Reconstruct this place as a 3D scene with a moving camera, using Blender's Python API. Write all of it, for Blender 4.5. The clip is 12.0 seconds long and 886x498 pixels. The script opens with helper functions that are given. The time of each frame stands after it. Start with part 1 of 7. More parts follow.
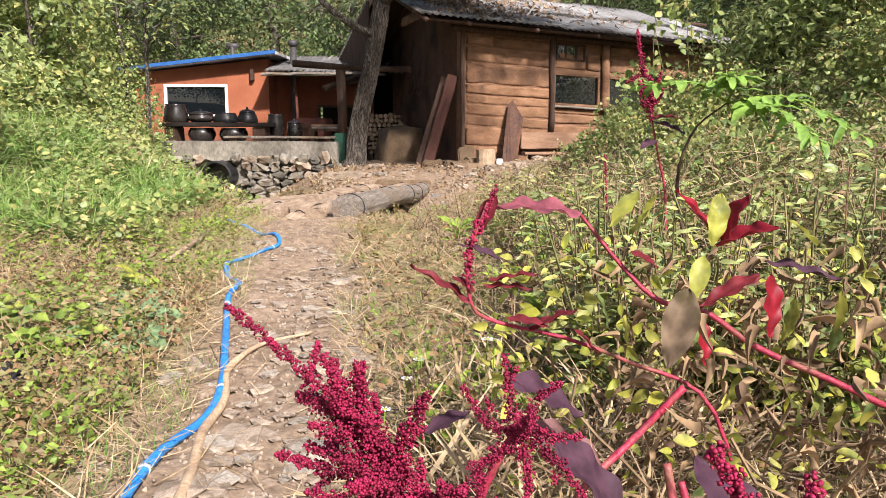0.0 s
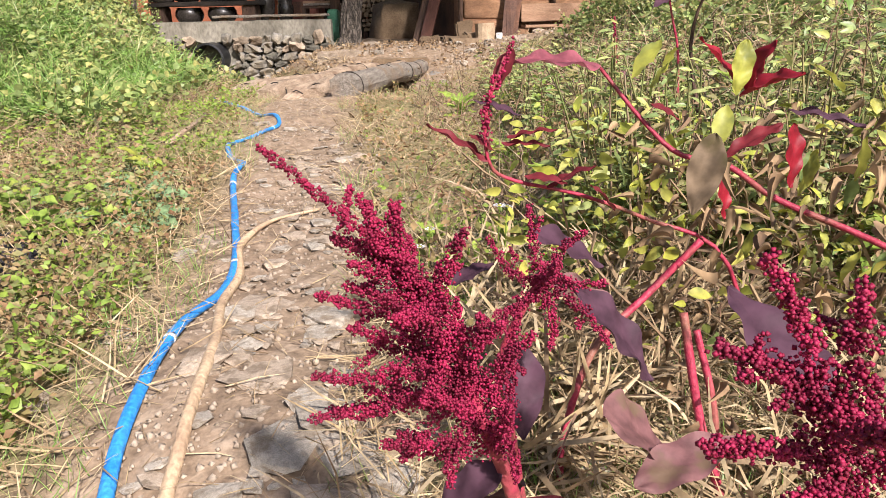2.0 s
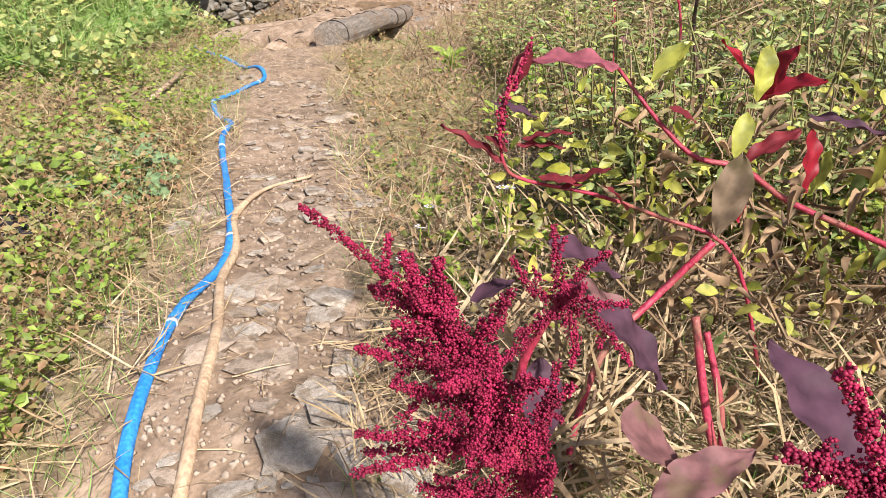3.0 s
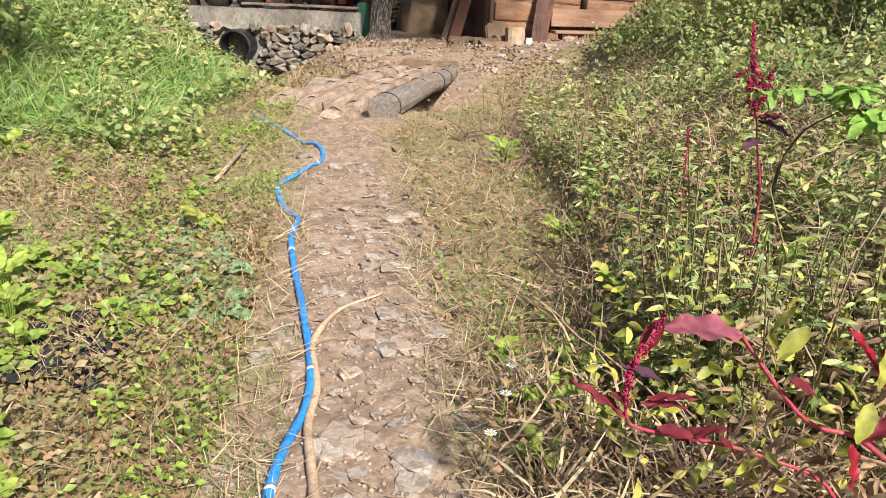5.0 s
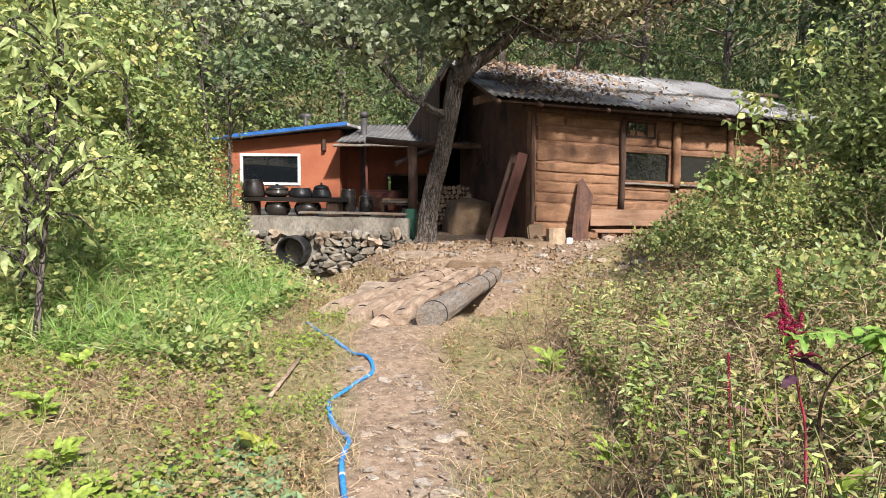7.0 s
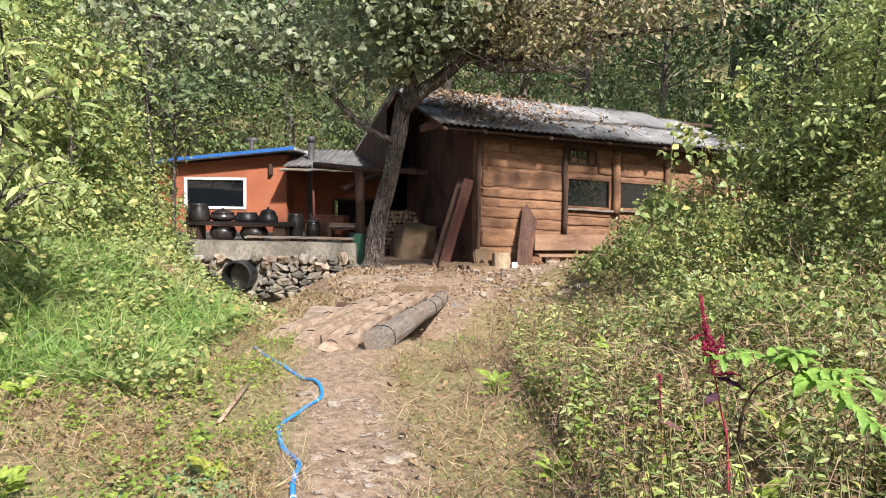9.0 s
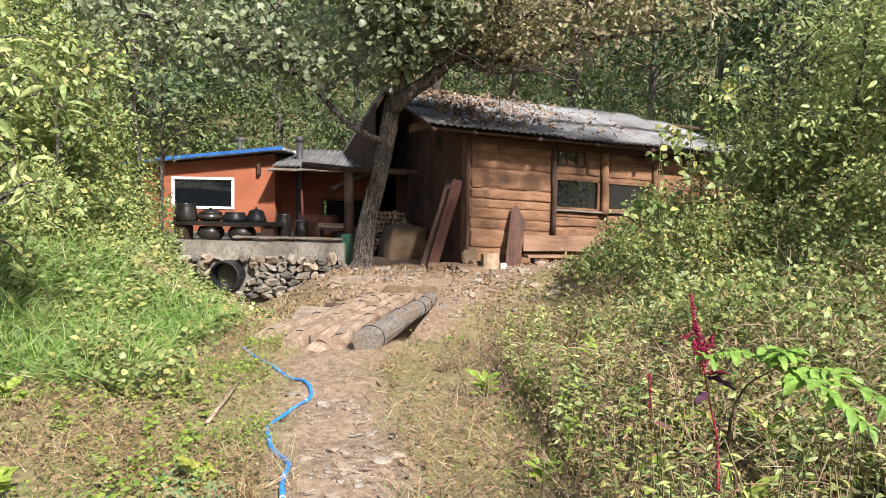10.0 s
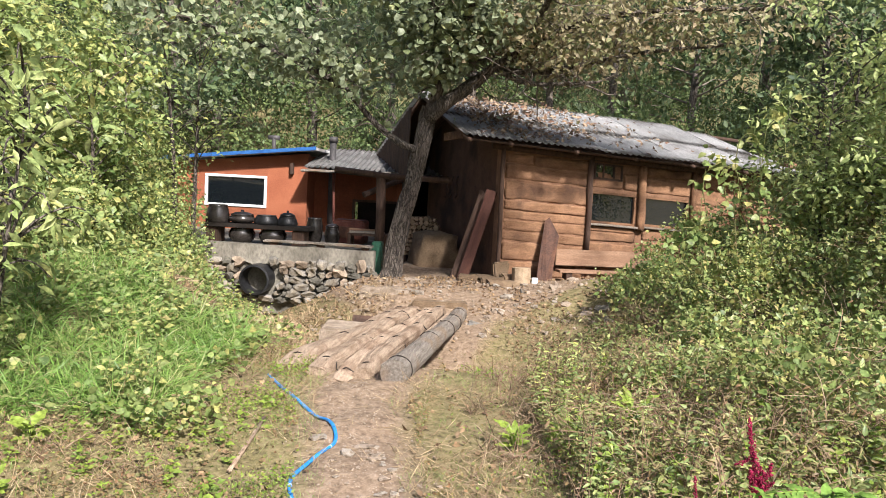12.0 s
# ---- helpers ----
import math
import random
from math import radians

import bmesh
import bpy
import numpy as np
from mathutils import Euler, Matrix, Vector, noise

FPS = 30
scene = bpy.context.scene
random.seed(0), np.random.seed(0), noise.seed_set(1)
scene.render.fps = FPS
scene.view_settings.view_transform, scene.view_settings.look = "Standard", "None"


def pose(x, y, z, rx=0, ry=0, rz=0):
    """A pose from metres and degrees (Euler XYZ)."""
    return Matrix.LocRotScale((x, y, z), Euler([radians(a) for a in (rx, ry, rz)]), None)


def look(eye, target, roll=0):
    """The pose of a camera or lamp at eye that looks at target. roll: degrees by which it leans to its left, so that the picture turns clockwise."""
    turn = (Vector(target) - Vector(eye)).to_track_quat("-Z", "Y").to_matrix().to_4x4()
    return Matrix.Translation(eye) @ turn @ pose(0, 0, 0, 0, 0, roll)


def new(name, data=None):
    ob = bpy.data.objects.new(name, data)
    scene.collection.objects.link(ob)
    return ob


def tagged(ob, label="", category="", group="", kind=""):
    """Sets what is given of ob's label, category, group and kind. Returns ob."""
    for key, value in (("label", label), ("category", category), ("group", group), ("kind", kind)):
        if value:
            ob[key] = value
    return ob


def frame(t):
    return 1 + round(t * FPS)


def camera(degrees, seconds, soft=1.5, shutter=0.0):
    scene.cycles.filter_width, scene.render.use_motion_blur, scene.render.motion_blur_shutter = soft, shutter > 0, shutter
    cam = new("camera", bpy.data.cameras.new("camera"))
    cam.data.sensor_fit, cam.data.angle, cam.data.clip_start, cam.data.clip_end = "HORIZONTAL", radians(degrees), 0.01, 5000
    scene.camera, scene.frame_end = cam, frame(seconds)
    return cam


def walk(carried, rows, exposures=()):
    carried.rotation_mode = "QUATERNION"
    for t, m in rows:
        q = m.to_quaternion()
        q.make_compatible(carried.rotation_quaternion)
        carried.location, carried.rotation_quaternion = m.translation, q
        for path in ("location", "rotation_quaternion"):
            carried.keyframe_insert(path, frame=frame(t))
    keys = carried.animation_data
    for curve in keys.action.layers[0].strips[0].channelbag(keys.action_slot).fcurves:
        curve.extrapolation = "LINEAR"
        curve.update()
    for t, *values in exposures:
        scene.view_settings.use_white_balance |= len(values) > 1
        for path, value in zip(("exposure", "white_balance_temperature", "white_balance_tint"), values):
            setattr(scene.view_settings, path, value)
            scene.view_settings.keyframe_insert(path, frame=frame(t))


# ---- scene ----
cam = camera(62.4, 12.0, soft=0.45)
PATH = [
    (0.0, (0.661, -0.099, 0.794), (0.58, 1.875, 0.479), 0.2),
    (0.5, (0.644, -0.105, 0.773), (0.55, 1.857, 0.397), 0.1),
    (1.0, (0.641, -0.112, 0.759), (0.537, 1.834, 0.308), -0.2),
    (1.5, (0.643, -0.113, 0.747), (0.542, 1.811, 0.211), -0.8),
    (2.0, (0.631, -0.102, 0.755), (0.55, 1.796, 0.13), -1.3),
    (2.5, (0.61, -0.089, 0.787), (0.558, 1.776, 0.069), -1.1),
    (2.7, (0.599, -0.079, 0.807), (0.557, 1.777, 0.064), -0.9),
    (4.3, (0.445, 0.005, 1.053), (0.435, 1.837, 0.25), 1.7),
    (4.5, (0.424, 0.007, 1.091), (0.405, 1.846, 0.306), 2.1),
    (5.0, (0.382, 0.0, 1.203), (0.297, 1.876, 0.515), 2.3),
    (5.5, (0.369, -0.016, 1.278), (0.225, 1.898, 0.716), 1.9),
    (6.0, (0.374, -0.039, 1.338), (0.184, 1.908, 0.926), 1.2),
    (6.5, (0.387, -0.071, 1.388), (0.161, 1.896, 1.106), 0.7),
    (7.0, (0.381, -0.097, 1.404), (0.151, 1.88, 1.207), 0.6),
    (7.2, (0.383, -0.096, 1.407), (0.152, 1.883, 1.232), 0.5),
    (9.0, (0.385, -0.246, 1.435), (0.299, 1.748, 1.304), 0.9),
    (9.5, (0.373, -0.257, 1.434), (0.309, 1.738, 1.305), 1.2),
    (10.0, (0.373, -0.242, 1.428), (0.319, 1.753, 1.3), 1.1),
    (10.5, (0.375, -0.216, 1.422), (0.321, 1.78, 1.303), 1.3),
    (11.0, (0.352, -0.184, 1.423), (0.287, 1.813, 1.317), 1.9),
    (11.5, (0.342, -0.105, 1.504), (0.238, 1.889, 1.394), 2.4),
    (12.0, (0.315, -0.043, 1.801), (0.183, 1.947, 1.644), 3.1),
]
walk(cam, [(t, look(eye, target, roll)) for t, eye, target, roll in PATH], [(0.0, 1.0, 6300, 17), (4.5, 0.95, 6250, 15), (9.0, 0.98, 6150, 14), (12.0, 0.98, 6150, 14)])

# ---- world and sun: thin autumn sunshine, high and from behind on the right ----
SUN_FROM = Vector((0.46, -0.8, 0.8)).normalized()
sky = bpy.data.worlds.new("sky")
scene.world = sky
sky.use_nodes = True
sky_tex = sky.node_tree.nodes.new("ShaderNodeTexSky")
sky_tex.sky_type = "NISHITA"
sky_tex.sun_disc = False
sky_tex.sun_elevation = math.asin(SUN_FROM.z)
sky_tex.sun_rotation = math.atan2(SUN_FROM.x, SUN_FROM.y)
sky_tex.dust_density = 2.5
sky_back = sky.node_tree.nodes["Background"]
sky_back.inputs["Strength"].default_value = 0.082
sky.node_tree.links.new(sky_tex.outputs[0], sky_back.inputs["Color"])
sun_data = bpy.data.lights.new("sun", "SUN")
sun_data.energy, sun_data.angle, sun_data.color = 5.0, radians(3.0), (1.0, 0.95, 0.86)
sun = new("sun", sun_data)
sun.matrix_world = look(SUN_FROM * 60, (0, 0, 0))

rng = np.random.default_rng(7)


# ---- materials ----
def surface(name, c1, c2, scale=6.0, rough=0.85, bump=0.3, fine=60.0, c3=None, metal=0.0, stretch=(1, 1, 1), spec=0.3):
    """Two colours by a broad noise, a third in stains, fine grain in the relief."""
    m = bpy.data.materials.new(name)
    m.use_nodes = True
    nt = m.node_tree
    b = nt.nodes["Principled BSDF"]
    tc = nt.nodes.new("ShaderNodeTexCoord")
    mp = nt.nodes.new("ShaderNodeMapping")
    mp.inputs["Scale"].default_value = stretch
    nt.links.new(tc.outputs["Object"], mp.inputs["Vector"])
    n1 = nt.nodes.new("ShaderNodeTexNoise")
    n1.inputs["Scale"].default_value, n1.inputs["Detail"].default_value, n1.inputs["Roughness"].default_value = scale, 6, 0.65
    n2 = nt.nodes.new("ShaderNodeTexNoise")
    n2.inputs["Scale"].default_value, n2.inputs["Detail"].default_value = fine, 4
    for n in (n1, n2):
        nt.links.new(mp.outputs[0], n.inputs["Vector"])
    ramp = nt.nodes.new("ShaderNodeValToRGB")
    ramp.color_ramp.elements[0].position, ramp.color_ramp.elements[1].position = 0.32, 0.68
    ramp.color_ramp.elements[0].color, ramp.color_ramp.elements[1].color = (*c1, 1), (*c2, 1)
    nt.links.new(n1.outputs["Fac"], ramp.inputs[0])
    out = ramp.outputs[0]
    if c3:
        n3 = nt.nodes.new("ShaderNodeTexNoise")
        n3.inputs["Scale"].default_value, n3.inputs["Detail"].default_value = scale * 0.37, 8
        nt.links.new(tc.outputs["Object"], n3.inputs["Vector"])
        r3 = nt.nodes.new("ShaderNodeValToRGB")
        r3.color_ramp.elements[0].position, r3.color_ramp.elements[1].position = 0.5, 0.66
        nt.links.new(n3.outputs["Fac"], r3.inputs[0])
        mix = nt.nodes.new("ShaderNodeMixRGB")
        mix.inputs[2].default_value = (*c3, 1)
        nt.links.new(r3.outputs[0], mix.inputs[0])
        nt.links.new(out, mix.inputs[1])
        out = mix.outputs[0]
    grain = nt.nodes.new("ShaderNodeMixRGB")
    grain.blend_type = "MULTIPLY"
    grain.inputs[0].default_value = 0.55
    nt.links.new(out, grain.inputs[1])
    gr = nt.nodes.new("ShaderNodeValToRGB")
    gr.color_ramp.elements[0].position, gr.color_ramp.elements[1].position = 0.3, 0.62
    gr.color_ramp.elements[0].color = (0.35, 0.35, 0.35, 1)
    nt.links.new(n2.outputs["Fac"], gr.inputs[0])
    nt.links.new(gr.outputs[0], grain.inputs[2])
    # every piece a little lighter or darker
    info = nt.nodes.new("ShaderNodeObjectInfo")
    hsv = nt.nodes.new("ShaderNodeHueSaturation")
    mr = nt.nodes.new("ShaderNodeMapRange")
    mr.inputs["To Min"].default_value, mr.inputs["To Max"].default_value = 0.82, 1.15
    nt.links.new(info.outputs["Random"], mr.inputs["Value"])
    nt.links.new(mr.outputs[0], hsv.inputs["Value"])
    nt.links.new(grain.outputs[0], hsv.inputs["Color"])
    nt.links.new(hsv.outputs[0], b.inputs["Base Color"])
    b.inputs["Roughness"].default_value, b.inputs["Metallic"].default_value = rough, metal
    b.inputs["Specular IOR Level"].default_value = spec
    add = nt.nodes.new("ShaderNodeMath")
    add.operation = "ADD"
    nt.links.new(n1.outputs["Fac"], add.inputs[0])
    nt.links.new(n2.outputs["Fac"], add.inputs[1])
    bp = nt.nodes.new("ShaderNodeBump")
    bp.inputs["Strength"].default_value, bp.inputs["Distance"].default_value = bump, 0.02
    nt.links.new(add.outputs[0], bp.inputs["Height"])
    nt.links.new(bp.outputs[0], b.inputs["Normal"])
    return m


def leafy(name, colours, rough=0.5, glow=0.3, spec=0.35, spots=None, patch=1.4):
    """Leaves: each island takes its own colour from the list, some light passes through."""
    m = bpy.data.materials.new(name)
    m.use_nodes = True
    nt = m.node_tree
    b = nt.nodes["Principled BSDF"]
    geo = nt.nodes.new("ShaderNodeNewGeometry")
    ramp = nt.nodes.new("ShaderNodeValToRGB")
    els = ramp.color_ramp.elements
    while len(els) < len(colours):
        els.new(0.5)
    for i, c in enumerate(colours):
        els[i].position = i / max(1, len(colours) - 1)
        els[i].color = (*c, 1)
    tc = nt.nodes.new("ShaderNodeTexCoord")
    drift = nt.nodes.new("ShaderNodeTexNoise")
    drift.inputs["Scale"].default_value, drift.inputs["Detail"].default_value = patch, 3
    nt.links.new(tc.outputs["Object"], drift.inputs["Vector"])
    wide = nt.nodes.new("ShaderNodeMapRange")
    wide.inputs["From Min"].default_value, wide.inputs["From Max"].default_value = 0.32, 0.68
    nt.links.new(drift.outputs["Fac"], wide.inputs["Value"])
    both = nt.nodes.new("ShaderNodeMixRGB")
    both.inputs[0].default_value = 0.25
    nt.links.new(geo.outputs["Random Per Island"], both.inputs[1])
    nt.links.new(wide.outputs[0], both.inputs[2])
    nt.links.new(both.outputs[0], ramp.inputs[0])
    ns = nt.nodes.new("ShaderNodeTexNoise")
    ns.inputs["Scale"].default_value, ns.inputs["Detail"].default_value = 35, 4
    nt.links.new(tc.outputs["Object"], ns.inputs["Vector"])
    mr = nt.nodes.new("ShaderNodeMapRange")
    mr.inputs["From Min"].default_value, mr.inputs["From Max"].default_value = 0.3, 0.7
    mr.inputs["To Min"].default_value, mr.inputs["To Max"].default_value = 0.6, 1.35
    nt.links.new(ns.outputs["Fac"], mr.inputs["Value"])
    hsv = nt.nodes.new("ShaderNodeHueSaturation")
    nt.links.new(mr.outputs[0], hsv.inputs["Value"])
    nt.links.new(ramp.outputs[0], hsv.inputs["Color"])
    col = hsv.outputs[0]
    if spots:
        vo = nt.nodes.new("ShaderNodeTexNoise")
        vo.inputs["Scale"].default_value, vo.inputs["Detail"].default_value = 14, 6
        nt.links.new(tc.outputs["Object"], vo.inputs["Vector"])
        rs = nt.nodes.new("ShaderNodeValToRGB")
        rs.color_ramp.elements[0].position, rs.color_ramp.elements[1].position = 0.52, 0.6
        nt.links.new(vo.outputs["Fac"], rs.inputs[0])
        mx = nt.nodes.new("ShaderNodeMixRGB")
        mx.inputs[2].default_value = (*spots, 1)
        nt.links.new(rs.outputs[0], mx.inputs[0])
        nt.links.new(col, mx.inputs[1])
        col = mx.outputs[0]
    nt.links.new(col, b.inputs["Base Color"])
    b.inputs["Roughness"].default_value = rough
    b.inputs["Specular IOR Level"].default_value = spec
    tr = nt.nodes.new("ShaderNodeBsdfTranslucent")
    nt.links.new(col, tr.inputs["Color"])
    mix = nt.nodes.new("ShaderNodeMixShader")
    mix.inputs[0].default_value = glow
    nt.links.new(b.outputs[0], mix.inputs[1])
    nt.links.new(tr.outputs[0], mix.inputs[2])
    nt.links.new(mix.outputs[0], nt.nodes["Material Output"].inputs["Surface"])
    return m


def bark(name):
    """Long plates of grey bark between deep dark furrows."""
    m = surface(name, (0.1, 0.082, 0.068), (0.27, 0.225, 0.185), 5, 0.95, 0.8, 30, (0.15, 0.12, 0.1), stretch=(3, 3, 0.8))
    nt = m.node_tree
    b = nt.nodes["Principled BSDF"]
    tc = nt.nodes.new("ShaderNodeTexCoord")
    wob = nt.nodes.new("ShaderNodeTexNoise")
    wob.inputs["Scale"].default_value = 6
    nt.links.new(tc.outputs["Object"], wob.inputs["Vector"])
    mixv = nt.nodes.new("ShaderNodeMixRGB")
    mixv.inputs[0].default_value = 0.13
    nt.links.new(tc.outputs["Object"], mixv.inputs[1])
    nt.links.new(wob.outputs["Color"], mixv.inputs[2])
    mp = nt.nodes.new("ShaderNodeMapping")
    mp.inputs["Scale"].default_value = (1, 1, 0.11)
    nt.links.new(mixv.outputs[0], mp.inputs["Vector"])
    vo = nt.nodes.new("ShaderNodeTexVoronoi")
    vo.feature = "DISTANCE_TO_EDGE"
    vo.inputs["Scale"].default_value = 26
    nt.links.new(mp.outputs[0], vo.inputs["Vector"])
    mr = nt.nodes.new("ShaderNodeMapRange")
    mr.inputs["From Max"].default_value = 0.16
    mr.inputs["To Min"].default_value = 0.3
    nt.links.new(vo.outputs["Distance"], mr.inputs["Value"])
    mul = nt.nodes.new("ShaderNodeMixRGB")
    mul.blend_type, mul.inputs[0].default_value = "MULTIPLY", 1.0
    nt.links.new(b.inputs["Base Color"].links[0].from_socket, mul.inputs[1])
    nt.links.new(mr.outputs[0], mul.inputs[2])
    nt.links.new(mul.outputs[0], b.inputs["Base Color"])
    bp = nt.nodes.new("ShaderNodeBump")
    bp.inputs["Strength"].default_value, bp.inputs["Distance"].default_value = 1.0, 0.03
    nt.links.new(mr.outputs[0], bp.inputs["Height"])
    nt.links.new(b.inputs["Normal"].links[0].from_socket, bp.inputs["Normal"])
    nt.links.new(bp.outputs[0], b.inputs["Normal"])
    return m


def glassy(name, tint, rough=0.03):
    m = bpy.data.materials.new(name)
    m.use_nodes = True
    b = m.node_tree.nodes["Principled BSDF"]
    b.inputs["Base Color"].default_value = (*tint, 1)
    b.inputs["Roughness"].default_value = rough
    b.inputs["Specular IOR Level"].default_value = 0.9
    b.inputs["IOR"].default_value = 1.6
    return m


MUD = surface("mud_plaster", (0.17, 0.088, 0.05), (0.29, 0.16, 0.095), 3, 0.92, 0.5, 45, (0.17, 0.085, 0.045))
# darker mud for the gable: the shade under the overhang is in its colour
SHADEMUD = surface("shade_darkened_plaster", (0.085, 0.045, 0.03), (0.15, 0.08, 0.05), 3, 0.95, 0.6, 35, (0.05, 0.03, 0.022))
CLAY = surface("dry_clay", (0.15, 0.1, 0.06), (0.26, 0.18, 0.11), 4, 0.95, 0.6, 40, (0.1, 0.065, 0.04))
LOG = surface("mud_washed_log", (0.2, 0.102, 0.054), (0.36, 0.2, 0.112), 4.0, 0.94, 0.8, 45, (0.13, 0.07, 0.042), stretch=(0.8, 2, 2.4))
DARKWOOD = surface("dark_brown_wood", (0.05, 0.03, 0.022), (0.13, 0.075, 0.05), 4, 0.8, 0.5, 30, stretch=(3, 3, 0.4))
PLANK = surface("red_brown_board", (0.065, 0.024, 0.016), (0.13, 0.05, 0.032), 3, 0.7, 0.3, 40, stretch=(3, 3, 0.4))
GREYWOOD = surface("weathered_timber", (0.17, 0.14, 0.115), (0.4, 0.35, 0.29), 7, 0.9, 0.9, 30, (0.28, 0.2, 0.135), stretch=(5, 0.35, 5))
BROWNLOG = surface("trodden_log", (0.3, 0.205, 0.135), (0.56, 0.43, 0.31), 6, 0.92, 0.9, 34, (0.24, 0.155, 0.1), stretch=(4, 0.5, 4))
PALEWOOD = surface("pale_timber", (0.27, 0.15, 0.09), (0.4, 0.25, 0.16), 4, 0.85, 0.3, 50, stretch=(0.5, 4, 4))
ORANGE = surface("orange_plaster", (0.27, 0.085, 0.042), (0.36, 0.125, 0.062), 2, 0.92, 0.35, 50, (0.21, 0.066, 0.036))
CONCRETE = surface("old_concrete", (0.11, 0.1, 0.08), (0.25, 0.23, 0.185), 3, 0.95, 0.6, 25, (0.045, 0.04, 0.033))
OLDCAST = surface("stained_cast_concrete", (0.19, 0.17, 0.135), (0.37, 0.335, 0.275), 2.2, 0.95, 0.6, 22, (0.12, 0.105, 0.085), stretch=(1, 1, 0.6))
STONE = surface("field_stone", (0.15, 0.14, 0.125), (0.36, 0.335, 0.3), 5, 0.9, 0.6, 30, (0.24, 0.2, 0.145))
PEBBLE = surface("path_stone", (0.3, 0.225, 0.16), (0.48, 0.39, 0.3), 9, 0.9, 0.4, 60, (0.2, 0.15, 0.105))
PALESTONE = surface("pale_flat_stone", (0.32, 0.27, 0.215), (0.52, 0.46, 0.38), 9, 0.9, 0.5, 50, (0.26, 0.2, 0.14))
ROOFTIN = surface("weathered_roof_sheet", (0.45, 0.44, 0.43), (0.68, 0.67, 0.65), 2, 0.8, 0.2, 40, (0.26, 0.24, 0.22))
OLDTIN = surface("dull_porch_sheet", (0.22, 0.21, 0.2), (0.36, 0.35, 0.335), 2, 0.85, 0.2, 40, (0.16, 0.15, 0.14))
BLUE = surface("blue_roof_edge", (0.03, 0.12, 0.36), (0.05, 0.18, 0.48), 4, 0.5, 0.1, 40)
BLUEHOSE = surface("blue_lay_flat_hose", (0.018, 0.2, 0.6), (0.05, 0.3, 0.72), 20, 0.45, 0.3, 90)
HOSETAPE = surface("pale_tape", (0.5, 0.55, 0.62), (0.7, 0.72, 0.75), 20, 0.5, 0.2, 90)
TANHOSE = surface("tan_hose", (0.4, 0.275, 0.17), (0.52, 0.385, 0.25), 15, 0.65, 0.3, 90, (0.33, 0.22, 0.14))
BLACKPIPE = surface("black_plastic", (0.012, 0.012, 0.013), (0.03, 0.03, 0.032), 5, 0.4, 0.1, 30)
JARGLAZE = surface("brown_black_glaze", (0.02, 0.017, 0.015), (0.06, 0.05, 0.045), 5, 0.25, 0.1, 30, spec=0.6)
STEEL = surface("dull_stove_pipe", (0.05, 0.047, 0.045), (0.11, 0.1, 0.1), 5, 0.6, 0.1, 40, metal=0.3)
PVC = surface("white_window_frame", (0.72, 0.72, 0.7), (0.82, 0.82, 0.8), 4, 0.4, 0.05, 40)
RUST = surface("rusted_sheet", (0.055, 0.028, 0.02), (0.14, 0.065, 0.04), 4, 0.75, 0.3, 40, (0.22, 0.1, 0.055))
REDBOX = surface("dark_red_iron", (0.1, 0.03, 0.022), (0.18, 0.06, 0.04), 5, 0.6, 0.3, 40)
# near-black: shade of unlit interiors put into the colour; also shelf top and wire
DARKIN = surface("near_black", (0.018, 0.014, 0.012), (0.045, 0.035, 0.028), 3, 0.95, 0.3, 30)
BARK = bark("furrowed_bark")
TWIG = surface("grey_twig", (0.1, 0.08, 0.064), (0.24, 0.2, 0.165), 8, 0.9, 0.4, 50)
CLOTH = surface("black_cloth", (0.012, 0.011, 0.013), (0.03, 0.027, 0.03), 9, 0.8, 0.4, 70)
GLASS = glassy("window_glass", (0.006, 0.008, 0.01), 0.02)
CUTWOOD = surface("cut_wood_end", (0.3, 0.21, 0.13), (0.48, 0.36, 0.24), 8, 0.9, 0.3, 60)

G_CROWN = leafy("grey_green_crown", [(0.11, 0.14, 0.075), (0.19, 0.225, 0.12), (0.27, 0.305, 0.18), (0.34, 0.375, 0.23), (0.16, 0.195, 0.085), (0.4, 0.41, 0.19)], 0.45, 0.32)
G_DRY = leafy("half_dry_crown", [(0.17, 0.18, 0.08), (0.3, 0.26, 0.15), (0.44, 0.38, 0.24), (0.22, 0.25, 0.09), (0.34, 0.25, 0.15), (0.36, 0.37, 0.15)], 0.6, 0.4)
G_YOUNG = leafy("young_leaf_green", [(0.17, 0.24, 0.085), (0.38, 0.45, 0.16), (0.26, 0.34, 0.12), (0.52, 0.56, 0.23), (0.34, 0.41, 0.15)], 0.4, 0.42)
G_SHRUB = leafy("shrub_green", [(0.07, 0.11, 0.04), (0.23, 0.3, 0.1), (0.15, 0.21, 0.07), (0.33, 0.4, 0.14), (0.42, 0.45, 0.17), (0.27, 0.33, 0.11), (0.5, 0.49, 0.14), (0.37, 0.29, 0.14)], 0.42, 0.36)
G_VINE = leafy("vine_green", [(0.08, 0.135, 0.045), (0.17, 0.245, 0.07), (0.26, 0.325, 0.1), (0.14, 0.19, 0.06), (0.32, 0.35, 0.12), (0.44, 0.42, 0.14), (0.34, 0.26, 0.13)], 0.45, 0.38)
G_DARK = leafy("woodland_green", [(0.03, 0.055, 0.026), (0.065, 0.105, 0.045), (0.1, 0.14, 0.055), (0.14, 0.185, 0.07), (0.05, 0.08, 0.038)], 0.6, 0.25)
G_EDGE = leafy("wood_edge_green", [(0.04, 0.07, 0.03), (0.1, 0.15, 0.05), (0.17, 0.23, 0.075), (0.07, 0.1, 0.035), (0.24, 0.29, 0.09)], 0.55, 0.3, patch=0.5)
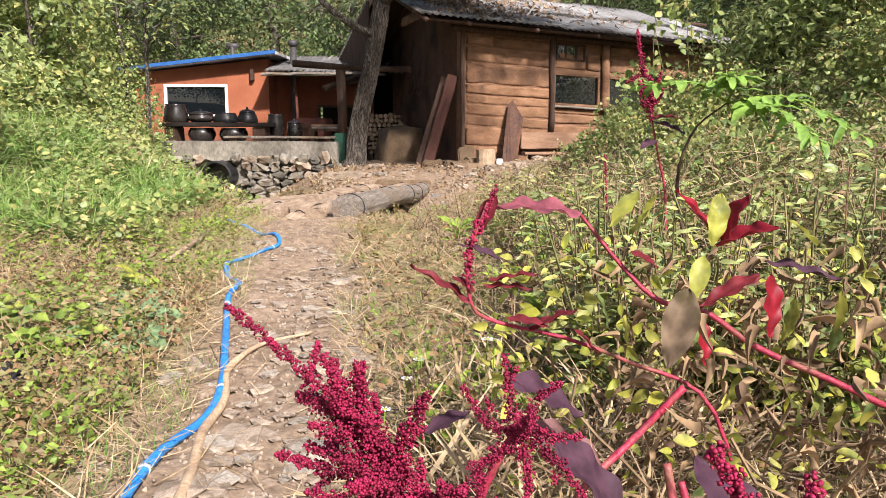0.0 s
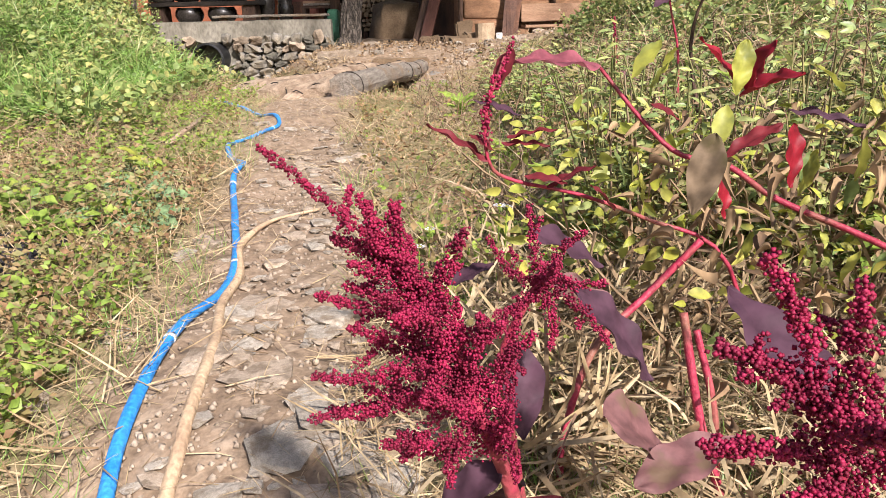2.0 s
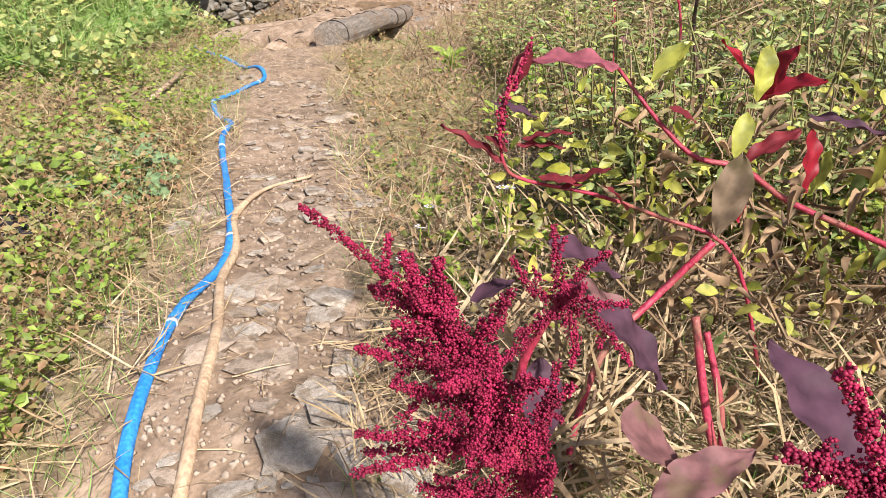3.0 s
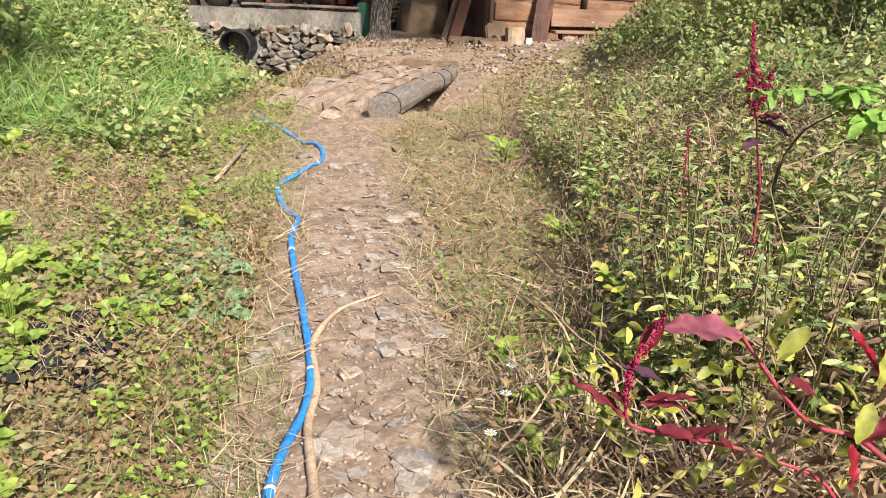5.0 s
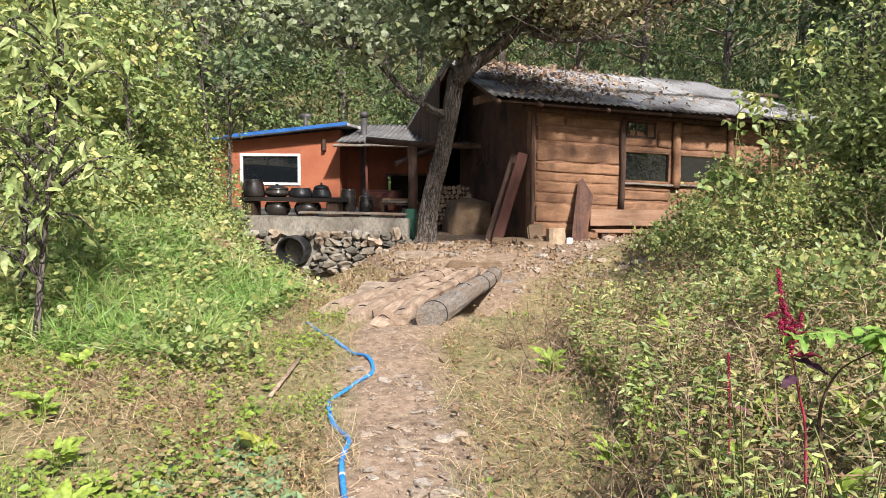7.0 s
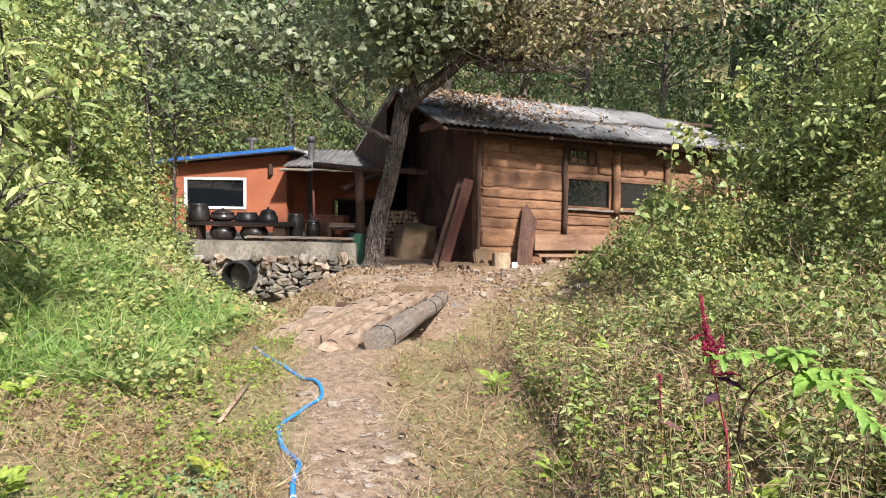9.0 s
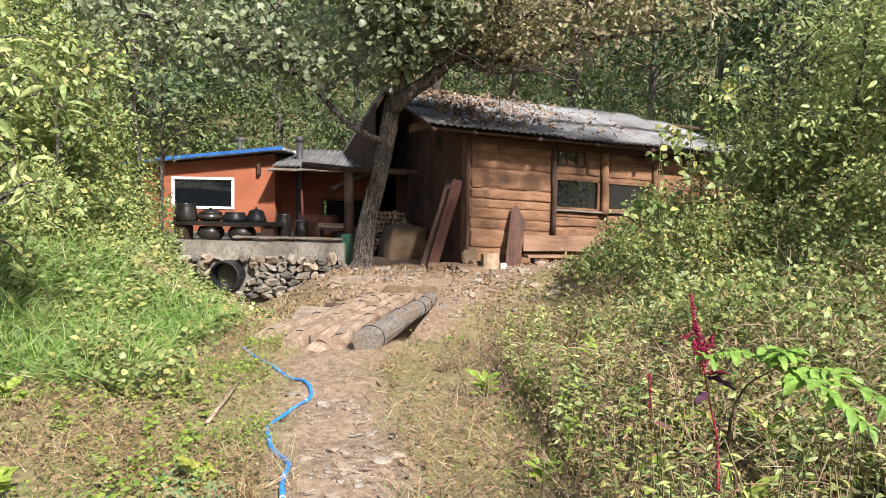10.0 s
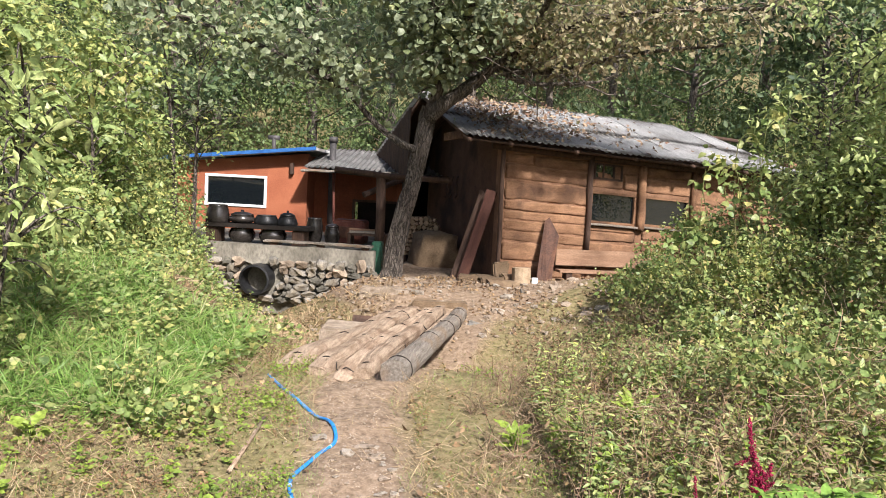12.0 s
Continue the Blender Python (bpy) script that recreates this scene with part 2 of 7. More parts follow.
G_PINE = leafy("pine_needle", [(0.022, 0.045, 0.022), (0.05, 0.08, 0.032), (0.09, 0.125, 0.045), (0.12, 0.145, 0.055)], 0.6, 0.15)
G_GRASS = leafy("meadow_grass", [(0.08, 0.17, 0.03), (0.18, 0.31, 0.06), (0.27, 0.41, 0.1), (0.12, 0.23, 0.045), (0.42, 0.41, 0.18), (0.22, 0.35, 0.07)], 0.42, 0.35)
G_WEED = leafy("fresh_weed", [(0.11, 0.18, 0.03), (0.21, 0.3, 0.045), (0.3, 0.39, 0.065), (0.16, 0.24, 0.05), (0.38, 0.4, 0.07)], 0.5, 0.4)
G_MUTED = leafy("muted_weed", [(0.1, 0.13, 0.04), (0.22, 0.24, 0.08), (0.3, 0.24, 0.11), (0.16, 0.2, 0.055), (0.35, 0.28, 0.14), (0.24, 0.15, 0.08), (0.3, 0.33, 0.08)], 0.6, 0.35)
DRYSTEM = leafy("dead_stem", [(0.13, 0.08, 0.05), (0.26, 0.175, 0.105), (0.19, 0.105, 0.07), (0.37, 0.28, 0.18), (0.1, 0.07, 0.045), (0.3, 0.19, 0.12)], 0.85, 0.1)
RUSSET = leafy("russet_weed", [(0.17, 0.085, 0.05), (0.26, 0.15, 0.075), (0.2, 0.17, 0.06), (0.33, 0.19, 0.1), (0.14, 0.15, 0.045), (0.28, 0.24, 0.09)], 0.7, 0.3)
STRAW = leafy("dry_straw", [(0.28, 0.19, 0.1), (0.4, 0.3, 0.165), (0.21, 0.135, 0.075), (0.47, 0.37, 0.225), (0.31, 0.195, 0.115)], 0.8, 0.15)
BROWNLEAF = leafy("withered_leaf", [(0.2, 0.12, 0.065), (0.34, 0.23, 0.125), (0.14, 0.085, 0.05), (0.42, 0.31, 0.18)], 0.8, 0.2)
YELLOW = leafy("yellowed_leaf", [(0.42, 0.38, 0.04), (0.3, 0.33, 0.05), (0.5, 0.45, 0.1), (0.24, 0.3, 0.06)], 0.5, 0.35, spots=(0.2, 0.22, 0.05))
BRIGHT = leafy("lime_leaflet", [(0.2, 0.35, 0.06), (0.27, 0.42, 0.08), (0.16, 0.29, 0.055), (0.33, 0.44, 0.1)], 0.45, 0.4)
FLOWER = leafy("crimson_amaranth_bead", [(0.13, 0.003, 0.02), (0.24, 0.007, 0.04), (0.32, 0.015, 0.065), (0.18, 0.005, 0.028), (0.4, 0.03, 0.095)], 0.6, 0.15)
MAROON = leafy("maroon_leaf", [(0.11, 0.014, 0.02), (0.16, 0.022, 0.028), (0.075, 0.014, 0.02)], 0.55, 0.3, 0.2)
PURPLE = leafy("purple_leaf", [(0.045, 0.022, 0.036), (0.075, 0.036, 0.052), (0.032, 0.016, 0.026)], 0.6, 0.2, 0.12)
PINKLEAF = leafy("dusty_pink_leaf", [(0.23, 0.125, 0.11), (0.17, 0.08, 0.08), (0.29, 0.17, 0.14)], 0.6, 0.25, 0.15, spots=(0.14, 0.09, 0.06))
WINE = leafy("wine_red_leaf", [(0.2, 0.055, 0.075), (0.26, 0.075, 0.095), (0.15, 0.035, 0.05)], 0.5, 0.3, 0.25)
SCARLET = leafy("scarlet_leaf", [(0.2, 0.008, 0.018), (0.28, 0.014, 0.026), (0.14, 0.008, 0.015)], 0.5, 0.4)
CRIMSTEM = surface("crimson_stem", (0.26, 0.015, 0.04), (0.4, 0.05, 0.085), 25, 0.5, 0.2, 120, (0.24, 0.1, 0.07))
OLDLEAF = leafy("mottled_old_leaf", [(0.12, 0.085, 0.055), (0.16, 0.115, 0.075), (0.1, 0.08, 0.05)], 0.75, 0.2, 0.15, spots=(0.09, 0.07, 0.035))
PETAL = leafy("white_petal", [(0.75, 0.74, 0.78), (0.8, 0.8, 0.82)], 0.6, 0.3)


# ---- geometry helpers ----
def part(name, bm, material, parent=None, label="", smooth=False):
    me = bpy.data.meshes.new(name)
    bm.normal_update()
    bm.to_mesh(me)
    bm.free()
    if smooth:
        me.polygons.foreach_set("use_smooth", [True] * len(me.polygons))
    me.materials.append(material)
    ob = new(name, me)
    if parent:
        ob.parent = parent
    if label:
        tagged(ob, label)
    return ob


def thing(name, label, category, m=None, group="", kind=""):
    ob = new(name)
    ob.empty_display_size = 0.1
    if m is not None:
        ob.matrix_world = m
    return tagged(ob, label, category, group, kind)


def box(bm, lo, hi, bevel=0.0, wobble=0.0, cuts=0):
    lo, hi = Vector(lo), Vector(hi)
    made = bmesh.ops.create_cube(bm, size=1)["verts"]
    for v in made:
        v.co = Vector([lo[i] + (v.co[i] + 0.5) * (hi[i] - lo[i]) for i in range(3)])
    if cuts:
        long = max(range(3), key=lambda i: hi[i] - lo[i])
        es = [e for e in {e for v in made for e in v.link_edges} if abs((e.verts[0].co - e.verts[1].co)[long]) > 1e-6]
        bmesh.ops.subdivide_edges(bm, edges=es, cuts=cuts)
        made = [v for v in bm.verts if all(lo[i] - 1e-5 <= v.co[i] <= hi[i] + 1e-5 for i in range(3))]
    if bevel:
        es = list({e for v in made for e in v.link_edges if e.calc_face_angle(0) > 0.5})
        r = bmesh.ops.bevel(bm, geom=es, offset=bevel, segments=2, affect="EDGES", clamp_overlap=True)
        made = list({v for f in r["faces"] for v in f.verts} | {v for v in made if v.is_valid})
    if wobble:
        for v in made:
            if v.is_valid:
                v.co += noise.noise_vector(v.co * 3.1) * wobble
    return bm


def tube(bm, pts, radii, seg=8, cap=True, rough=0.0, flat=1.0):
    """A round limb along points."""
    pts = [Vector(p) for p in pts]
    rings = []
    side = None
    for i, p in enumerate(pts):
        d = (pts[min(i + 1, len(pts) - 1)] - pts[max(i - 1, 0)]).normalized()
        if side is None:
            side = d.orthogonal().normalized() if abs(d.z) > 0.5 else d.cross(Vector((0, 0, 1))).normalized()
        side = (side - d * side.dot(d)).normalized()
        up = d.cross(side)
        r = radii[i] if hasattr(radii, "__len__") else radii
        ring = []
        for k in range(seg):
            a = 2 * math.pi * k / seg
            rr = r * (1 + rough * noise.noise(p * 2.3 + Vector((math.cos(a) * 1.7, math.sin(a) * 1.7, 0))))
            ring.append(bm.verts.new(p + side * math.cos(a) * rr + up * math.sin(a) * rr * flat))
        rings.append(ring)
    for a, b in zip(rings, rings[1:]):
        for k in range(seg):
            bm.faces.new((a[k], a[(k + 1) % seg], b[(k + 1) % seg], b[k]))
    if cap:
        bm.faces.new(rings[0][::-1])
        bm.faces.new(rings[-1])
    return bm


def curve_pts(pts, n=24):
    """A smooth line through points (Catmull-Rom)."""
    p = [np.array(q, float) for q in pts]
    p = [2 * p[0] - p[1]] + p + [2 * p[-1] - p[-2]]
    out = []
    segs = len(p) - 3
    for i in range(n + 1):
        s = min(i / n * segs, segs - 1e-6)
        k = int(s)
        t = s - k
        a, b, c, d = p[k:k + 4]
        out.append(Vector(0.5 * (2 * b + (c - a) * t + (2 * a - 5 * b + 4 * c - d) * t * t + (3 * b - a - 3 * c + d) * t ** 3)))
    return out


def lathe(bm, profile, seg=20, at=(0, 0, 0)):
    rings = []
    for r, z in profile:
        rings.append([bm.verts.new((at[0] + r * math.cos(2 * math.pi * k / seg), at[1] + r * math.sin(2 * math.pi * k / seg), at[2] + z)) for k in range(seg)])
    for a, b in zip(rings, rings[1:]):
        for k in range(seg):
            bm.faces.new((a[k], a[(k + 1) % seg], b[(k + 1) % seg], b[k]))
    bm.faces.new(rings[0][::-1])
    bm.faces.new(rings[-1])
    return bm


# leaf outlines: points (across, along, up) and faces
def outline(width, fold=0.12, droop=0.12, steps=3, peak=0.45):
    pts, faces = [(0, 0, 0)], []
    for i in range(1, steps):
        t = i / steps
        w = width * (math.sin(math.pi * t ** (math.log(0.5) / math.log(peak))) ** 0.8)
        z = -droop * t * t
        pts += [(-w, t, z + fold * w), (0, t, z), (w, t, z + fold * w)]
    pts.append((0, 1, -droop))
    for i in range(steps - 2):
        a, b = 1 + 3 * i, 4 + 3 * i
        faces += [(a, a + 1, b + 1, b), (a + 1, a + 2, b + 2, b + 1)]
    faces = [(0, 2, 1), (0, 3, 2)] + faces
    l = 1 + 3 * (steps - 2)
    faces += [(l, l + 1, len(pts) - 1), (l + 1, l + 2, len(pts) - 1)]
    return np.array(pts, float), faces


LEAF2 = (np.array([(0, 0, 0), (-0.3, 0.45, 0.06), (0, 1, -0.1), (0.3, 0.45, 0.06)], float), [(0, 3, 2), (0, 2, 1)])
LEAF4 = outline(0.3, 0.35, 0.18, 2)
LEAF_LONG = outline(0.15, 0.4, 0.3, 3)
LEAF_MID = outline(0.2, 0.4, 0.3, 3)
LEAF_BROAD = outline(0.42, 0.3, 0.2, 3, 0.36)
LEAF_FINE = outline(0.24, 0.4, 0.22, 5, 0.42)
BLADE = (np.array([(-0.011, 0, 0), (0.011, 0, 0), (-0.01, 0.5, 0.05), (0.01, 0.5, 0.05), (0, 1, -0.12)], float), [(0, 1, 3, 2), (2, 3, 4)])
NEEDLES = (np.array([(0, 0, 0), (-0.32, 0.9, 0.1), (-0.22, 0.98, 0.1), (-0.04, 1.1, 0), (0.05, 1.1, 0), (0.24, 0.95, -0.1), (0.33, 0.88, -0.1)], float), [(0, 1, 2), (0, 3, 4), (0, 5, 6)])
BEAD = (np.array([(1, 0, 0), (-1, 0, 0), (0, 1, 0), (0, -1, 0), (0, 0, 1), (0, 0, -1)], float) * 0.5,
        [(0, 2, 4), (2, 1, 4), (1, 3, 4), (3, 0, 4), (2, 0, 5), (1, 2, 5), (3, 1, 5), (0, 3, 5)])
LOBED = (np.array([(0, 0, 0), (-0.35, 0.12, 0.05), (-0.46, 0.42, 0.08), (-0.3, 0.66, 0.02), (0, 1.0, -0.12), (0.3, 0.66, 0.02), (0.46, 0.42, 0.08), (0.35, 0.12, 0.05)], float),
         [(0, 3, 2, 1), (0, 5, 4, 3), (0, 7, 6, 5)])


def bulk(name, where, along, size, shape, material, parent=None, flip=None, jitter=0.5):
    """Many small pieces in one mesh. where: N x 3; along: N x 3, the way that each one points; size: N."""
    base, faces = shape
    n = len(where)
    y = along / np.maximum(1e-6, np.linalg.norm(along, axis=1))[:, None]
    up = np.array([0.18, -0.35, 0.85]) + rng.normal(0, jitter, (n, 3)) if flip is None else flip
    x = np.cross(y, up)
    x /= np.maximum(1e-6, np.linalg.norm(x, axis=1))[:, None]
    z = np.cross(x, y)
    s = np.asarray(size)[:, None, None]
    co = where[:, None, :] + s * (base[None, :, 0:1] * x[:, None] + base[None, :, 1:2] * y[:, None] + base[None, :, 2:3] * z[:, None])
    k = len(base)
    loops = np.concatenate([np.array(f) for f in faces])
    lens = np.array([len(f) for f in faces])
    allv = (loops[None] + (np.arange(n) * k)[:, None]).ravel()
    starts = np.concatenate([[0], np.cumsum(np.tile(lens, n))[:-1]])
    me = bpy.data.meshes.new(name)
    me.vertices.add(n * k)
    me.vertices.foreach_set("co", co.astype(np.float32).ravel())
    me.loops.add(len(allv))
    me.loops.foreach_set("vertex_index", allv.astype(np.int32))
    me.polygons.add(len(starts))
    me.polygons.foreach_set("loop_start", starts.astype(np.int32))
    me.update(calc_edges=True)
    me.materials.append(material)
    ob = new(name, me)
    if parent:
        ob.parent = parent
    return ob


def ways(n, lift=0.3, spread=1.0):
    d = rng.normal(0, spread, (n, 3))
    d[:, 2] = d[:, 2] * 0.5 + lift
    return d


# ---- the lie of the land ----
def step01(x):
    x = np.clip(x, 0, 1)
    return x * x * (3 - 2 * x)


PATH_Y = np.array([-3, 0.5, 1.5, 2.5, 3.5, 4.5, 6.0, 8.0, 11.0, 12.5, 14.0])
PATH_X = np.array([0.4, 0.2, 0.12, -0.05, -0.25, -0.45, -0.8, -0.75, -0.45, -0.3, -0.2])
PATH_W = np.array([0.4, 0.34, 0.32, 0.32, 0.34, 0.36, 0.42, 0.6, 0.9, 2.0, 3.0])


def rumple(x, y):
    return 0.012 * np.sin(7.1 * x + 1.3 * np.sin(5.3 * y)) + 0.012 * np.sin(6.3 * y + 1.7 * np.sin(4.1 * x)) + 0.02 * np.sin(2.1 * x + 0.7) * np.sin(1.9 * y)


def off_path(x, y):
    """Metres outside the trodden path; negative on it."""
    return np.abs(x - np.interp(y, PATH_Y, PATH_X)) - np.interp(y, PATH_Y, PATH_W)


def land(x, y):
    x, y = np.asarray(x, float), np.asarray(y, float)
    z = rumple(x, y) - 0.13 * step01((1.15 - y) / 0.7)
    left = np.interp(y, PATH_Y, PATH_X) - x
    # grassy bank on the left
    gully = 1 - step01((y - 8.0) / 2.2) * step01((x + 5.6) / 1.4)
    z = z + 0.75 * step01((left - 1.1) / 2.2) * step01((y - 4.6) / 3.0) * gully
    z = z + 1.0 * step01((left - 3.2) / 5.0) * step01((y - 1) / 6) * gully
    # weedy slope on the right
    z = z + 0.13 * np.clip(x - 0.7, 0, 1.6) * step01((y - 1.0) / 3) + 0.9 * step01((x - 2.8) / 5.5)
    # ditch under the log bridge
    line = (x + 1.0) * 0.35 + (y - 9.1)
    line = np.where(x < -1.2, ((x + 1.2) * 1.3 + (y - 9.05)) * 0.7, line)
    z = z - 0.13 * step01((y - 7.4) / 1.5) * (1 - step01((y - 11.2) / 0.6)) * step01((x + 4) / 1.5) * step01((3 - x) / 1.5)
    z = z - 0.5 * np.exp(-((line - 0.2) / 1.1) ** 2) * step01((x + 6) / 1.5) * step01((5 - x) / 2)
    # yard in front of the house, falling away to the drain
    z = z + 0.17 * step01((y - 11.4) / 1.6) * step01((x + 2.9) / 1.0)
    z = z - 0.38 * np.exp(-((x + 3.9) / 1.2) ** 2) * step01((y - 11.2) / 1.2) * (y < 20)
    inside = (x > -8.4) & (x < 9) & (y > 13.6) & (y < 24)
    z = np.where(inside, np.minimum(z, 0.2), z)
    # wooded hill behind
    z = z + np.clip(y - 24, 0, None) * 0.42 * step01((y - 24) / 14) * np.where(y > 90, 90 / np.maximum(y, 1), 1)
    z = z + 5 * step01((np.abs(x) - 9) / 22) * step01((y + 30) / 40)
    return z


def ground_sheet():
    inner_x = np.concatenate([np.linspace(-4.5, -1.6, 40)[:-1], np.linspace(-1.6, 2.4, 110)[:-1], np.linspace(2.4, 5, 30)])
    xs = np.concatenate([[-900, -400, -160, -80, -45, -30, -20, -14, -10, -7.5, -6, -5.2], inner_x, [5.6, 6.5, 8, 10, 14, 20, 30, 45, 80, 160, 400, 900]])
    ys = np.concatenate([[-900, -300, -120, -50, -25, -12, -6, -3, -1.5, -0.6, 0.2], np.linspace(0.6, 5.5, 130), np.linspace(5.6, 15, 120)[1:], [16, 18, 20, 22, 24, 27, 31, 36, 42, 50, 60, 75, 90, 130, 220, 420, 900]])
    gx, gy = np.meshgrid(xs, ys)
    gz = land(gx, gy)
    near = (np.abs(gx) < 5) & (gy > 0.4) & (gy < 15)
    gz = gz + np.where(near, rng.normal(0, 0.004, gz.shape), 0)
    co = np.stack([gx, gy, gz], -1).reshape(-1, 3)
    w, h = len(xs), len(ys)
    idx = np.arange(w * h).reshape(h, w)
    quads = np.stack([idx[:-1, :-1], idx[:-1, 1:], idx[1:, 1:], idx[1:, :-1]], -1).reshape(-1, 4)
    me = bpy.data.meshes.new("ground")
    me.from_pydata(co.tolist(), [], quads.tolist())
    me.polygons.foreach_set("use_smooth", [True] * len(me.polygons))
    bare = me.attributes.new("bare", "FLOAT", "POINT")
    worn = np.clip(0.5 - off_path(gx, gy) / 0.5, 0, 1) * (gy < 30) * (gy > -6)
    bare.data.foreach_set("value", worn.astype(np.float32).ravel())
    m = bpy.data.materials.new("soil_and_litter")
    m.use_nodes = True
    nt = m.node_tree
    b = nt.nodes["Principled BSDF"]
    tc = nt.nodes.new("ShaderNodeTexCoord")

    def tex(scale, detail=6):
        n = nt.nodes.new("ShaderNodeTexNoise")
        n.inputs["Scale"].default_value, n.inputs["Detail"].default_value, n.inputs["Roughness"].default_value = scale, detail, 0.65
        nt.links.new(tc.outputs["Object"], n.inputs["Vector"])
        return n

    def ramp(fac, stops):
        r = nt.nodes.new("ShaderNodeValToRGB")
        while len(r.color_ramp.elements) < len(stops):
            r.color_ramp.elements.new(0.5)
        for e, (p, c) in zip(r.color_ramp.elements, stops):
            e.position, e.color = p, (*c, 1)
        nt.links.new(fac, r.inputs[0])
        return r.outputs[0]

    n1, n2, n3 = tex(2.2), tex(14), tex(70)
    soil = ramp(n2.outputs["Fac"], [(0.3, (0.13, 0.09, 0.06)), (0.5, (0.26, 0.185, 0.125)), (0.7, (0.37, 0.28, 0.2))])
    litter = ramp(n2.outputs["Fac"], [(0.3, (0.1, 0.075, 0.045)), (0.48, (0.2, 0.17, 0.075)), (0.6, (0.28, 0.22, 0.12)), (0.75, (0.17, 0.19, 0.06))])
    at = nt.nodes.new("ShaderNodeAttribute")
    at.attribute_name = "bare"
    add = nt.nodes.new("ShaderNodeMath")
    add.operation = "ADD"
    sub = nt.nodes.new("ShaderNodeMath")
    sub.operation = "SUBTRACT"
    sub.inputs[1].default_value = 0.5
    nt.links.new(n1.outputs["Fac"], sub.inputs[0])
    nt.links.new(at.outputs["Fac"], add.inputs[0])
    nt.links.new(sub.outputs[0], add.inputs[1])
    mr = nt.nodes.new("ShaderNodeMapRange")
    mr.inputs["From Min"].default_value, mr.inputs["From Max"].default_value = 0.25, 0.65
    nt.links.new(add.outputs[0], mr.inputs["Value"])
    mix = nt.nodes.new("ShaderNodeMixRGB")
    nt.links.new(mr.outputs[0], mix.inputs[0])
    nt.links.new(litter, mix.inputs[1])
    nt.links.new(soil, mix.inputs[2])
    mul = nt.nodes.new("ShaderNodeMixRGB")
    mul.blend_type, mul.inputs[0].default_value = "MULTIPLY", 0.6
    nt.links.new(mix.outputs[0], mul.inputs[1])
    nt.links.new(ramp(n3.outputs["Fac"], [(0.3, (0.4, 0.4, 0.4)), (0.6, (1, 1, 1))]), mul.inputs[2])
    nt.links.new(mul.outputs[0], b.inputs["Base Color"])
    b.inputs["Roughness"].default_value = 0.95
    b.inputs["Specular IOR Level"].default_value = 0.2
    bp = nt.nodes.new("ShaderNodeBump")
    bp.inputs["Strength"].default_value, bp.inputs["Distance"].default_value = 0.7, 0.02
    nt.links.new(n2.outputs["Fac"], bp.inputs["Height"])
    nt.links.new(bp.outputs[0], b.inputs["Normal"])
    me.materials.append(m)
    return tagged(new("ground", me), "brown soil path and littered ground between weeds", "ground", kind="structure")


ground_sheet()


def gz1(x, y):
    return float(land(x, y))


# ---- the cottage: mud and log walls, sagging towards its far end ----
HOUSE_AT = Matrix.Translation((0.4, 14.0, 0.15)) @ Matrix.Rotation(radians(22), 4, "Z")
SAG = Matrix.Identity(4)
SAG[2][0] = -0.04
house = thing("house", "low old cottage of mud-plastered logs under a grey corrugated roof", "house", HOUSE_AT)


def hpart(name, bm, material, label="", parent=None, smooth=False):
    bmesh.ops.transform(bm, matrix=SAG, verts=bm.verts)
    return part(name, bm, material, parent or house, label, smooth)


LONG, DEEP, EAVE = 7.2, 4.7, 2.6
WINDOWS = [(1.98, 3.02, 1.27, 1.9), (3.21, 4.31, 1.29, 1.9)]


def hewn(a, b, lo, hi, seed, proud):
    """One flat-faced log course with rounded arrises, waving edges and an uneven face."""
    bm = bmesh.new()
    nu, nv = max(6, int((b - a) / 0.055)), 8
    grid = []
    for i in range(nu + 1):
        u = a + (b - a) * i / nu
        e0 = 0.02 * noise.noise(Vector((u * 2.4, lo * 9, seed))) + 0.007 * noise.noise(Vector((u * 14, lo * 9, seed)))
        e1 = 0.02 * noise.noise(Vector((u * 2.4, hi * 9, seed + 5))) + 0.007 * noise.noise(Vector((u * 14, hi * 9, seed)))
        end = min(1.0, (u - a) / 0.05 + 0.3, (b - u) / 0.05 + 0.3)
        row = []
        for j in range(nv + 1):
            c = j / nv * 2 - 1
            w = lo + e0 + (hi + e1 - lo - e0) * j / nv
            face = (1 - abs(c) ** 12) * end
            v = 0.02 - (proud + 0.022) * face + 0.016 * noise.noise(Vector((u * 3, w * 7, seed))) + 0.006 * noise.noise(Vector((u * 13, w * 22, seed)))
            row.append(bm.verts.new((u, v, w)))
        grid.append(row)
    for i in range(nu):
        for j in range(nv):
            bm.faces.new((grid[i][j], grid[i + 1][j], grid[i + 1][j + 1], grid[i][j + 1]))
    rim = [grid[i][0] for i in range(nu + 1)] + [grid[nu][j] for j in range(1, nv + 1)] + [grid[i][nv] for i in range(nu - 1, -1, -1)] + [grid[0][j] for j in range(nv - 1, 0, -1)]
    bm.faces.new(rim[::-1])
    return bm


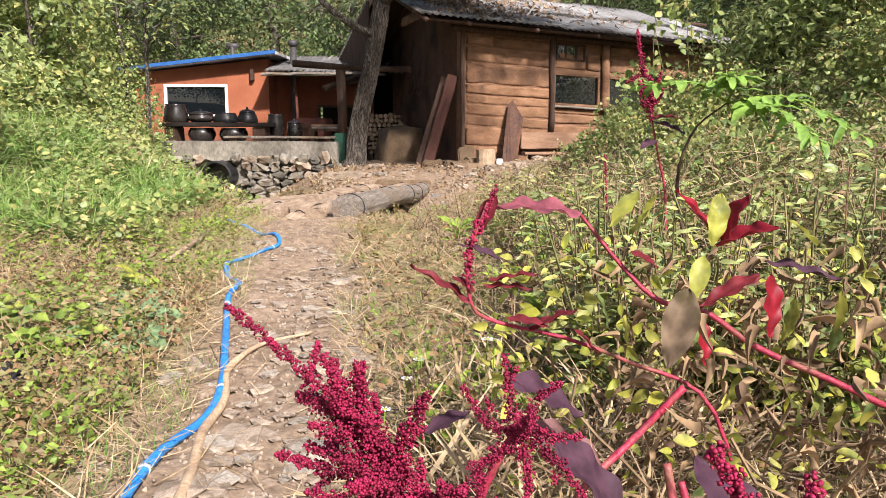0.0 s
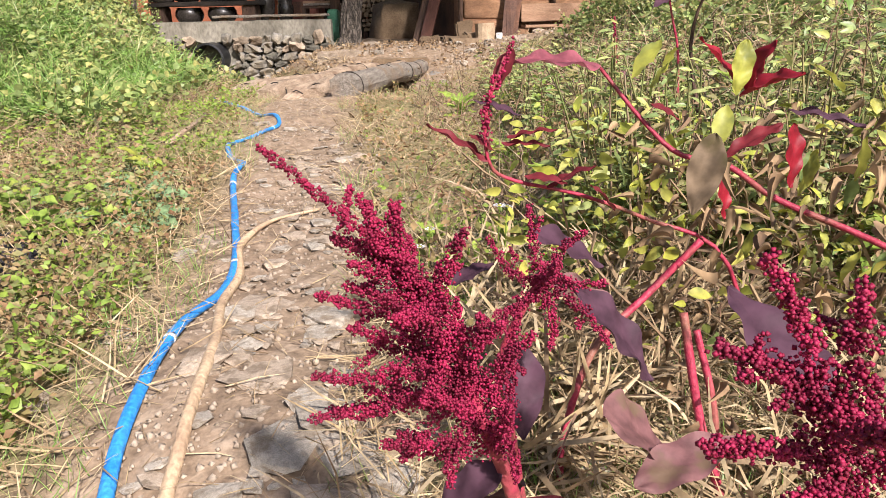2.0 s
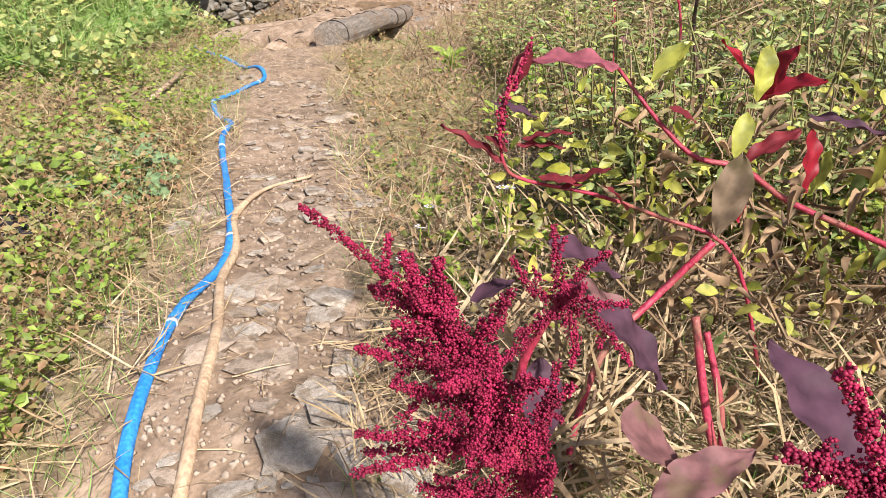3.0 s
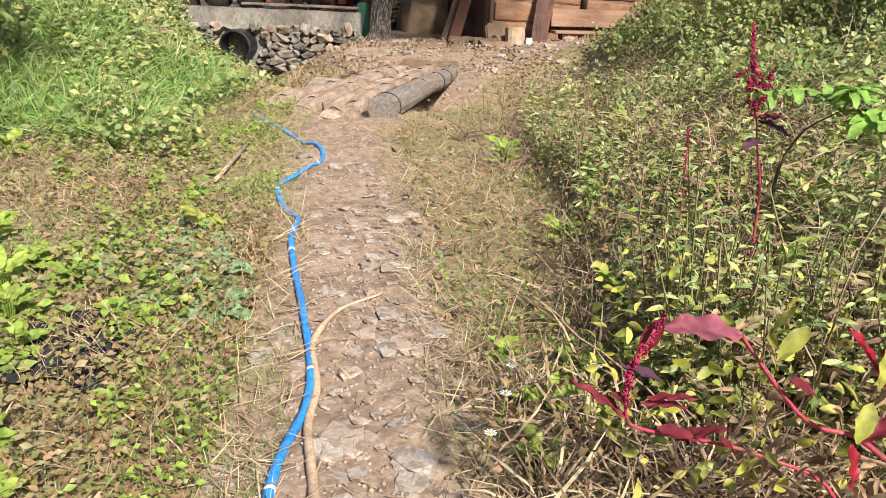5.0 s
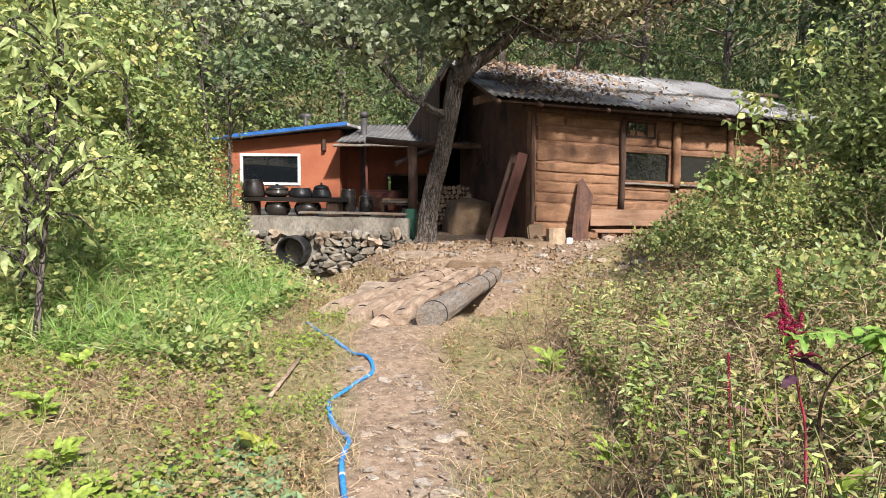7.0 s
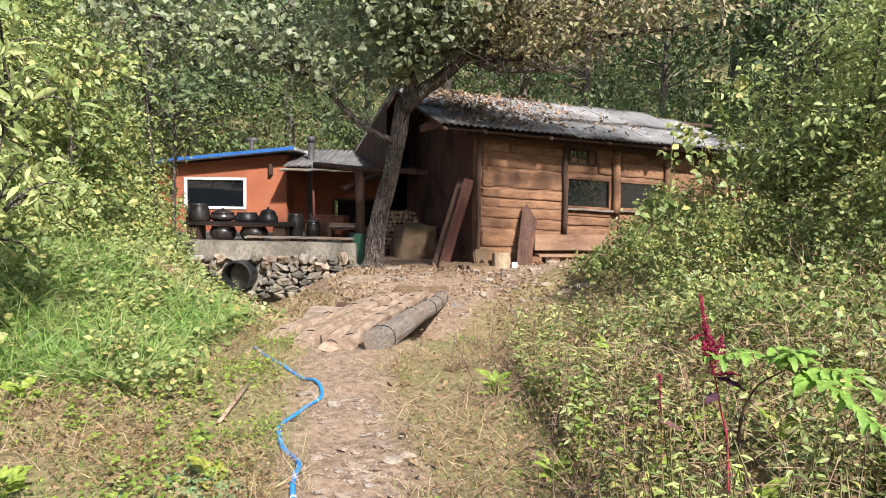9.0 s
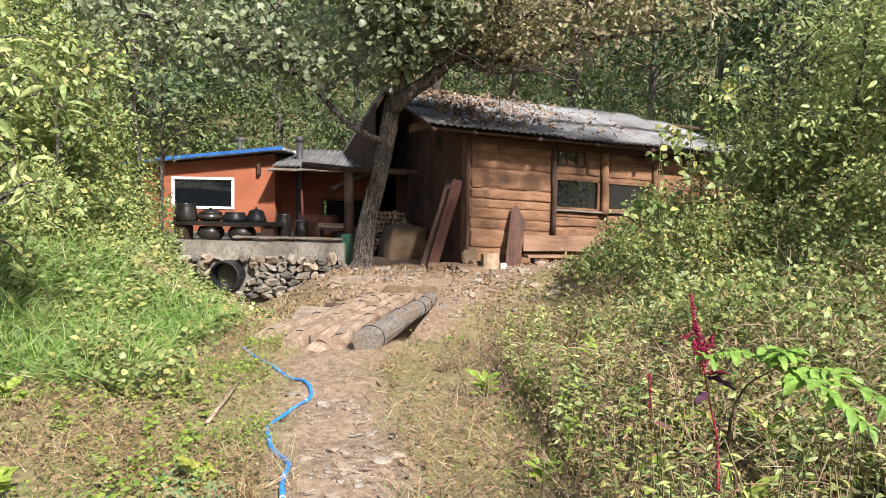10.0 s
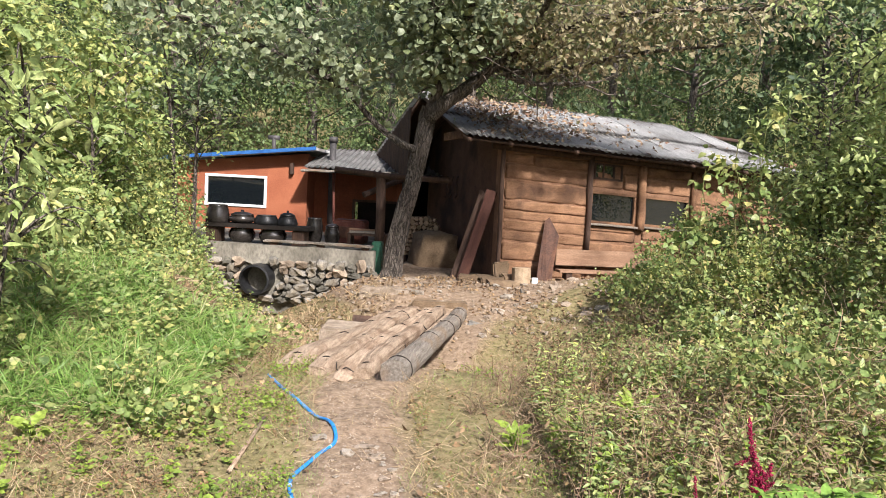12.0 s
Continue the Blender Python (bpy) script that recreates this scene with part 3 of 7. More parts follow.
def cottage():
    # mud core, pierced by the windows
    xs = [0.0, 1.98, 3.02, 3.21, 4.31, LONG]
    for a, b in zip(xs, xs[1:]):
        hole = [w for w in WINDOWS if abs(w[0] - a) < 0.01]
        for lo, hi in ([(-0.4, hole[0][2]), (hole[0][3], EAVE)] if hole else [(-0.4, EAVE)]):
            bm = bmesh.new()
            box(bm, (a, 0.006, lo), (b, 0.2, hi))
            hpart("wall_panel", bm, MUD)
    # gable wall, its shade painted in with the darkened plaster
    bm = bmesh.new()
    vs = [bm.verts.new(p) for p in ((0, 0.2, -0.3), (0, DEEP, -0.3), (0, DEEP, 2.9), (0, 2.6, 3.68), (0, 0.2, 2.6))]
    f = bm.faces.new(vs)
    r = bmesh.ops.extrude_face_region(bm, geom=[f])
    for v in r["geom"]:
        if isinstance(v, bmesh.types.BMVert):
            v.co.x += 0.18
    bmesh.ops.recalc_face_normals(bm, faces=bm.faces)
    hpart("gable_wall", bm, SHADEMUD, "shaded brown mud gable wall")
    bm = bmesh.new()
    box(bm, (0.18, DEEP - 0.2, -0.3), (LONG, DEEP, 2.9))
    box(bm, (LONG - 0.2, 0.2, -0.3), (LONG, DEEP - 0.2, 3.0))
    hpart("back_wall", bm, MUD)
    # room ceiling and floor, indoor shade painted as near-black
    bm = bmesh.new()
    box(bm, (0.18, 0.2, 2.58), (LONG - 0.2, DEEP - 0.2, 2.66))
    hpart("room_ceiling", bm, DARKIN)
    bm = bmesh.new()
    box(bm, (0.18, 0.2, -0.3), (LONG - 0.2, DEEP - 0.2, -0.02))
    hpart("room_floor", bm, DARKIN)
    # hewn courses smeared with mud, bay by bay; here and there a dark open joint
    lr = random.Random(5)
    bays = [(0.1, 1.9), (1.94, 3.04), (3.19, 4.33), (4.38, 5.62), (5.68, 7.1)]
    for bi, (a, b) in enumerate(bays):
        w = 0.1
        while w < 2.45:
            h = lr.uniform(0.15, 0.4)
            hi = min(w + h, 2.5)
            clear = True
            if bi in (1, 2):
                wb, wt = WINDOWS[bi - 1][2:]
                if hi > wb - 0.03 and w < wt + 0.05:
                    clear = False
                    if w < wb - 0.12:
                        hi, clear = wb - 0.05, True
            if bi == 1 and w > 2.08:
                clear = False
            if clear and hi - w > 0.04:
                cuts = [a] + ([a + (b - a) * lr.uniform(0.3, 0.7)] if lr.random() < 0.15 else []) + [b]
                for c, d in zip(cuts, cuts[1:]):
                    hpart("log", hewn(c + 0.002, d - 0.002, w, hi, lr.uniform(0, 90), lr.uniform(0.006, 0.026)), LOG, smooth=True)
            if not clear and w < wt:
                w = wt + 0.06
                continue
            w = hi + (lr.uniform(0.014, 0.03) if lr.random() < 0.2 else -0.006)
    # posts
    for u, top, rad, mat in ((0.03, 2.6, 0.045, DARKWOOD), (1.92, 2.56, 0.06, DARKWOOD), (3.115, 2.5, 0.085, LOG), (4.36, 2.5, 0.06, LOG), (5.65, 2.5, 0.07, LOG)):
        bm = bmesh.new()
        lowest = 0.72 if u == 1.92 else (1.2 if u == 3.115 else 0.0)
        tube(bm, [(u + 0.012 * math.sin(i), -0.045, lowest + (top - lowest) * i / 6) for i in range(7)], rad, 8, True, 0.25)
        hpart("post", bm, mat, smooth=True)
    # wall plate and sills
    bm = bmesh.new()
    tube(bm, [(i * 0.6 - 0.2, -0.03, 2.56) for i in range(13)], 0.07, 8, True, 0.15)
    hpart("wall_plate", bm, DARKWOOD, smooth=True)
    bm = bmesh.new()
    box(bm, (0.0, -0.1, -0.3), (LONG, 0.03, 0.1), 0.03, 0.03, 10)
    hpart("plinth", bm, MUD, "mud and stone plinth")


def cottage_windows():
    for a, b, lo, hi in WINDOWS:
        bm = bmesh.new()
        t = 0.045
        box(bm, (a, 0.012, lo), (b, 0.12, lo + t), 0.006)
        box(bm, (a, 0.012, hi - t), (b, 0.12, hi), 0.006)
        box(bm, (a, 0.012, lo + t), (a + t, 0.12, hi - t), 0.006)
        box(bm, (b - t, 0.0, lo + t), (b, 0.12, hi - t), 0.006)
        win = hpart("window", bm, LOG, "mud-washed wooden window with a dark pane")
        bm = bmesh.new()
        box(bm, (a + t, 0.06, lo + t), (b - t, 0.066, hi - t))
        hpart("pane", bm, GLASS, parent=win)
        bm = bmesh.new()
        box(bm, (a - 0.05, -0.09, lo - 0.05), (b + 0.05, 0.0, lo - 0.004), 0.012, 0.01, 6)
        hpart("sill", bm, GREYWOOD, parent=win)
    # pale notice behind the first pane
    bm = bmesh.new()
    box(bm, (2.14, 0.2, 1.34), (2.34, 0.21, 1.53))
    hpart("paper_notice", bm, PVC, "pale sheet of paper behind the pane")
    # small vent with two lights under the eave
    bm = bmesh.new()
    box(bm, (1.99, -0.04, 2.14), (2.64, 0.0, 2.18), 0.005)
    box(bm, (1.99, -0.04, 2.42), (2.64, 0.0, 2.46), 0.005)
    for u in (1.99, 2.18, 2.42, 2.6):
        box(bm, (u, -0.04, 2.18), (u + 0.04, 0.0, 2.42), 0.005)
    vent = hpart("small_window", bm, DARKWOOD, "small dark wooden window under the eave")
    bm = bmesh.new()
    box(bm, (2.03, -0.02, 2.18), (2.18, -0.012, 2.42))
    box(bm, (2.22, -0.02, 2.18), (2.42, -0.012, 2.42))
    hpart("pane", bm, GLASS, parent=vent)


def corrugated(u0, u1, v0, w0, v1, w1, pitch=0.13, amp=0.02, bow=0.0, seed=1):
    """One corrugated sheet from the line (v0, w0) up to (v1, w1)."""
    bm = bmesh.new()
    n = max(4, int((u1 - u0) / pitch * 6))
    rows = 6
    grid = []
    sl = Vector((0, v1 - v0, w1 - w0)).normalized()
    nrm = Vector((0, -sl.z, sl.y))
    for j in range(rows + 1):
        s = j / rows
        row = []
        for i in range(n + 1):
            u = u0 + (u1 - u0) * i / n
            p = Vector((u, v0 + (v1 - v0) * s, w0 + (w1 - w0) * s - bow * math.sin(math.pi * s)))
            row.append(bm.verts.new(p + nrm * (amp * math.sin(2 * math.pi * u / pitch) + 0.012 * noise.noise(p * 1.3 + Vector((seed, 0, 0))))))
        grid.append(row)
    for j in range(rows):
        for i in range(n):
            bm.faces.new((grid[j][i], grid[j][i + 1], grid[j + 1][i + 1], grid[j + 1][i]))
    r = bmesh.ops.solidify(bm, geom=bm.faces[:], thickness=0.008)
    return bm


def cottage_roof():
    rr = random.Random(3)
    u = -0.95
    k = 0
    while u < LONG + 0.5:
        b = min(u + 0.97, LONG + 0.6)
        end = 0.0 if b < 6.2 else (b - 6.2) * 0.28
        lift = rr.uniform(-0.012, 0.012)
        hpart("roof_sheet", corrugated(u, b, -0.62 + rr.uniform(-0.03, 0.03), 2.66 + lift, 1.0, 3.18 + lift - end * 0.5, seed=k), ROOFTIN, smooth=True)
        hpart("roof_sheet", corrugated(u, b, 0.93, 3.185 + lift - end * 0.5, 2.62, 3.78 + lift - end, seed=k + 50), ROOFTIN, smooth=True)
        hpart("roof_sheet", corrugated(u, b, 8.4, 2.0 + lift, 2.6, 3.77 + lift - end, seed=k + 90), ROOFTIN, smooth=True)
        u += 0.93
        k += 1
    for v0, w0, v1, w1 in ((-0.5, 2.6, 2.6, 3.7), (8.3, 1.95, 2.62, 3.69)):
        bm = bmesh.new()
        vs = [bm.verts.new(q) for q in ((-0.9, v0, w0), (7.6, v0, w0), (7.6, v1, w1 - 0.4), (-0.9, v1, w1))]
        f = bm.faces.new(vs)
        r = bmesh.ops.extrude_face_region(bm, geom=[f])
        for q in r["geom"]:
            if isinstance(q, bmesh.types.BMVert):
                q.co.z -= 0.025
        bmesh.ops.recalc_face_normals(bm, faces=bm.faces)
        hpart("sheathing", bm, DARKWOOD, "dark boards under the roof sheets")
    # rafters and boards seen under the overhang
    for u in (-0.86, -0.05, 1.3, 2.6, 3.9, 5.2, 6.5):
        bm = bmesh.new()
        tube(bm, [(u, -0.58, 2.56), (u, 2.6, 3.66)], 0.045, 7, True, 0.1)
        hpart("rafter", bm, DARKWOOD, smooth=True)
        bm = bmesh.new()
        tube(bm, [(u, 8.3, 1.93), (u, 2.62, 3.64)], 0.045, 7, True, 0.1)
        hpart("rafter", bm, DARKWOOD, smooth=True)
    for v, w in ((-0.3, 2.66), (2.6, 3.68), (5.5, 2.82), (8.2, 1.99)):
        bm = bmesh.new()
        tube(bm, [(-0.9, v, w - 0.03), (LONG + 0.4, v, w - 0.05)], 0.05, 7, True, 0.1)
        hpart("purlin", bm, DARKWOOD, smooth=True)
    bm = bmesh.new()
    box(bm, (-0.93, -0.3, 2.6), (-0.9, 0.75, 2.75), 0.004)
    hpart("barge_board", bm, LOG)
    # fallen leaves lying on the near end of the roof
    n = 1300
    u = np.abs(rng.normal(0, 1.7, n)) - 0.6
    s = rng.uniform(0, 1, n) ** 0.8
    v = -0.6 + 3.2 * s
    w = 2.69 + (3.8 - 2.69) * s + rng.uniform(0.01, 0.05, n)
    P = np.stack([u, v, w - 0.04 * u], -1)
    R = np.array((HOUSE_AT).to_3x3())
    world = P @ R.T + np.array(HOUSE_AT.translation)
    tagged(bulk("fallen_leaves", world, ways(n, 0.0), rng.uniform(0.07, 0.15, n), LEAF4, DRYSTEM, jitter=0.3), "withered brown leaves strewn over the roof sheets", "leaves", kind="stuff")


cottage()
cottage_windows()
cottage_roof()


def hworld(u, v, w):
    return HOUSE_AT @ (SAG @ Vector((u, v, w)))


# open woodshed behind the gable, under the long rear roof
def woodshed():
    for v in (5.2, 8.2):
        bm = bmesh.new()
        tube(bm, [(-0.5, v, -0.4), (-0.48, v, 1.2), (-0.5, v, 1.95 if v > 8 else 2.9)], 0.07, 8, True, 0.2)
        hpart("shed_post", bm, DARKWOOD, smooth=True)
    # near-black floor and walls added to close the shed, its shade in their colour
    bm = bmesh.new()
    box(bm, (0.1, 4.75, -0.3), (7.0, 8.0, 0.0))
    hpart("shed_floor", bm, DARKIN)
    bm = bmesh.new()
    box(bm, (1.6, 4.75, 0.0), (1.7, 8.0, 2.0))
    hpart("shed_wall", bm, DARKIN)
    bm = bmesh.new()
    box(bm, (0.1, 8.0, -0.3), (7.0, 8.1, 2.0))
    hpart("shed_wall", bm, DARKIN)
    v = 3.1
    while v < 8.3:
        top = 3.62 - (v + 0.2 - 2.6) * 0.31
        bm = bmesh.new()
        box(bm, (-0.99, v, 1.75), (-0.965, v + 0.2, top + 0.06), 0.004)
        hpart("gable_board", bm, DARKWOOD)
        v += 0.205
    pile = thing("firewood_stack", "stack of split firewood showing its cut ends beside the gable", "firewood")
    fr = random.Random(11)
    z = 0.3
    while z < 1.2:
        x = -1.72 + fr.uniform(0, 0.05)
        while x < -1.02:
            r = fr.uniform(0.035, 0.065)
            bm = bmesh.new()
            off = fr.uniform(-0.06, 0.06)
            tube(bm, [(x + r, 16.4 + off, z + r), (x + r, 16.9 + off, z + r)], r * 0.95, fr.choice([4, 5, 6, 7]), True, 0.3)
            part("split_log", bm, CUTWOOD, pile)
            x += r * 2
        z += 0.1
    for x in (-1.65, -1.12):
        bm = bmesh.new()
        box(bm, (x - 0.05, 16.35, 0.1), (x + 0.05, 16.95, 0.3), 0.01)
        part("bearer", bm, DARKWOOD, pile)


woodshed()


# things leaning and standing along the cottage
def leaning_board(name, label, base, top, width, thick, material):
    bm = bmesh.new()
    base, top = Vector(base), Vector(top)
    length = (top - base).length
    box(bm, (-width / 2, -thick / 2, 0), (width / 2, thick / 2, length), 0.006, 0.008, 6)
    d = (top - base).normalized()
    side = Vector((1, -0.15, 0))
    side = (side - d * side.dot(d)).normalized()
    m = Matrix.Translation(base) @ Matrix((side, d.cross(side), d)).transposed().to_4x4()
    ob = part(name, bm, material)
    ob.matrix_world = m
    return tagged(ob, label, "board")


leaning_board("leaning_board", "long red-brown plank leaning against the gable wall", (-0.22, 13.72, 0.13), (0.26, 14.12, 1.86), 0.2, 0.06, PLANK)
leaning_board("leaning_board", "dark weathered plank leaning behind a redder one", (-0.36, 13.9, 0.13), (0.12, 14.4, 1.84), 0.2, 0.05, DARKWOOD)


def rusted_sheet():
    bm = bmesh.new()
    pts = [(-0.13, 0), (0.16, 0), (0.24, 1.05), (0.0, 1.38), (-0.08, 1.3)]
    a = [bm.verts.new((x, 0, z)) for x, z in pts]
    f = bm.faces.new(a)
    bmesh.ops.subdivide_edges(bm, edges=bm.edges[:], cuts=2)
    r = bmesh.ops.extrude_face_region(bm, geom=bm.faces[:])
    for v in r["geom"]:
        if isinstance(v, bmesh.types.BMVert):
            v.co.y += 0.014
    for v in bm.verts:
        v.co.y += 0.03 * math.sin(v.co.z * 3)
    bmesh.ops.recalc_face_normals(bm, faces=bm.faces)
    ob = part("rusted_sheet", bm, RUST)
    ob.matrix_world = Matrix.Translation(hworld(0.78, -0.52, 0.0)) @ Matrix.Rotation(radians(16), 4, "Z") @ Matrix.Rotation(radians(-20), 4, "X") @ Matrix.Rotation(radians(9), 4, "Y")
    tagged(ob, "dark rusted metal sheet with a pointed top leaning on the wall", "metal sheet")


rusted_sheet()


def stump():
    bm = bmesh.new()
    tube(bm, [(0, 0, 0), (0.01, 0, 0.15), (0, 0.01, 0.36)], [0.2, 0.17, 0.165], 14, True, 0.12)
    ob = part("tree_stump", bm, CUTWOOD, smooth=False)
    ob.location = (0.88, 13.3, 0.13)
    tagged(ob, "upright sawn log used as a stool beside the wall", "stump")
    bm = bmesh.new()
    box(bm, (-0.055, -0.04, 0), (0.055, 0.04, 0.2), 0.01)
    ob = part("paper_carton", bm, PVC)
    ob.location = (1.13, 13.22, 0.13)
    tagged(ob, "small off-white carton standing beside the rusted sheet", "carton")


stump()


def bench():
    base = thing("bench", "long low bench of pale boards along the wall", "bench", Matrix.Translation(hworld(2.25, -0.62, 0.02)) @ Matrix.Rotation(radians(13), 4, "Z"))
    bm = bmesh.new()
    box(bm, (-1.15, -0.16, 0.3), (1.15, 0.16, 0.35), 0.008, 0.008, 6)
    part("seat", bm, PALEWOOD, base)
    for x in (-0.95, 0.95):
        bm = bmesh.new()
        box(bm, (x - 0.06, -0.13, 0.0), (x + 0.06, 0.13, 0.3), 0.01)
        part("leg", bm, DARKWOOD, base)
    bm = bmesh.new()
    box(bm, (-1.1, 0.3, 0.4), (1.0, 0.34, 0.72), 0.01, 0.01, 6)
    part("backboard", bm, PALEWOOD, base, "pinkish wide board behind the seat")


bench()


def ledge():
    """Trodden clay bank along the wall, with flat stones as steps at the corner."""
    bm = bmesh.new()
    nu, nv = 70, 10
    grid = []
    for i in range(nu + 1):
        u = -0.5 + 5.6 * i / nu
        row = []
        for j in range(nv + 1):
            s = j / nv
            front = -1.15 + 0.16 * noise.noise(Vector((u * 1.3, 2.0, 0))) + 0.05 * noise.noise(Vector((u * 6, 5.0, 0)))
            v = front + (-0.02 - front) * s
            rise = 0.1 * min(1.0, s * 5) ** 0.6 - 0.3 * (s == 0)
            row.append(bm.verts.new((u, v, rise + 0.025 * noise.noise(Vector((u * 4, v * 4, 1.0))))))
        grid.append(row)
    for i in range(nu):
        for j in range(nv):
            bm.faces.new((grid[i][j], grid[i + 1][j], grid[i + 1][j + 1], grid[i][j + 1]))
    for v in bm.verts:
        v.co.z -= 0.04 * v.co.x
    ob = part("clay_ledge", bm, CLAY, smooth=True)
    ob.matrix_world = HOUSE_AT
    tagged(ob, "pale trodden clay ledge along the foot of the wall", "ledge", kind="structure")
    for u, v, w, sx, sy, sz in ((-0.35, -0.75, 0.03, 0.42, 0.3, 0.1), (0.1, -0.55, 0.1, 0.4, 0.26, 0.1), (0.02, -0.2, 0.12, 0.3, 0.2, 0.26), (-0.65, -0.3, 0.0, 0.36, 0.26, 0.12)):
        p = hworld(u, v, w)
        bm = bmesh.new()
        box(bm, (-sx / 2, -sy / 2, -0.14), (sx / 2, sy / 2, sz), 0.03, 0.05, 3)
        ob = part("step_stone", bm, CLAY)
        ob.matrix_world = Matrix.Translation(p) @ Matrix.Rotation(radians(22 + u * 30), 4, "Z")
        tagged(ob, "flat clay-smeared stone at the cottage corner", "stone", "steps at the corner")


ledge()


def clay_hump():
    bm = bmesh.new()
    bmesh.ops.create_cube(bm, size=1)
    bmesh.ops.subdivide_edges(bm, edges=bm.edges[:], cuts=5, use_grid_fill=True)
    for v in bm.verts:
        p = v.co.normalized() * 0.55
        v.co = v.co.lerp(p, 0.22)
        v.co = Vector((v.co.x * 0.9, v.co.y * 1.0, (v.co.z + 0.5) * 1.0))
        v.co.x *= 1.15 - 0.35 * v.co.z
        v.co += noise.noise_vector(v.co * 2.5) * 0.1 + noise.noise_vector(v.co * 9) * 0.02
    ob = part("clay_stove", bm, CLAY, smooth=True)
    ob.matrix_world = HOUSE_AT @ Matrix.Translation((-0.55, 2.25, -0.25))
    tagged(ob, "rounded clay hearth built against the gable wall", "stove")
    # twisted iron hooks on the gable
    hooks = thing("iron_hooks", "bent dark iron hooks hanging on the gable wall", "hooks", HOUSE_AT)
    for v in (2.2, 2.55, 2.9):
        bm = bmesh.new()
        tube(bm, curve_pts([(-0.08, v, 2.0), (-0.1, v + 0.05, 1.85), (-0.09, v - 0.03, 1.65), (-0.1, v + 0.09, 1.52)], 10), 0.022, 6)
        part("hook", bm, DARKWOOD, hooks)


clay_hump()


# ---- orange outbuilding with its terrace ----
annex = thing("outbuilding", "small orange plastered outbuilding with a blue-edged sloping roof", "outbuilding")


def outbuilding():
    Y = 18.0
    wl, wr, wb, wt = -6.97, -5.38, 1.14, 1.94
    for lo, hi in (((-7.7, Y, 0.3), (wl, Y + 0.2, 2.2)), ((wr, Y, 0.3), (-4.36, Y + 0.2, 2.2)), ((wl, Y, 0.3), (wr, Y + 0.2, wb)), ((wl, Y, wt), (wr, Y + 0.2, 2.2)),
                   ((-4.56, Y + 0.2, 0.3), (-4.36, Y + 3.2, 2.5)), ((-7.7, Y + 0.2, 0.3), (-7.5, Y + 3.2, 2.15)), ((-7.7, Y + 3.2, 0.3), (-4.36, Y + 3.4, 2.15))):
        bm = bmesh.new()
        box(bm, lo, hi)
        part("wall_panel", bm, ORANGE, annex)
    bm = bmesh.new()
    f = bm.faces.new([bm.verts.new(p) for p in ((-7.7, Y, 2.2), (-4.36, Y, 2.2), (-4.36, Y, 2.55))])
    r = bmesh.ops.extrude_face_region(bm, geom=[f])
    for v in r["geom"]:
        if isinstance(v, bmesh.types.BMVert):
            v.co.y += 0.2
    bmesh.ops.recalc_face_normals(bm, faces=bm.faces)
    part("wall_top", bm, ORANGE, annex)
    # roof slab and its blue edge
    bm = bmesh.new()
    box(bm, (-8.0, Y - 0.35, 0), (-4.1, Y + 3.6, 0.07))
    for v in bm.verts:
        v.co.z += 2.22 + (v.co.x + 8.0) * 0.106
    part("roof", bm, ROOFTIN, annex)
    bm = bmesh.new()
    box(bm, (-8.02, Y - 0.39, -0.005), (-4.08, Y - 0.355, 0.085), 0.006)
    for v in bm.verts:
        v.co.z += 2.22 + (v.co.x + 8.0) * 0.106
    part("roof_edge", bm, BLUE, annex, "bright blue metal edging")
    # window
    bm = bmesh.new()
    t = 0.07
    box(bm, (wl, Y - 0.03, wb), (wr, Y + 0.08, wb + t), 0.01)
    box(bm, (wl, Y - 0.03, wt - t), (wr, Y + 0.08, wt), 0.01)
    box(bm, (wl, Y - 0.03, wb + t), (wl + t, Y + 0.08, wt - t), 0.01)
    box(bm, (wr - t, Y - 0.03, wb + t), (wr, Y + 0.08, wt - t), 0.01)
    win = part("window", bm, PVC, annex, "white-framed wide window mirroring the trees")
    bm = bmesh.new()
    box(bm, (wl + t, Y + 0.02, wb + t), (wr - t, Y + 0.028, wt - t))
    part("pane", bm, GLASS, win)
    # lamp bracket under the roof edge
    bm = bmesh.new()
    box(bm, (-4.78, Y - 0.12, 2.02), (-4.7, Y, 2.3), 0.01)
    part("bracket", bm, DARKWOOD, annex)
    # thin vent pipe
    bm = bmesh.new()
    tube(bm, [(-5.55, Y + 1.0, 2.5), (-5.55, Y + 1.0, 2.95)], 0.055, 10)
    tube(bm, [(-5.7, Y + 1.0, 2.97), (-5.4, Y + 1.0, 2.97)], 0.06, 10)
    part("vent_pipe", bm, STEEL, annex, "short pale vent pipe with a tee top", smooth=True)
    # recessed kitchen wall beside it
    for lo, hi in (((-4.36, Y + 0.75, 0.3), (-3.3, Y + 0.95, 2.2)), ((-3.3, Y + 0.75, 1.45), (-2.2, Y + 0.95, 2.2)), ((-2.2, Y + 0.75, 0.3), (-1.9, Y + 0.95, 2.2))):
        bm = bmesh.new()
        box(bm, lo, hi)
        part("wall_panel", bm, ORANGE, annex)
    # near-black sheet standing in for the unlit kitchen
    bm = bmesh.new()
    box(bm, (-3.3, Y + 1.3, 0.3), (-2.2, Y + 1.4, 1.5))
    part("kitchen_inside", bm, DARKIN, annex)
    bm = bmesh.new()
    box(bm, (-3.34, Y + 0.7, 1.41), (-2.16, Y + 0.76, 1.47), 0.01)
    box(bm, (-3.34, Y + 0.7, 0.5), (-3.28, Y + 0.76, 1.41), 0.01)
    part("door_frame", bm, DARKWOOD, annex)
    for i in range(4):
        bm = corrugated(0, 0.97, 0, 0, 2.8, 0.62, seed=i)
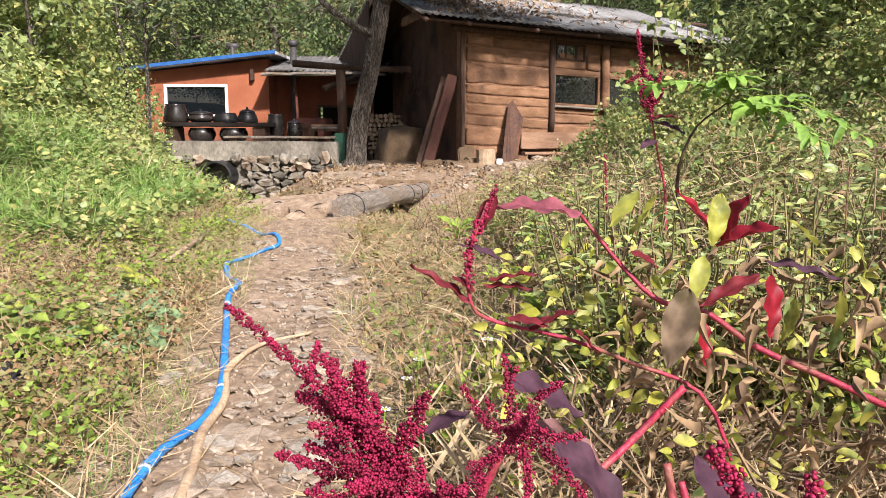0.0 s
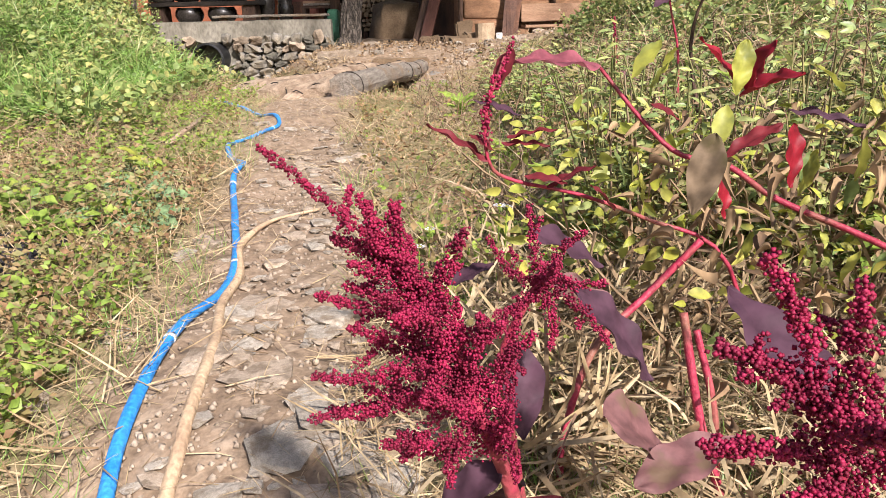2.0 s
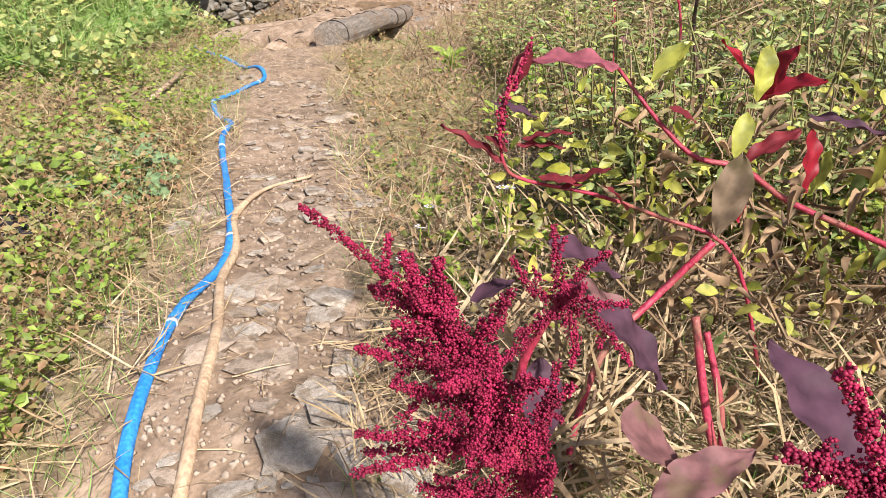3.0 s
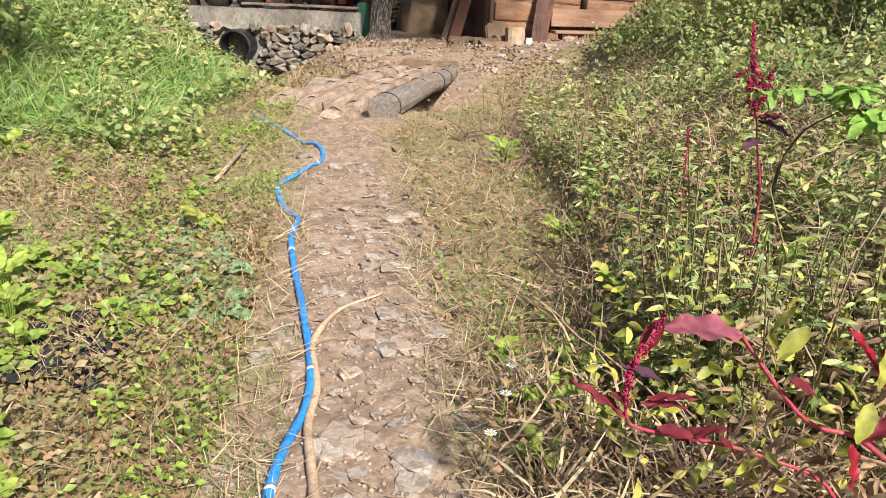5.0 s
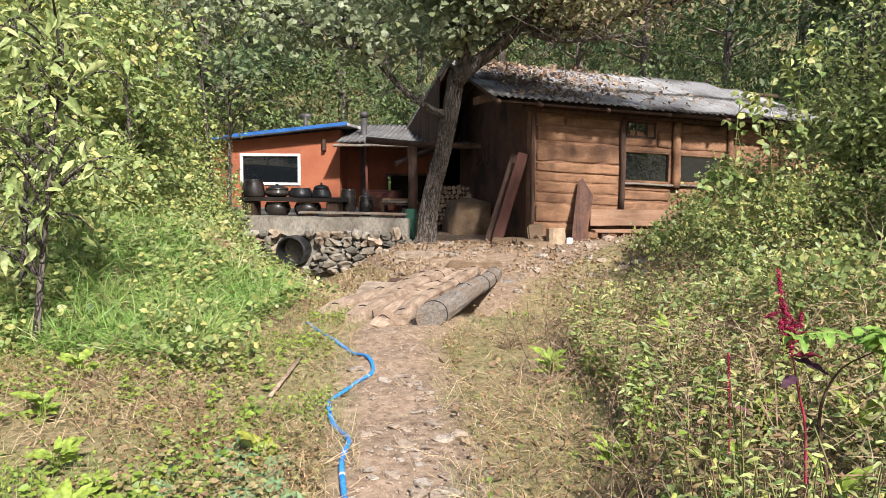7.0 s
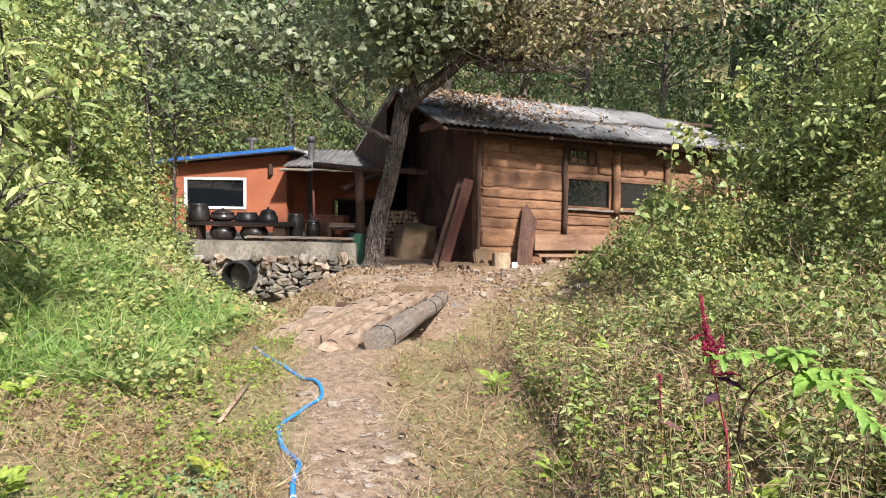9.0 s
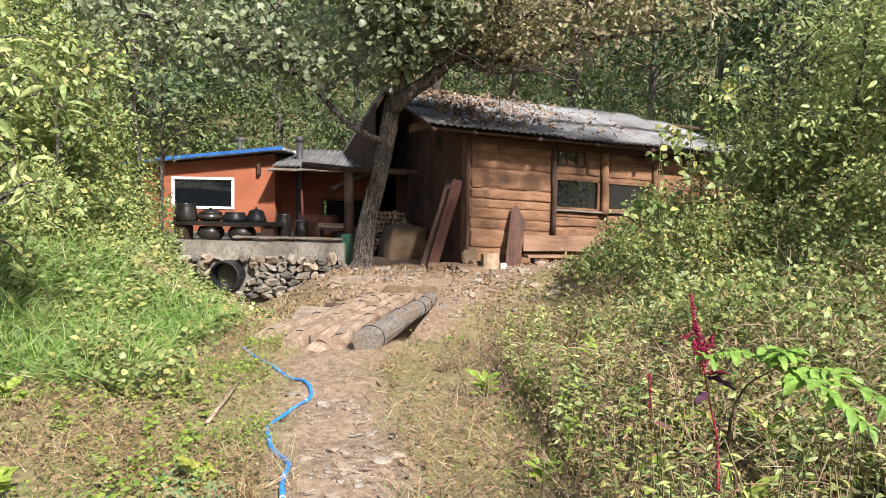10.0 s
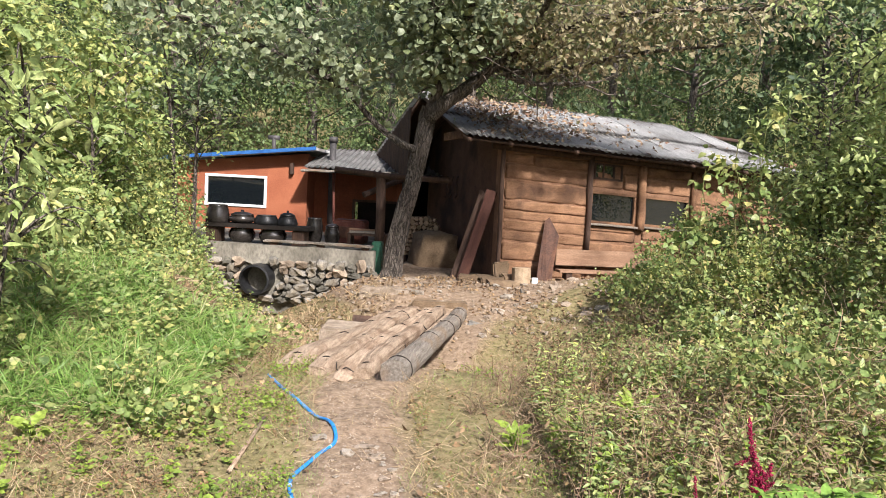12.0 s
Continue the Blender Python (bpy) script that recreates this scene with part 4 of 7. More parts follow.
        bmesh.ops.transform(bm, matrix=Matrix.Translation((-4.3 + i * 0.93, Y - 0.72, 2.2 - 0.02 * i)), verts=bm.verts)
        part("roof_sheet", bm, OLDTIN, annex, smooth=True)
    bm = bmesh.new()
    box(bm, (-4.34, Y - 0.8, 2.1), (-1.4, Y - 0.6, 2.17), 0.02, 0.035, 12)
    part("eave_board", bm, GREYWOOD, annex, "ragged grey eave boards")
    # stove pipe
    bm = bmesh.new()
    tube(bm, [(-3.82, Y + 0.35, 0.7), (-3.82, Y + 0.35, 2.9)], 0.085, 14)
    tube(bm, [(-3.82, Y + 0.35, 2.88), (-3.82, Y + 0.35, 3.02)], 0.11, 14)
    part("stove_pipe", bm, STEEL, annex, "dark steel stove pipe with a wider cap", smooth=True)


outbuilding()


def terrace():
    bm = bmesh.new()
    box(bm, (-8.2, 13.66, 0.1), (-1.95, 19.0, 0.58))
    tagged(part("terrace", bm, CONCRETE), "bare earth and concrete terrace before the outbuilding", "terrace", kind="structure")
    bm = bmesh.new()
    box(bm, (-5.4, 13.44, 0.25), (-1.86, 13.655, 0.62), 0.015, 0.012, 60)
    for v in bm.verts:
        if v.co.z < 0.35:
            v.co.z += 0.07 * noise.noise(Vector((v.co.x * 4, 1, 0))) + 0.05 * noise.noise(Vector((v.co.x * 13, 4, 0)))
    tagged(part("wall_terrace", bm, OLDCAST), "stained pale concrete retaining wall broken along its foot", "retaining wall", kind="structure")
    bm = bmesh.new()
    box(bm, (-5.4, 13.53, -0.7), (-1.9, 13.65, 0.3))
    base = tagged(part("wall_stone", bm, CONCRETE), "mortared footing of rough grey field stones", "stone wall", kind="structure")
    sr = random.Random(9)
    z = -0.46
    while z < 0.3:
        x = -5.3 + sr.uniform(0, 0.15)
        tall = sr.uniform(0.1, 0.17)
        while x < -1.9:
            w, h = sr.uniform(0.09, 0.3), tall * sr.uniform(0.8, 1.35)
            cx = x + w / 2
            x += w + sr.uniform(0.005, 0.03)
            if (cx + 4.03) ** 2 + (z + h / 2 + 0.03) ** 2 < 0.37 ** 2:
                continue
            bm = bmesh.new()
            bmesh.ops.create_icosphere(bm, subdivisions=2, radius=0.5)
            for v in bm.verts:
                q = v.co * 2
                n = (abs(q.x) ** 4 + abs(q.y) ** 4 + abs(q.z) ** 4) ** 0.25
                q = q / n * 0.5
                q += noise.noise_vector(q * 1.9 + Vector((cx * 7, z * 9, 0))) * 0.34
                v.co = Vector((q.x * w, q.y * 0.26, q.z * h))
            ob = part("stone", bm, sr.choice([STONE, STONE, STONE, CONCRETE, PEBBLE]), base)
            ob.matrix_world = Matrix.Translation((cx, 13.49 - 0.1 * (0.3 - z) * sr.random(), z + h / 2)) @ Matrix.Rotation(sr.uniform(-0.35, 0.35), 4, "Y")
        z += tall * 0.98
    # drain pipe
    bm = bmesh.new()
    seg = 36
    rings = []
    for r, y in ((0.285, 13.9), (0.285, 13.12), (0.25, 13.11), (0.25, 13.9)):
        rings.append([bm.verts.new((-4.03 + r * math.cos(2 * math.pi * k / seg), y, -0.02 + r * math.sin(2 * math.pi * k / seg))) for k in range(seg)])
    for a, b in zip(rings, rings[1:]):
        for k in range(seg):
            bm.faces.new((a[k], a[(k + 1) % seg], b[(k + 1) % seg], b[k]))
    bm.faces.new(rings[-1])
    bmesh.ops.recalc_face_normals(bm, faces=bm.faces)
    tagged(part("drain_pipe", bm, BLACKPIPE), "wide black plastic drain pipe opening through the stones", "pipe")
    # long timber propped on blocks along the wall
    t = thing("timber", "long weathered timber laid on blocks along the concrete wall", "timber")
    bm = bmesh.new()
    box(bm, (-3.98, 13.42, 0.67), (-1.9, 13.62, 0.715), 0.01, 0.012, 10)
    part("board", bm, GREYWOOD, t)
    for x in (-3.8, -2.9, -2.05):
        bm = bmesh.new()
        box(bm, (x - 0.07, 13.47, 0.615), (x + 0.07, 13.6, 0.672), 0.008)
        part("block", bm, DARKWOOD, t)


terrace()


def low_table():
    t = thing("low_table", "long blackish plank shelf on posts holding jars and pots", "shelf")
    bm = bmesh.new()
    box(bm, (-5.3, 13.75, 0.885), (-3.2, 14.3, 0.965), 0.008, 0.012, 8)
    part("top", bm, DARKIN, t)
    for x in (-5.12, -3.42):
        bm = bmesh.new()
        box(bm, (x - 0.12, 13.8, 0.58), (x + 0.12, 14.2, 0.89), 0.02, 0.01, 3)
        part("post", bm, DARKWOOD, t)


low_table()


def jar(x, y, z, r, h, label, lid=True, material=JARGLAZE, shape="round"):
    ob = thing("clay_jar", label, "jar", Matrix.Translation((x, y, z)), group="jars on the shelf")
    bm = bmesh.new()
    if shape == "tapered":
        lathe(bm, [(r * 0.96, 0), (r, h * 0.06), (r * 0.97, h * 0.35), (r * 0.86, h * 0.75), (r * 0.76, h * 0.93), (r * 0.8, h), (r * 0.7, h)], 24)
        r *= 0.86
    else:
        lathe(bm, [(r * 0.62, 0), (r * 0.85, h * 0.2), (r, h * 0.5), (r * 0.97, h * 0.75), (r * 0.84, h * 0.94), (r * 0.88, h)], 20)
    part("body", bm, material, ob, smooth=True)
    if lid:
        bm = bmesh.new()
        lathe(bm, [(r * 0.84, h + 0.002), (r * 0.86, h + 0.03), (r * 0.5, h + 0.07), (r * 0.12, h + 0.08), (r * 0.12, h + 0.12)], 20)
        part("lid", bm, material, ob, smooth=True)


jar(-5.08, 14.0, 0.97, 0.235, 0.34, "large grey-black glazed clay jar narrowing to its rim", False, shape="tapered")
jar(-4.6, 14.03, 0.97, 0.26, 0.14, "wide shallow dark iron pan on the shelf", True)
jar(-4.12, 14.05, 0.97, 0.24, 0.18, "squat black iron pot turned upside down", False, BLACKPIPE, "tapered")
jar(-3.7, 14.05, 0.97, 0.2, 0.17, "shiny black pail turned upside down with a knob", True, BLACKPIPE, "tapered")
jar(-4.6, 14.05, 0.585, 0.26, 0.28, "dark glazed jar stored under the shelf", False)
jar(-3.98, 14.05, 0.585, 0.27, 0.28, "dark glazed jar stored under the shelf", False)
jar(-3.25, 14.42, 0.585, 0.17, 0.55, "tall brown-black ribbed clay jar standing on the terrace", False)
jar(-2.95, 14.7, 0.585, 0.16, 0.36, "small dark jar standing on the terrace", True)


def yard_stove():
    t = thing("iron_stove", "dark red rusty iron stove on the terrace", "stove", Matrix.Translation((-2.75, 15.6, 0.585)))
    bm = bmesh.new()
    box(bm, (-0.35, -0.3, 0.0), (0.35, 0.3, 0.5), 0.03, 0.01, 2)
    part("body", bm, REDBOX, t)
    bm = bmesh.new()
    box(bm, (-0.18, -0.33, 0.12), (0.14, -0.3, 0.36), 0.01)
    part("stove_door", bm, RUST, t)
    t = thing("work_table", "low dark wooden workbench cluttered with boards", "table", Matrix.Translation((-2.3, 14.9, 0.585)))
    bm = bmesh.new()
    box(bm, (-0.35, -0.2, 0.22), (0.5, 0.25, 0.27), 0.01)
    part("top", bm, DARKWOOD, t)
    for x in (-0.3, 0.45):
        for y in (-0.16, 0.2):
            bm = bmesh.new()
            box(bm, (x - 0.03, y - 0.03, 0), (x + 0.03, y + 0.03, 0.22))
            part("leg", bm, DARKWOOD, t)
    for k, (x, y, z, L) in enumerate(((-2.25, 14.75, 0.86, 0.7), (-2.2, 14.9, 0.86, 0.6), (-2.3, 14.85, 0.905, 0.65))):
        bm = bmesh.new()
        box(bm, (x - L / 2, y - 0.06, z), (x + L / 2, y + 0.06, z + 0.04), 0.006)
        tagged(part("loose_board", bm, GREYWOOD if k < 2 else PALEWOOD), "short loose weathered board lying on the workbench", "board", "boards on the workbench")


yard_stove()


def lean_to():
    t = thing("lean_to", "rough pole shelter of dark posts and beams beside the tree", "shelter")
    for x, y in ((-1.98, 14.6),):
        bm = bmesh.new()
        tube(bm, [(x, y, 0.1), (x + 0.03, y, 1.1), (x, y, 2.05)], 0.1, 9, True, 0.2)
        part("post", bm, DARKWOOD, t, smooth=True)
    bm = bmesh.new()
    tube(bm, [(-2.9, 14.5, 2.12), (-1.9, 14.55, 2.05), (-0.6, 14.8, 2.02)], 0.065, 8, True, 0.25)
    part("beam", bm, DARKWOOD, t, smooth=True)
    bm = bmesh.new()
    tube(bm, [(-2.3, 14.6, 1.65), (-1.9, 15.6, 1.9), (-1.6, 16.6, 2.1)], 0.06, 8, True, 0.25)
    part("brace", bm, DARKWOOD, t, smooth=True)
    bm = bmesh.new()
    tube(bm, [(-3.55, 17.6, 0.6), (-3.65, 17.75, 2.1)], 0.035, 7)
    part("prop_pole", bm, REDBOX, t)
    bm = bmesh.new()
    box(bm, (-1.96, 13.7, 0.16), (-1.76, 13.9, 0.78), 0.02)
    tagged(part("green_bin", bm, surface("green_plastic", (0.03, 0.1, 0.06), (0.05, 0.16, 0.1), 5, 0.5, 0.1, 30)), "narrow dark green plastic bin behind the tree", "bin")


lean_to()


# ---- log bridge, step stone ----
def bridge():
    t = thing("log_bridge", "footbridge of split and round logs bound with wire across the ditch", "bridge")
    near = [(-1.62, 6.95), (-1.3, 6.75), (-1.06, 6.68), (-0.84, 6.66), (-0.66, 6.62), (-0.5, 6.62)]
    far = [(-0.98, 11.2), (-0.8, 11.3), (-0.62, 11.35), (-0.45, 11.3), (-0.3, 11.25), (-0.1, 11.2)]
    wide = (0.15, 0.112, 0.1, 0.104, 0.07, 0.125)
    high = (-0.02, 0.035, 0.0, 0.04, -0.02, 0.0)
    br = random.Random(4)

    def axis(k, s):
        a, b = near[k], far[k]
        last = k == 5
        dip = 0.0 if last else 0.07 * max(0.0, 1 - s / 0.14) ** 2
        return Vector((a[0] + (b[0] - a[0]) * s + 0.025 * math.sin(5 * s + k), a[1] + (b[1] - a[1]) * s,
                       high[k] - 0.11 * s + (0.1 - 0.07 * s if last else 0.0) + 0.012 * math.sin(9 * s + k * 2) - dip))

    for k in range(6):
        last = k == 5
        n, seg = 40, 26
        bm = bmesh.new()
        rings = []
        start, stop = (0.0, 1.0) if last else (br.uniform(-0.02, 0.03), br.uniform(0.97, 1.01))
        for i in range(n + 1):
            s = start + (stop - start) * i / n
            c = axis(k, s)
            r = wide[k] * (1.05 - 0.16 * s) * (1 + 0.1 * noise.noise(Vector((s * 7, k * 3.0, 0))))
            ring = []
            for m in range(seg):
                a = 2 * math.pi * m / seg
                ridge = 0.1 * noise.noise(Vector((math.cos(a) * 5, math.sin(a) * 5, s * 2.2 + k * 9))) + 0.05 * noise.noise(Vector((math.cos(a) * 13, math.sin(a) * 13, s * 3 + k * 9)))
                x, z = r * (1 + ridge) * math.cos(a), r * (1 + ridge) * math.sin(a)
                if not last:
                    top = r * (0.82 + 0.2 * noise.noise(Vector((s * 5, k * 5.0, 2)))) + 0.18 * x * math.sin(k * 2.3 + s * 2)
                    z = min(z, top + 0.012 * noise.noise(Vector((x * 40, s * 5, k))))
                ragged = 0.05 * noise.noise(Vector((math.cos(a) * 2, math.sin(a) * 2, k * 4.0))) * (i in (0, n)) * (not last)
                ring.append(bm.verts.new((c.x + x, c.y + ragged, c.z + z)))
            rings.append(ring)
        for a, b in zip(rings, rings[1:]):
            for m in range(seg):
                bm.faces.new((a[m], a[(m + 1) % seg], b[(m + 1) % seg], b[m]))
        bm.faces.new(rings[0][::-1])
        bm.faces.new(rings[-1])
        bmesh.ops.recalc_face_normals(bm, faces=bm.faces)
        part("round_log" if last else "split_log", bm, GREYWOOD if last else BROWNLOG, t, "thick grey round log" if last else "")
    for s in (0.05, 0.36, 0.62, 0.8, 0.95):
        bm = bmesh.new()
        line = []
        for k in range(6):
            c = axis(k, s)
            r = wide[k] * (1.05 - 0.16 * s)
            rise = r * 1.04 if k == 5 else r * 0.92
            for da in ((-0.9, 0.0, 0.9) if k < 5 else (-0.85, 0.0, 0.85, 1.7, 2.4)):
                line.append((c.x + r * 1.03 * math.sin(da), c.y + 0.05 * math.sin(k * 2.1 + s * 9), c.z + rise * (math.cos(da) if k == 5 else 1 - 0.5 * abs(da))))
        tube(bm, curve_pts(line, 60), 0.006, 6)
        part("binding_wire", bm, DARKIN, t)
    for y in (7.1, 11.0):
        bm = bmesh.new()
        tube(bm, [(-1.75, y + 0.05, -0.2 - 0.02 * (y - 7)), (0.1, y - 0.1, -0.2 - 0.02 * (y - 7))], 0.11, 9, True, 0.15)
        part("bearer", bm, DARKWOOD, t)


bridge()


def slab(x0, x1, y0, y1, z0, z1, name, label, material=STONE, wob=0.03):
    bm = bmesh.new()
    box(bm, (x0, y0, z0), (x1, y1, z1), 0.025, wob, 5)
    return tagged(part(name, bm, material), label, "stone")


slab(-0.9, -0.02, 11.5, 11.85, -0.25, 0.03, "step_stone", "long flat stone step at the bridge end", CLAY)
slab(0.02, 0.42, 10.7, 11.15, -0.5, -0.12, "boulder", "blocky grey stone shoring the bridge end")
slab(-1.75, -1.2, 9.3, 9.8, -0.5, -0.28, "flat_rock", "flat grey rock lying in the ditch")
slab(-1.95, -1.4, 9.6, 10.2, -0.45, -0.12, "flat_rock", "flat brown rock lying in the ditch", PEBBLE)
slab(-1.85, -1.0, 12.0, 12.5, -0.2, 0.12, "boulder", "pale rounded rock at the foot of the tree", PEBBLE, 0.08)


# ---- hoses ----
def hoses():
    h = thing("blue_hose", "blue flat plastic hose patched with pale tape along the path", "hose")
    pts = curve_pts([(x, y, 0) for x, y in ((0.12, 0.2), (0.03, 0.8), (-0.03, 1.08), (-0.09, 1.55), (-0.11, 2.0), (-0.27, 2.54), (-0.48, 3.2), (-0.53, 3.53), (-0.72, 3.9), (-0.82, 4.24), (-0.78, 4.6), (-0.7, 4.9), (-0.82, 5.25), (-1.2, 5.75), (-1.5, 6.2), (-1.66, 6.46))], 170)
    pts = [Vector((p.x, p.y, gz1(p.x, p.y) + 0.015)) for p in pts]
    bm = bmesh.new()
    tube(bm, pts, [0.0145 + 0.002 * noise.noise(p * 9) for p in pts], 10, True, 0.15, 0.8)
    part("hose_body", bm, BLUEHOSE, h, smooth=True)
    for i in (31, 47, 66, 97, 121, 150):
        bm = bmesh.new()
        tube(bm, [pts[i], pts[i].lerp(pts[i + 1], 0.4)], 0.0158, 10, True, 0, 0.85)
        part("tape", bm, HOSETAPE, h, smooth=True)
    pts = curve_pts([(x, y, 0) for x, y in ((0.2, 0.3), (0.13, 0.8), (0.1, 1.04), (0.04, 1.39), (-0.06, 1.75), (-0.09, 2.0), (-0.16, 2.25), (-0.12, 2.5), (0.02, 2.72))], 60)
    pts = [Vector((p.x, p.y, gz1(p.x, p.y) + 0.014)) for p in pts]
    bm = bmesh.new()
    tube(bm, pts, [0.0135 if p.y < 2.3 else max(0.006, 0.0135 - (p.y - 2.3) * 0.03) for p in pts], 10, True, 0.12)
    tagged(part("tan_hose", bm, TANHOSE, smooth=True), "stiff tan rubber hose lying beside a blue one", "hose")
    bm = bmesh.new()
    tube(bm, [(-1.22, 4.26, gz1(-1.22, 4.26) + 0.03), (-1.25, 4.7, gz1(-1.25, 4.7) + 0.05), (-1.29, 5.18, gz1(-1.29, 5.18) + 0.06)], 0.014, 8, True, 0.2)
    tagged(part("stick", bm, BROWNLOG, smooth=True), "straight bare brown stick lying in the weeds", "stick")


hoses()

# ---- the big tree in the yard ----
def limb(bm, pts, r0, r1, seg=9, rough=0.2, n=14):
    p = curve_pts(pts, n)
    tube(bm, p, [r0 + (r1 - r0) * i / n for i in range(n + 1)], seg, True, rough)
    return p


def sprays(starts, count, length, r, rand, up=0.25):
    """Thin crooked twigs that leave from points of larger limbs."""
    out = []
    for _ in range(count):
        s = Vector(rand.choice(starts))
        d = Vector((rand.gauss(0, 1), rand.gauss(0, 0.8), rand.gauss(up, 0.5))).normalized()
        pts = [s]
        L = length * rand.uniform(0.5, 1.2)
        for k in range(5):
            d = (d + Vector((rand.gauss(0, 0.3), rand.gauss(0, 0.3), rand.gauss(0, 0.3)))).normalized()
            pts.append(pts[-1] + d * L / 5)
        out.append(pts)
    return out


def yard_tree():
    t = thing("tree", "old furrowed tree leaning beside the cottage with drying leaves", "tree")
    tr = random.Random(21)
    bm = bmesh.new()
    p = curve_pts([(-1.56, 13.35, -0.1), (-1.5, 13.35, 0.3), (-1.46, 13.35, 0.79), (-1.31, 13.35, 1.45), (-1.18, 13.35, 2.02), (-1.1, 13.35, 2.45), (-1.03, 13.33, 2.9), (-0.94, 13.3, 3.3)], 26)
    rad = [0.28, 0.185, 0.16, 0.145, 0.14, 0.145, 0.14, 0.14]
    p = [q for i in range(26) for q in (p[i], p[i].lerp(p[i + 1], 0.33), p[i].lerp(p[i + 1], 0.67))] + [p[26]]
    tube(bm, p, [float(np.interp(i / 78 * 7, range(8), rad)) for i in range(79)], 64, True, 0.12)
    for v in bm.verts:
        s = float(np.clip((v.co.z + 0.1) / 3.4 * 78, 0, 78))
        axis = p[int(s)]
        out = Vector((v.co.x - axis.x, v.co.y - axis.y, 0)).normalized()
        a = math.atan2(out.y, out.x)
        ridge = abs(noise.noise(Vector((a * 4.5, v.co.z * 1.1, 3.0)))) + 0.6 * abs(noise.noise(Vector((a * 10, v.co.z * 2.3, 8.0))))
        v.co += out * (0.05 * ridge - 0.014)
    part("trunk", bm, BARK, t)
    mains = [
        [(-0.97, 13.3, 3.1), (-0.52, 13.2, 3.5), (-0.126, 13.2, 3.78), (0.16, 13.1, 4.01), (0.54, 13.0, 4.23), (1.09, 12.9, 4.54), (1.7, 12.7, 4.9)],
        [(-1.1, 13.3, 2.5), (-1.386, 13.2, 2.6), (-1.62, 13.2, 2.74), (-1.88, 13.2, 2.93), (-2.14, 13.2, 3.18), (-2.44, 13.1, 3.52), (-2.75, 13.0, 3.93), (-3.3, 12.8, 4.5)],
        [(-0.94, 13.3, 3.2), (-0.76, 13.2, 3.75), (-0.64, 13.2, 4.06), (-1.1, 12.9, 4.6), (-2.0, 12.5, 5.2)],
        [(-0.64, 13.2, 4.0), (-0.13, 13.2, 4.19), (0.43, 13.3, 4.4), (0.8, 13.6, 5.2)],
        [(0.16, 13.1, 4.01), (0.9, 13.0, 3.95), (1.7, 12.9, 4.1), (2.8, 12.8, 4.35), (4.0, 12.8, 4.5)],
        [(0.75, 12.95, 4.4), (1.8, 12.6, 4.8), (3.0, 12.4, 4.95), (4.6, 12.3, 5.0)],
        [(-2.44, 13.1, 3.52), (-3.2, 12.7, 3.9), (-4.4, 12.4, 4.3), (-5.5, 12.3, 4.6)],
        [(0.16, 13.1, 4.0), (0.7, 12.8, 3.75), (1.2, 12.6, 3.7), (1.9, 12.5, 3.75)],
        # four limbs added towards the camera to carry the unseen shading leaves
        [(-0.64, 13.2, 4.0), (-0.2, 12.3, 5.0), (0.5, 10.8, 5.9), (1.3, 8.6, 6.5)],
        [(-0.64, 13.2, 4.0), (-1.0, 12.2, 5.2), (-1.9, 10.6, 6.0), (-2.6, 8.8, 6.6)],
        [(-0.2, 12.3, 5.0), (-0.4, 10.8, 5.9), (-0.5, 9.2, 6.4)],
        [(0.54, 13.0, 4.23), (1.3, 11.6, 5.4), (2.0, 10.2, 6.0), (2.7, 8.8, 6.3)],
    ]
    tips_green, tips_dry = [], []
    for k, m in enumerate(mains):
        bm = bmesh.new()
        pts = limb(bm, m, (0.14, 0.075, 0.1, 0.07, 0.06, 0.06, 0.05, 0.045, 0.07, 0.07, 0.05, 0.06)[k], 0.028, 12, 0.3, 24)
        part("limb", bm, BARK, t, smooth=True)
        for q in pts[3:]:
            (tips_dry if q.x > 0.35 else tips_green).append(q)
    bm = bmesh.new()
    green, dry = list(tips_green), list(tips_dry)
    for src, store, cnt in ((tips_green, green, 110), (tips_dry, dry, 150)):
        for pts in sprays(src, cnt, 1.2, 0.012, tr, 0.1):
            tube(bm, pts, [0.018, 0.014, 0.011, 0.008, 0.006, 0.004], 5, False)
            store += pts[1:]
    tagged(part("fine_branching", bm, TWIG, t), kind="stuff")
    # leaves added above the view, unseen, to shade trunk, gable and terrace
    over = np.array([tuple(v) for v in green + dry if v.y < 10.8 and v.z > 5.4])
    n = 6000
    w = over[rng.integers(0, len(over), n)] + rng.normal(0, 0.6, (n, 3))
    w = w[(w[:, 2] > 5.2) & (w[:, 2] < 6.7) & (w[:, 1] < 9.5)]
    bulk("unseen_shade_crown", w, ways(len(w), -0.5), rng.uniform(0.12, 0.2, len(w)), LEAF_BROAD, G_CROWN, t, jitter=0.8)
    green = [v for v in green if v.y > 11.9]
    dry = [v for v in dry if v.y > 11.9]
    for name, src, cnt, mat, lo, hi, sp in (("crown", green, 7800, G_CROWN, 0.09, 0.18, 0.34), ("dry_crown", dry, 8800, G_DRY, 0.07, 0.15, 0.32)):
        src = np.array([tuple(v) for v in src])
        w = src[rng.integers(0, len(src), cnt)] + rng.normal(0, sp, (cnt, 3))
        low = np.where(w[:, 0] < -1.9, 3.2, 3.5) + rng.uniform(-0.1, 0.5, cnt) + 0.12 * np.abs(w[:, 0] + 1) + 0.5 * np.exp(-((w[:, 0] - 0.1) / 0.7) ** 2)
        stray = (rng.uniform(0, 1, cnt) < 0.012) & (w[:, 2] > 2.6)
        w = w[(w[:, 2] > low) | stray]
        cnt = len(w)
        d = ways(cnt, -0.5)
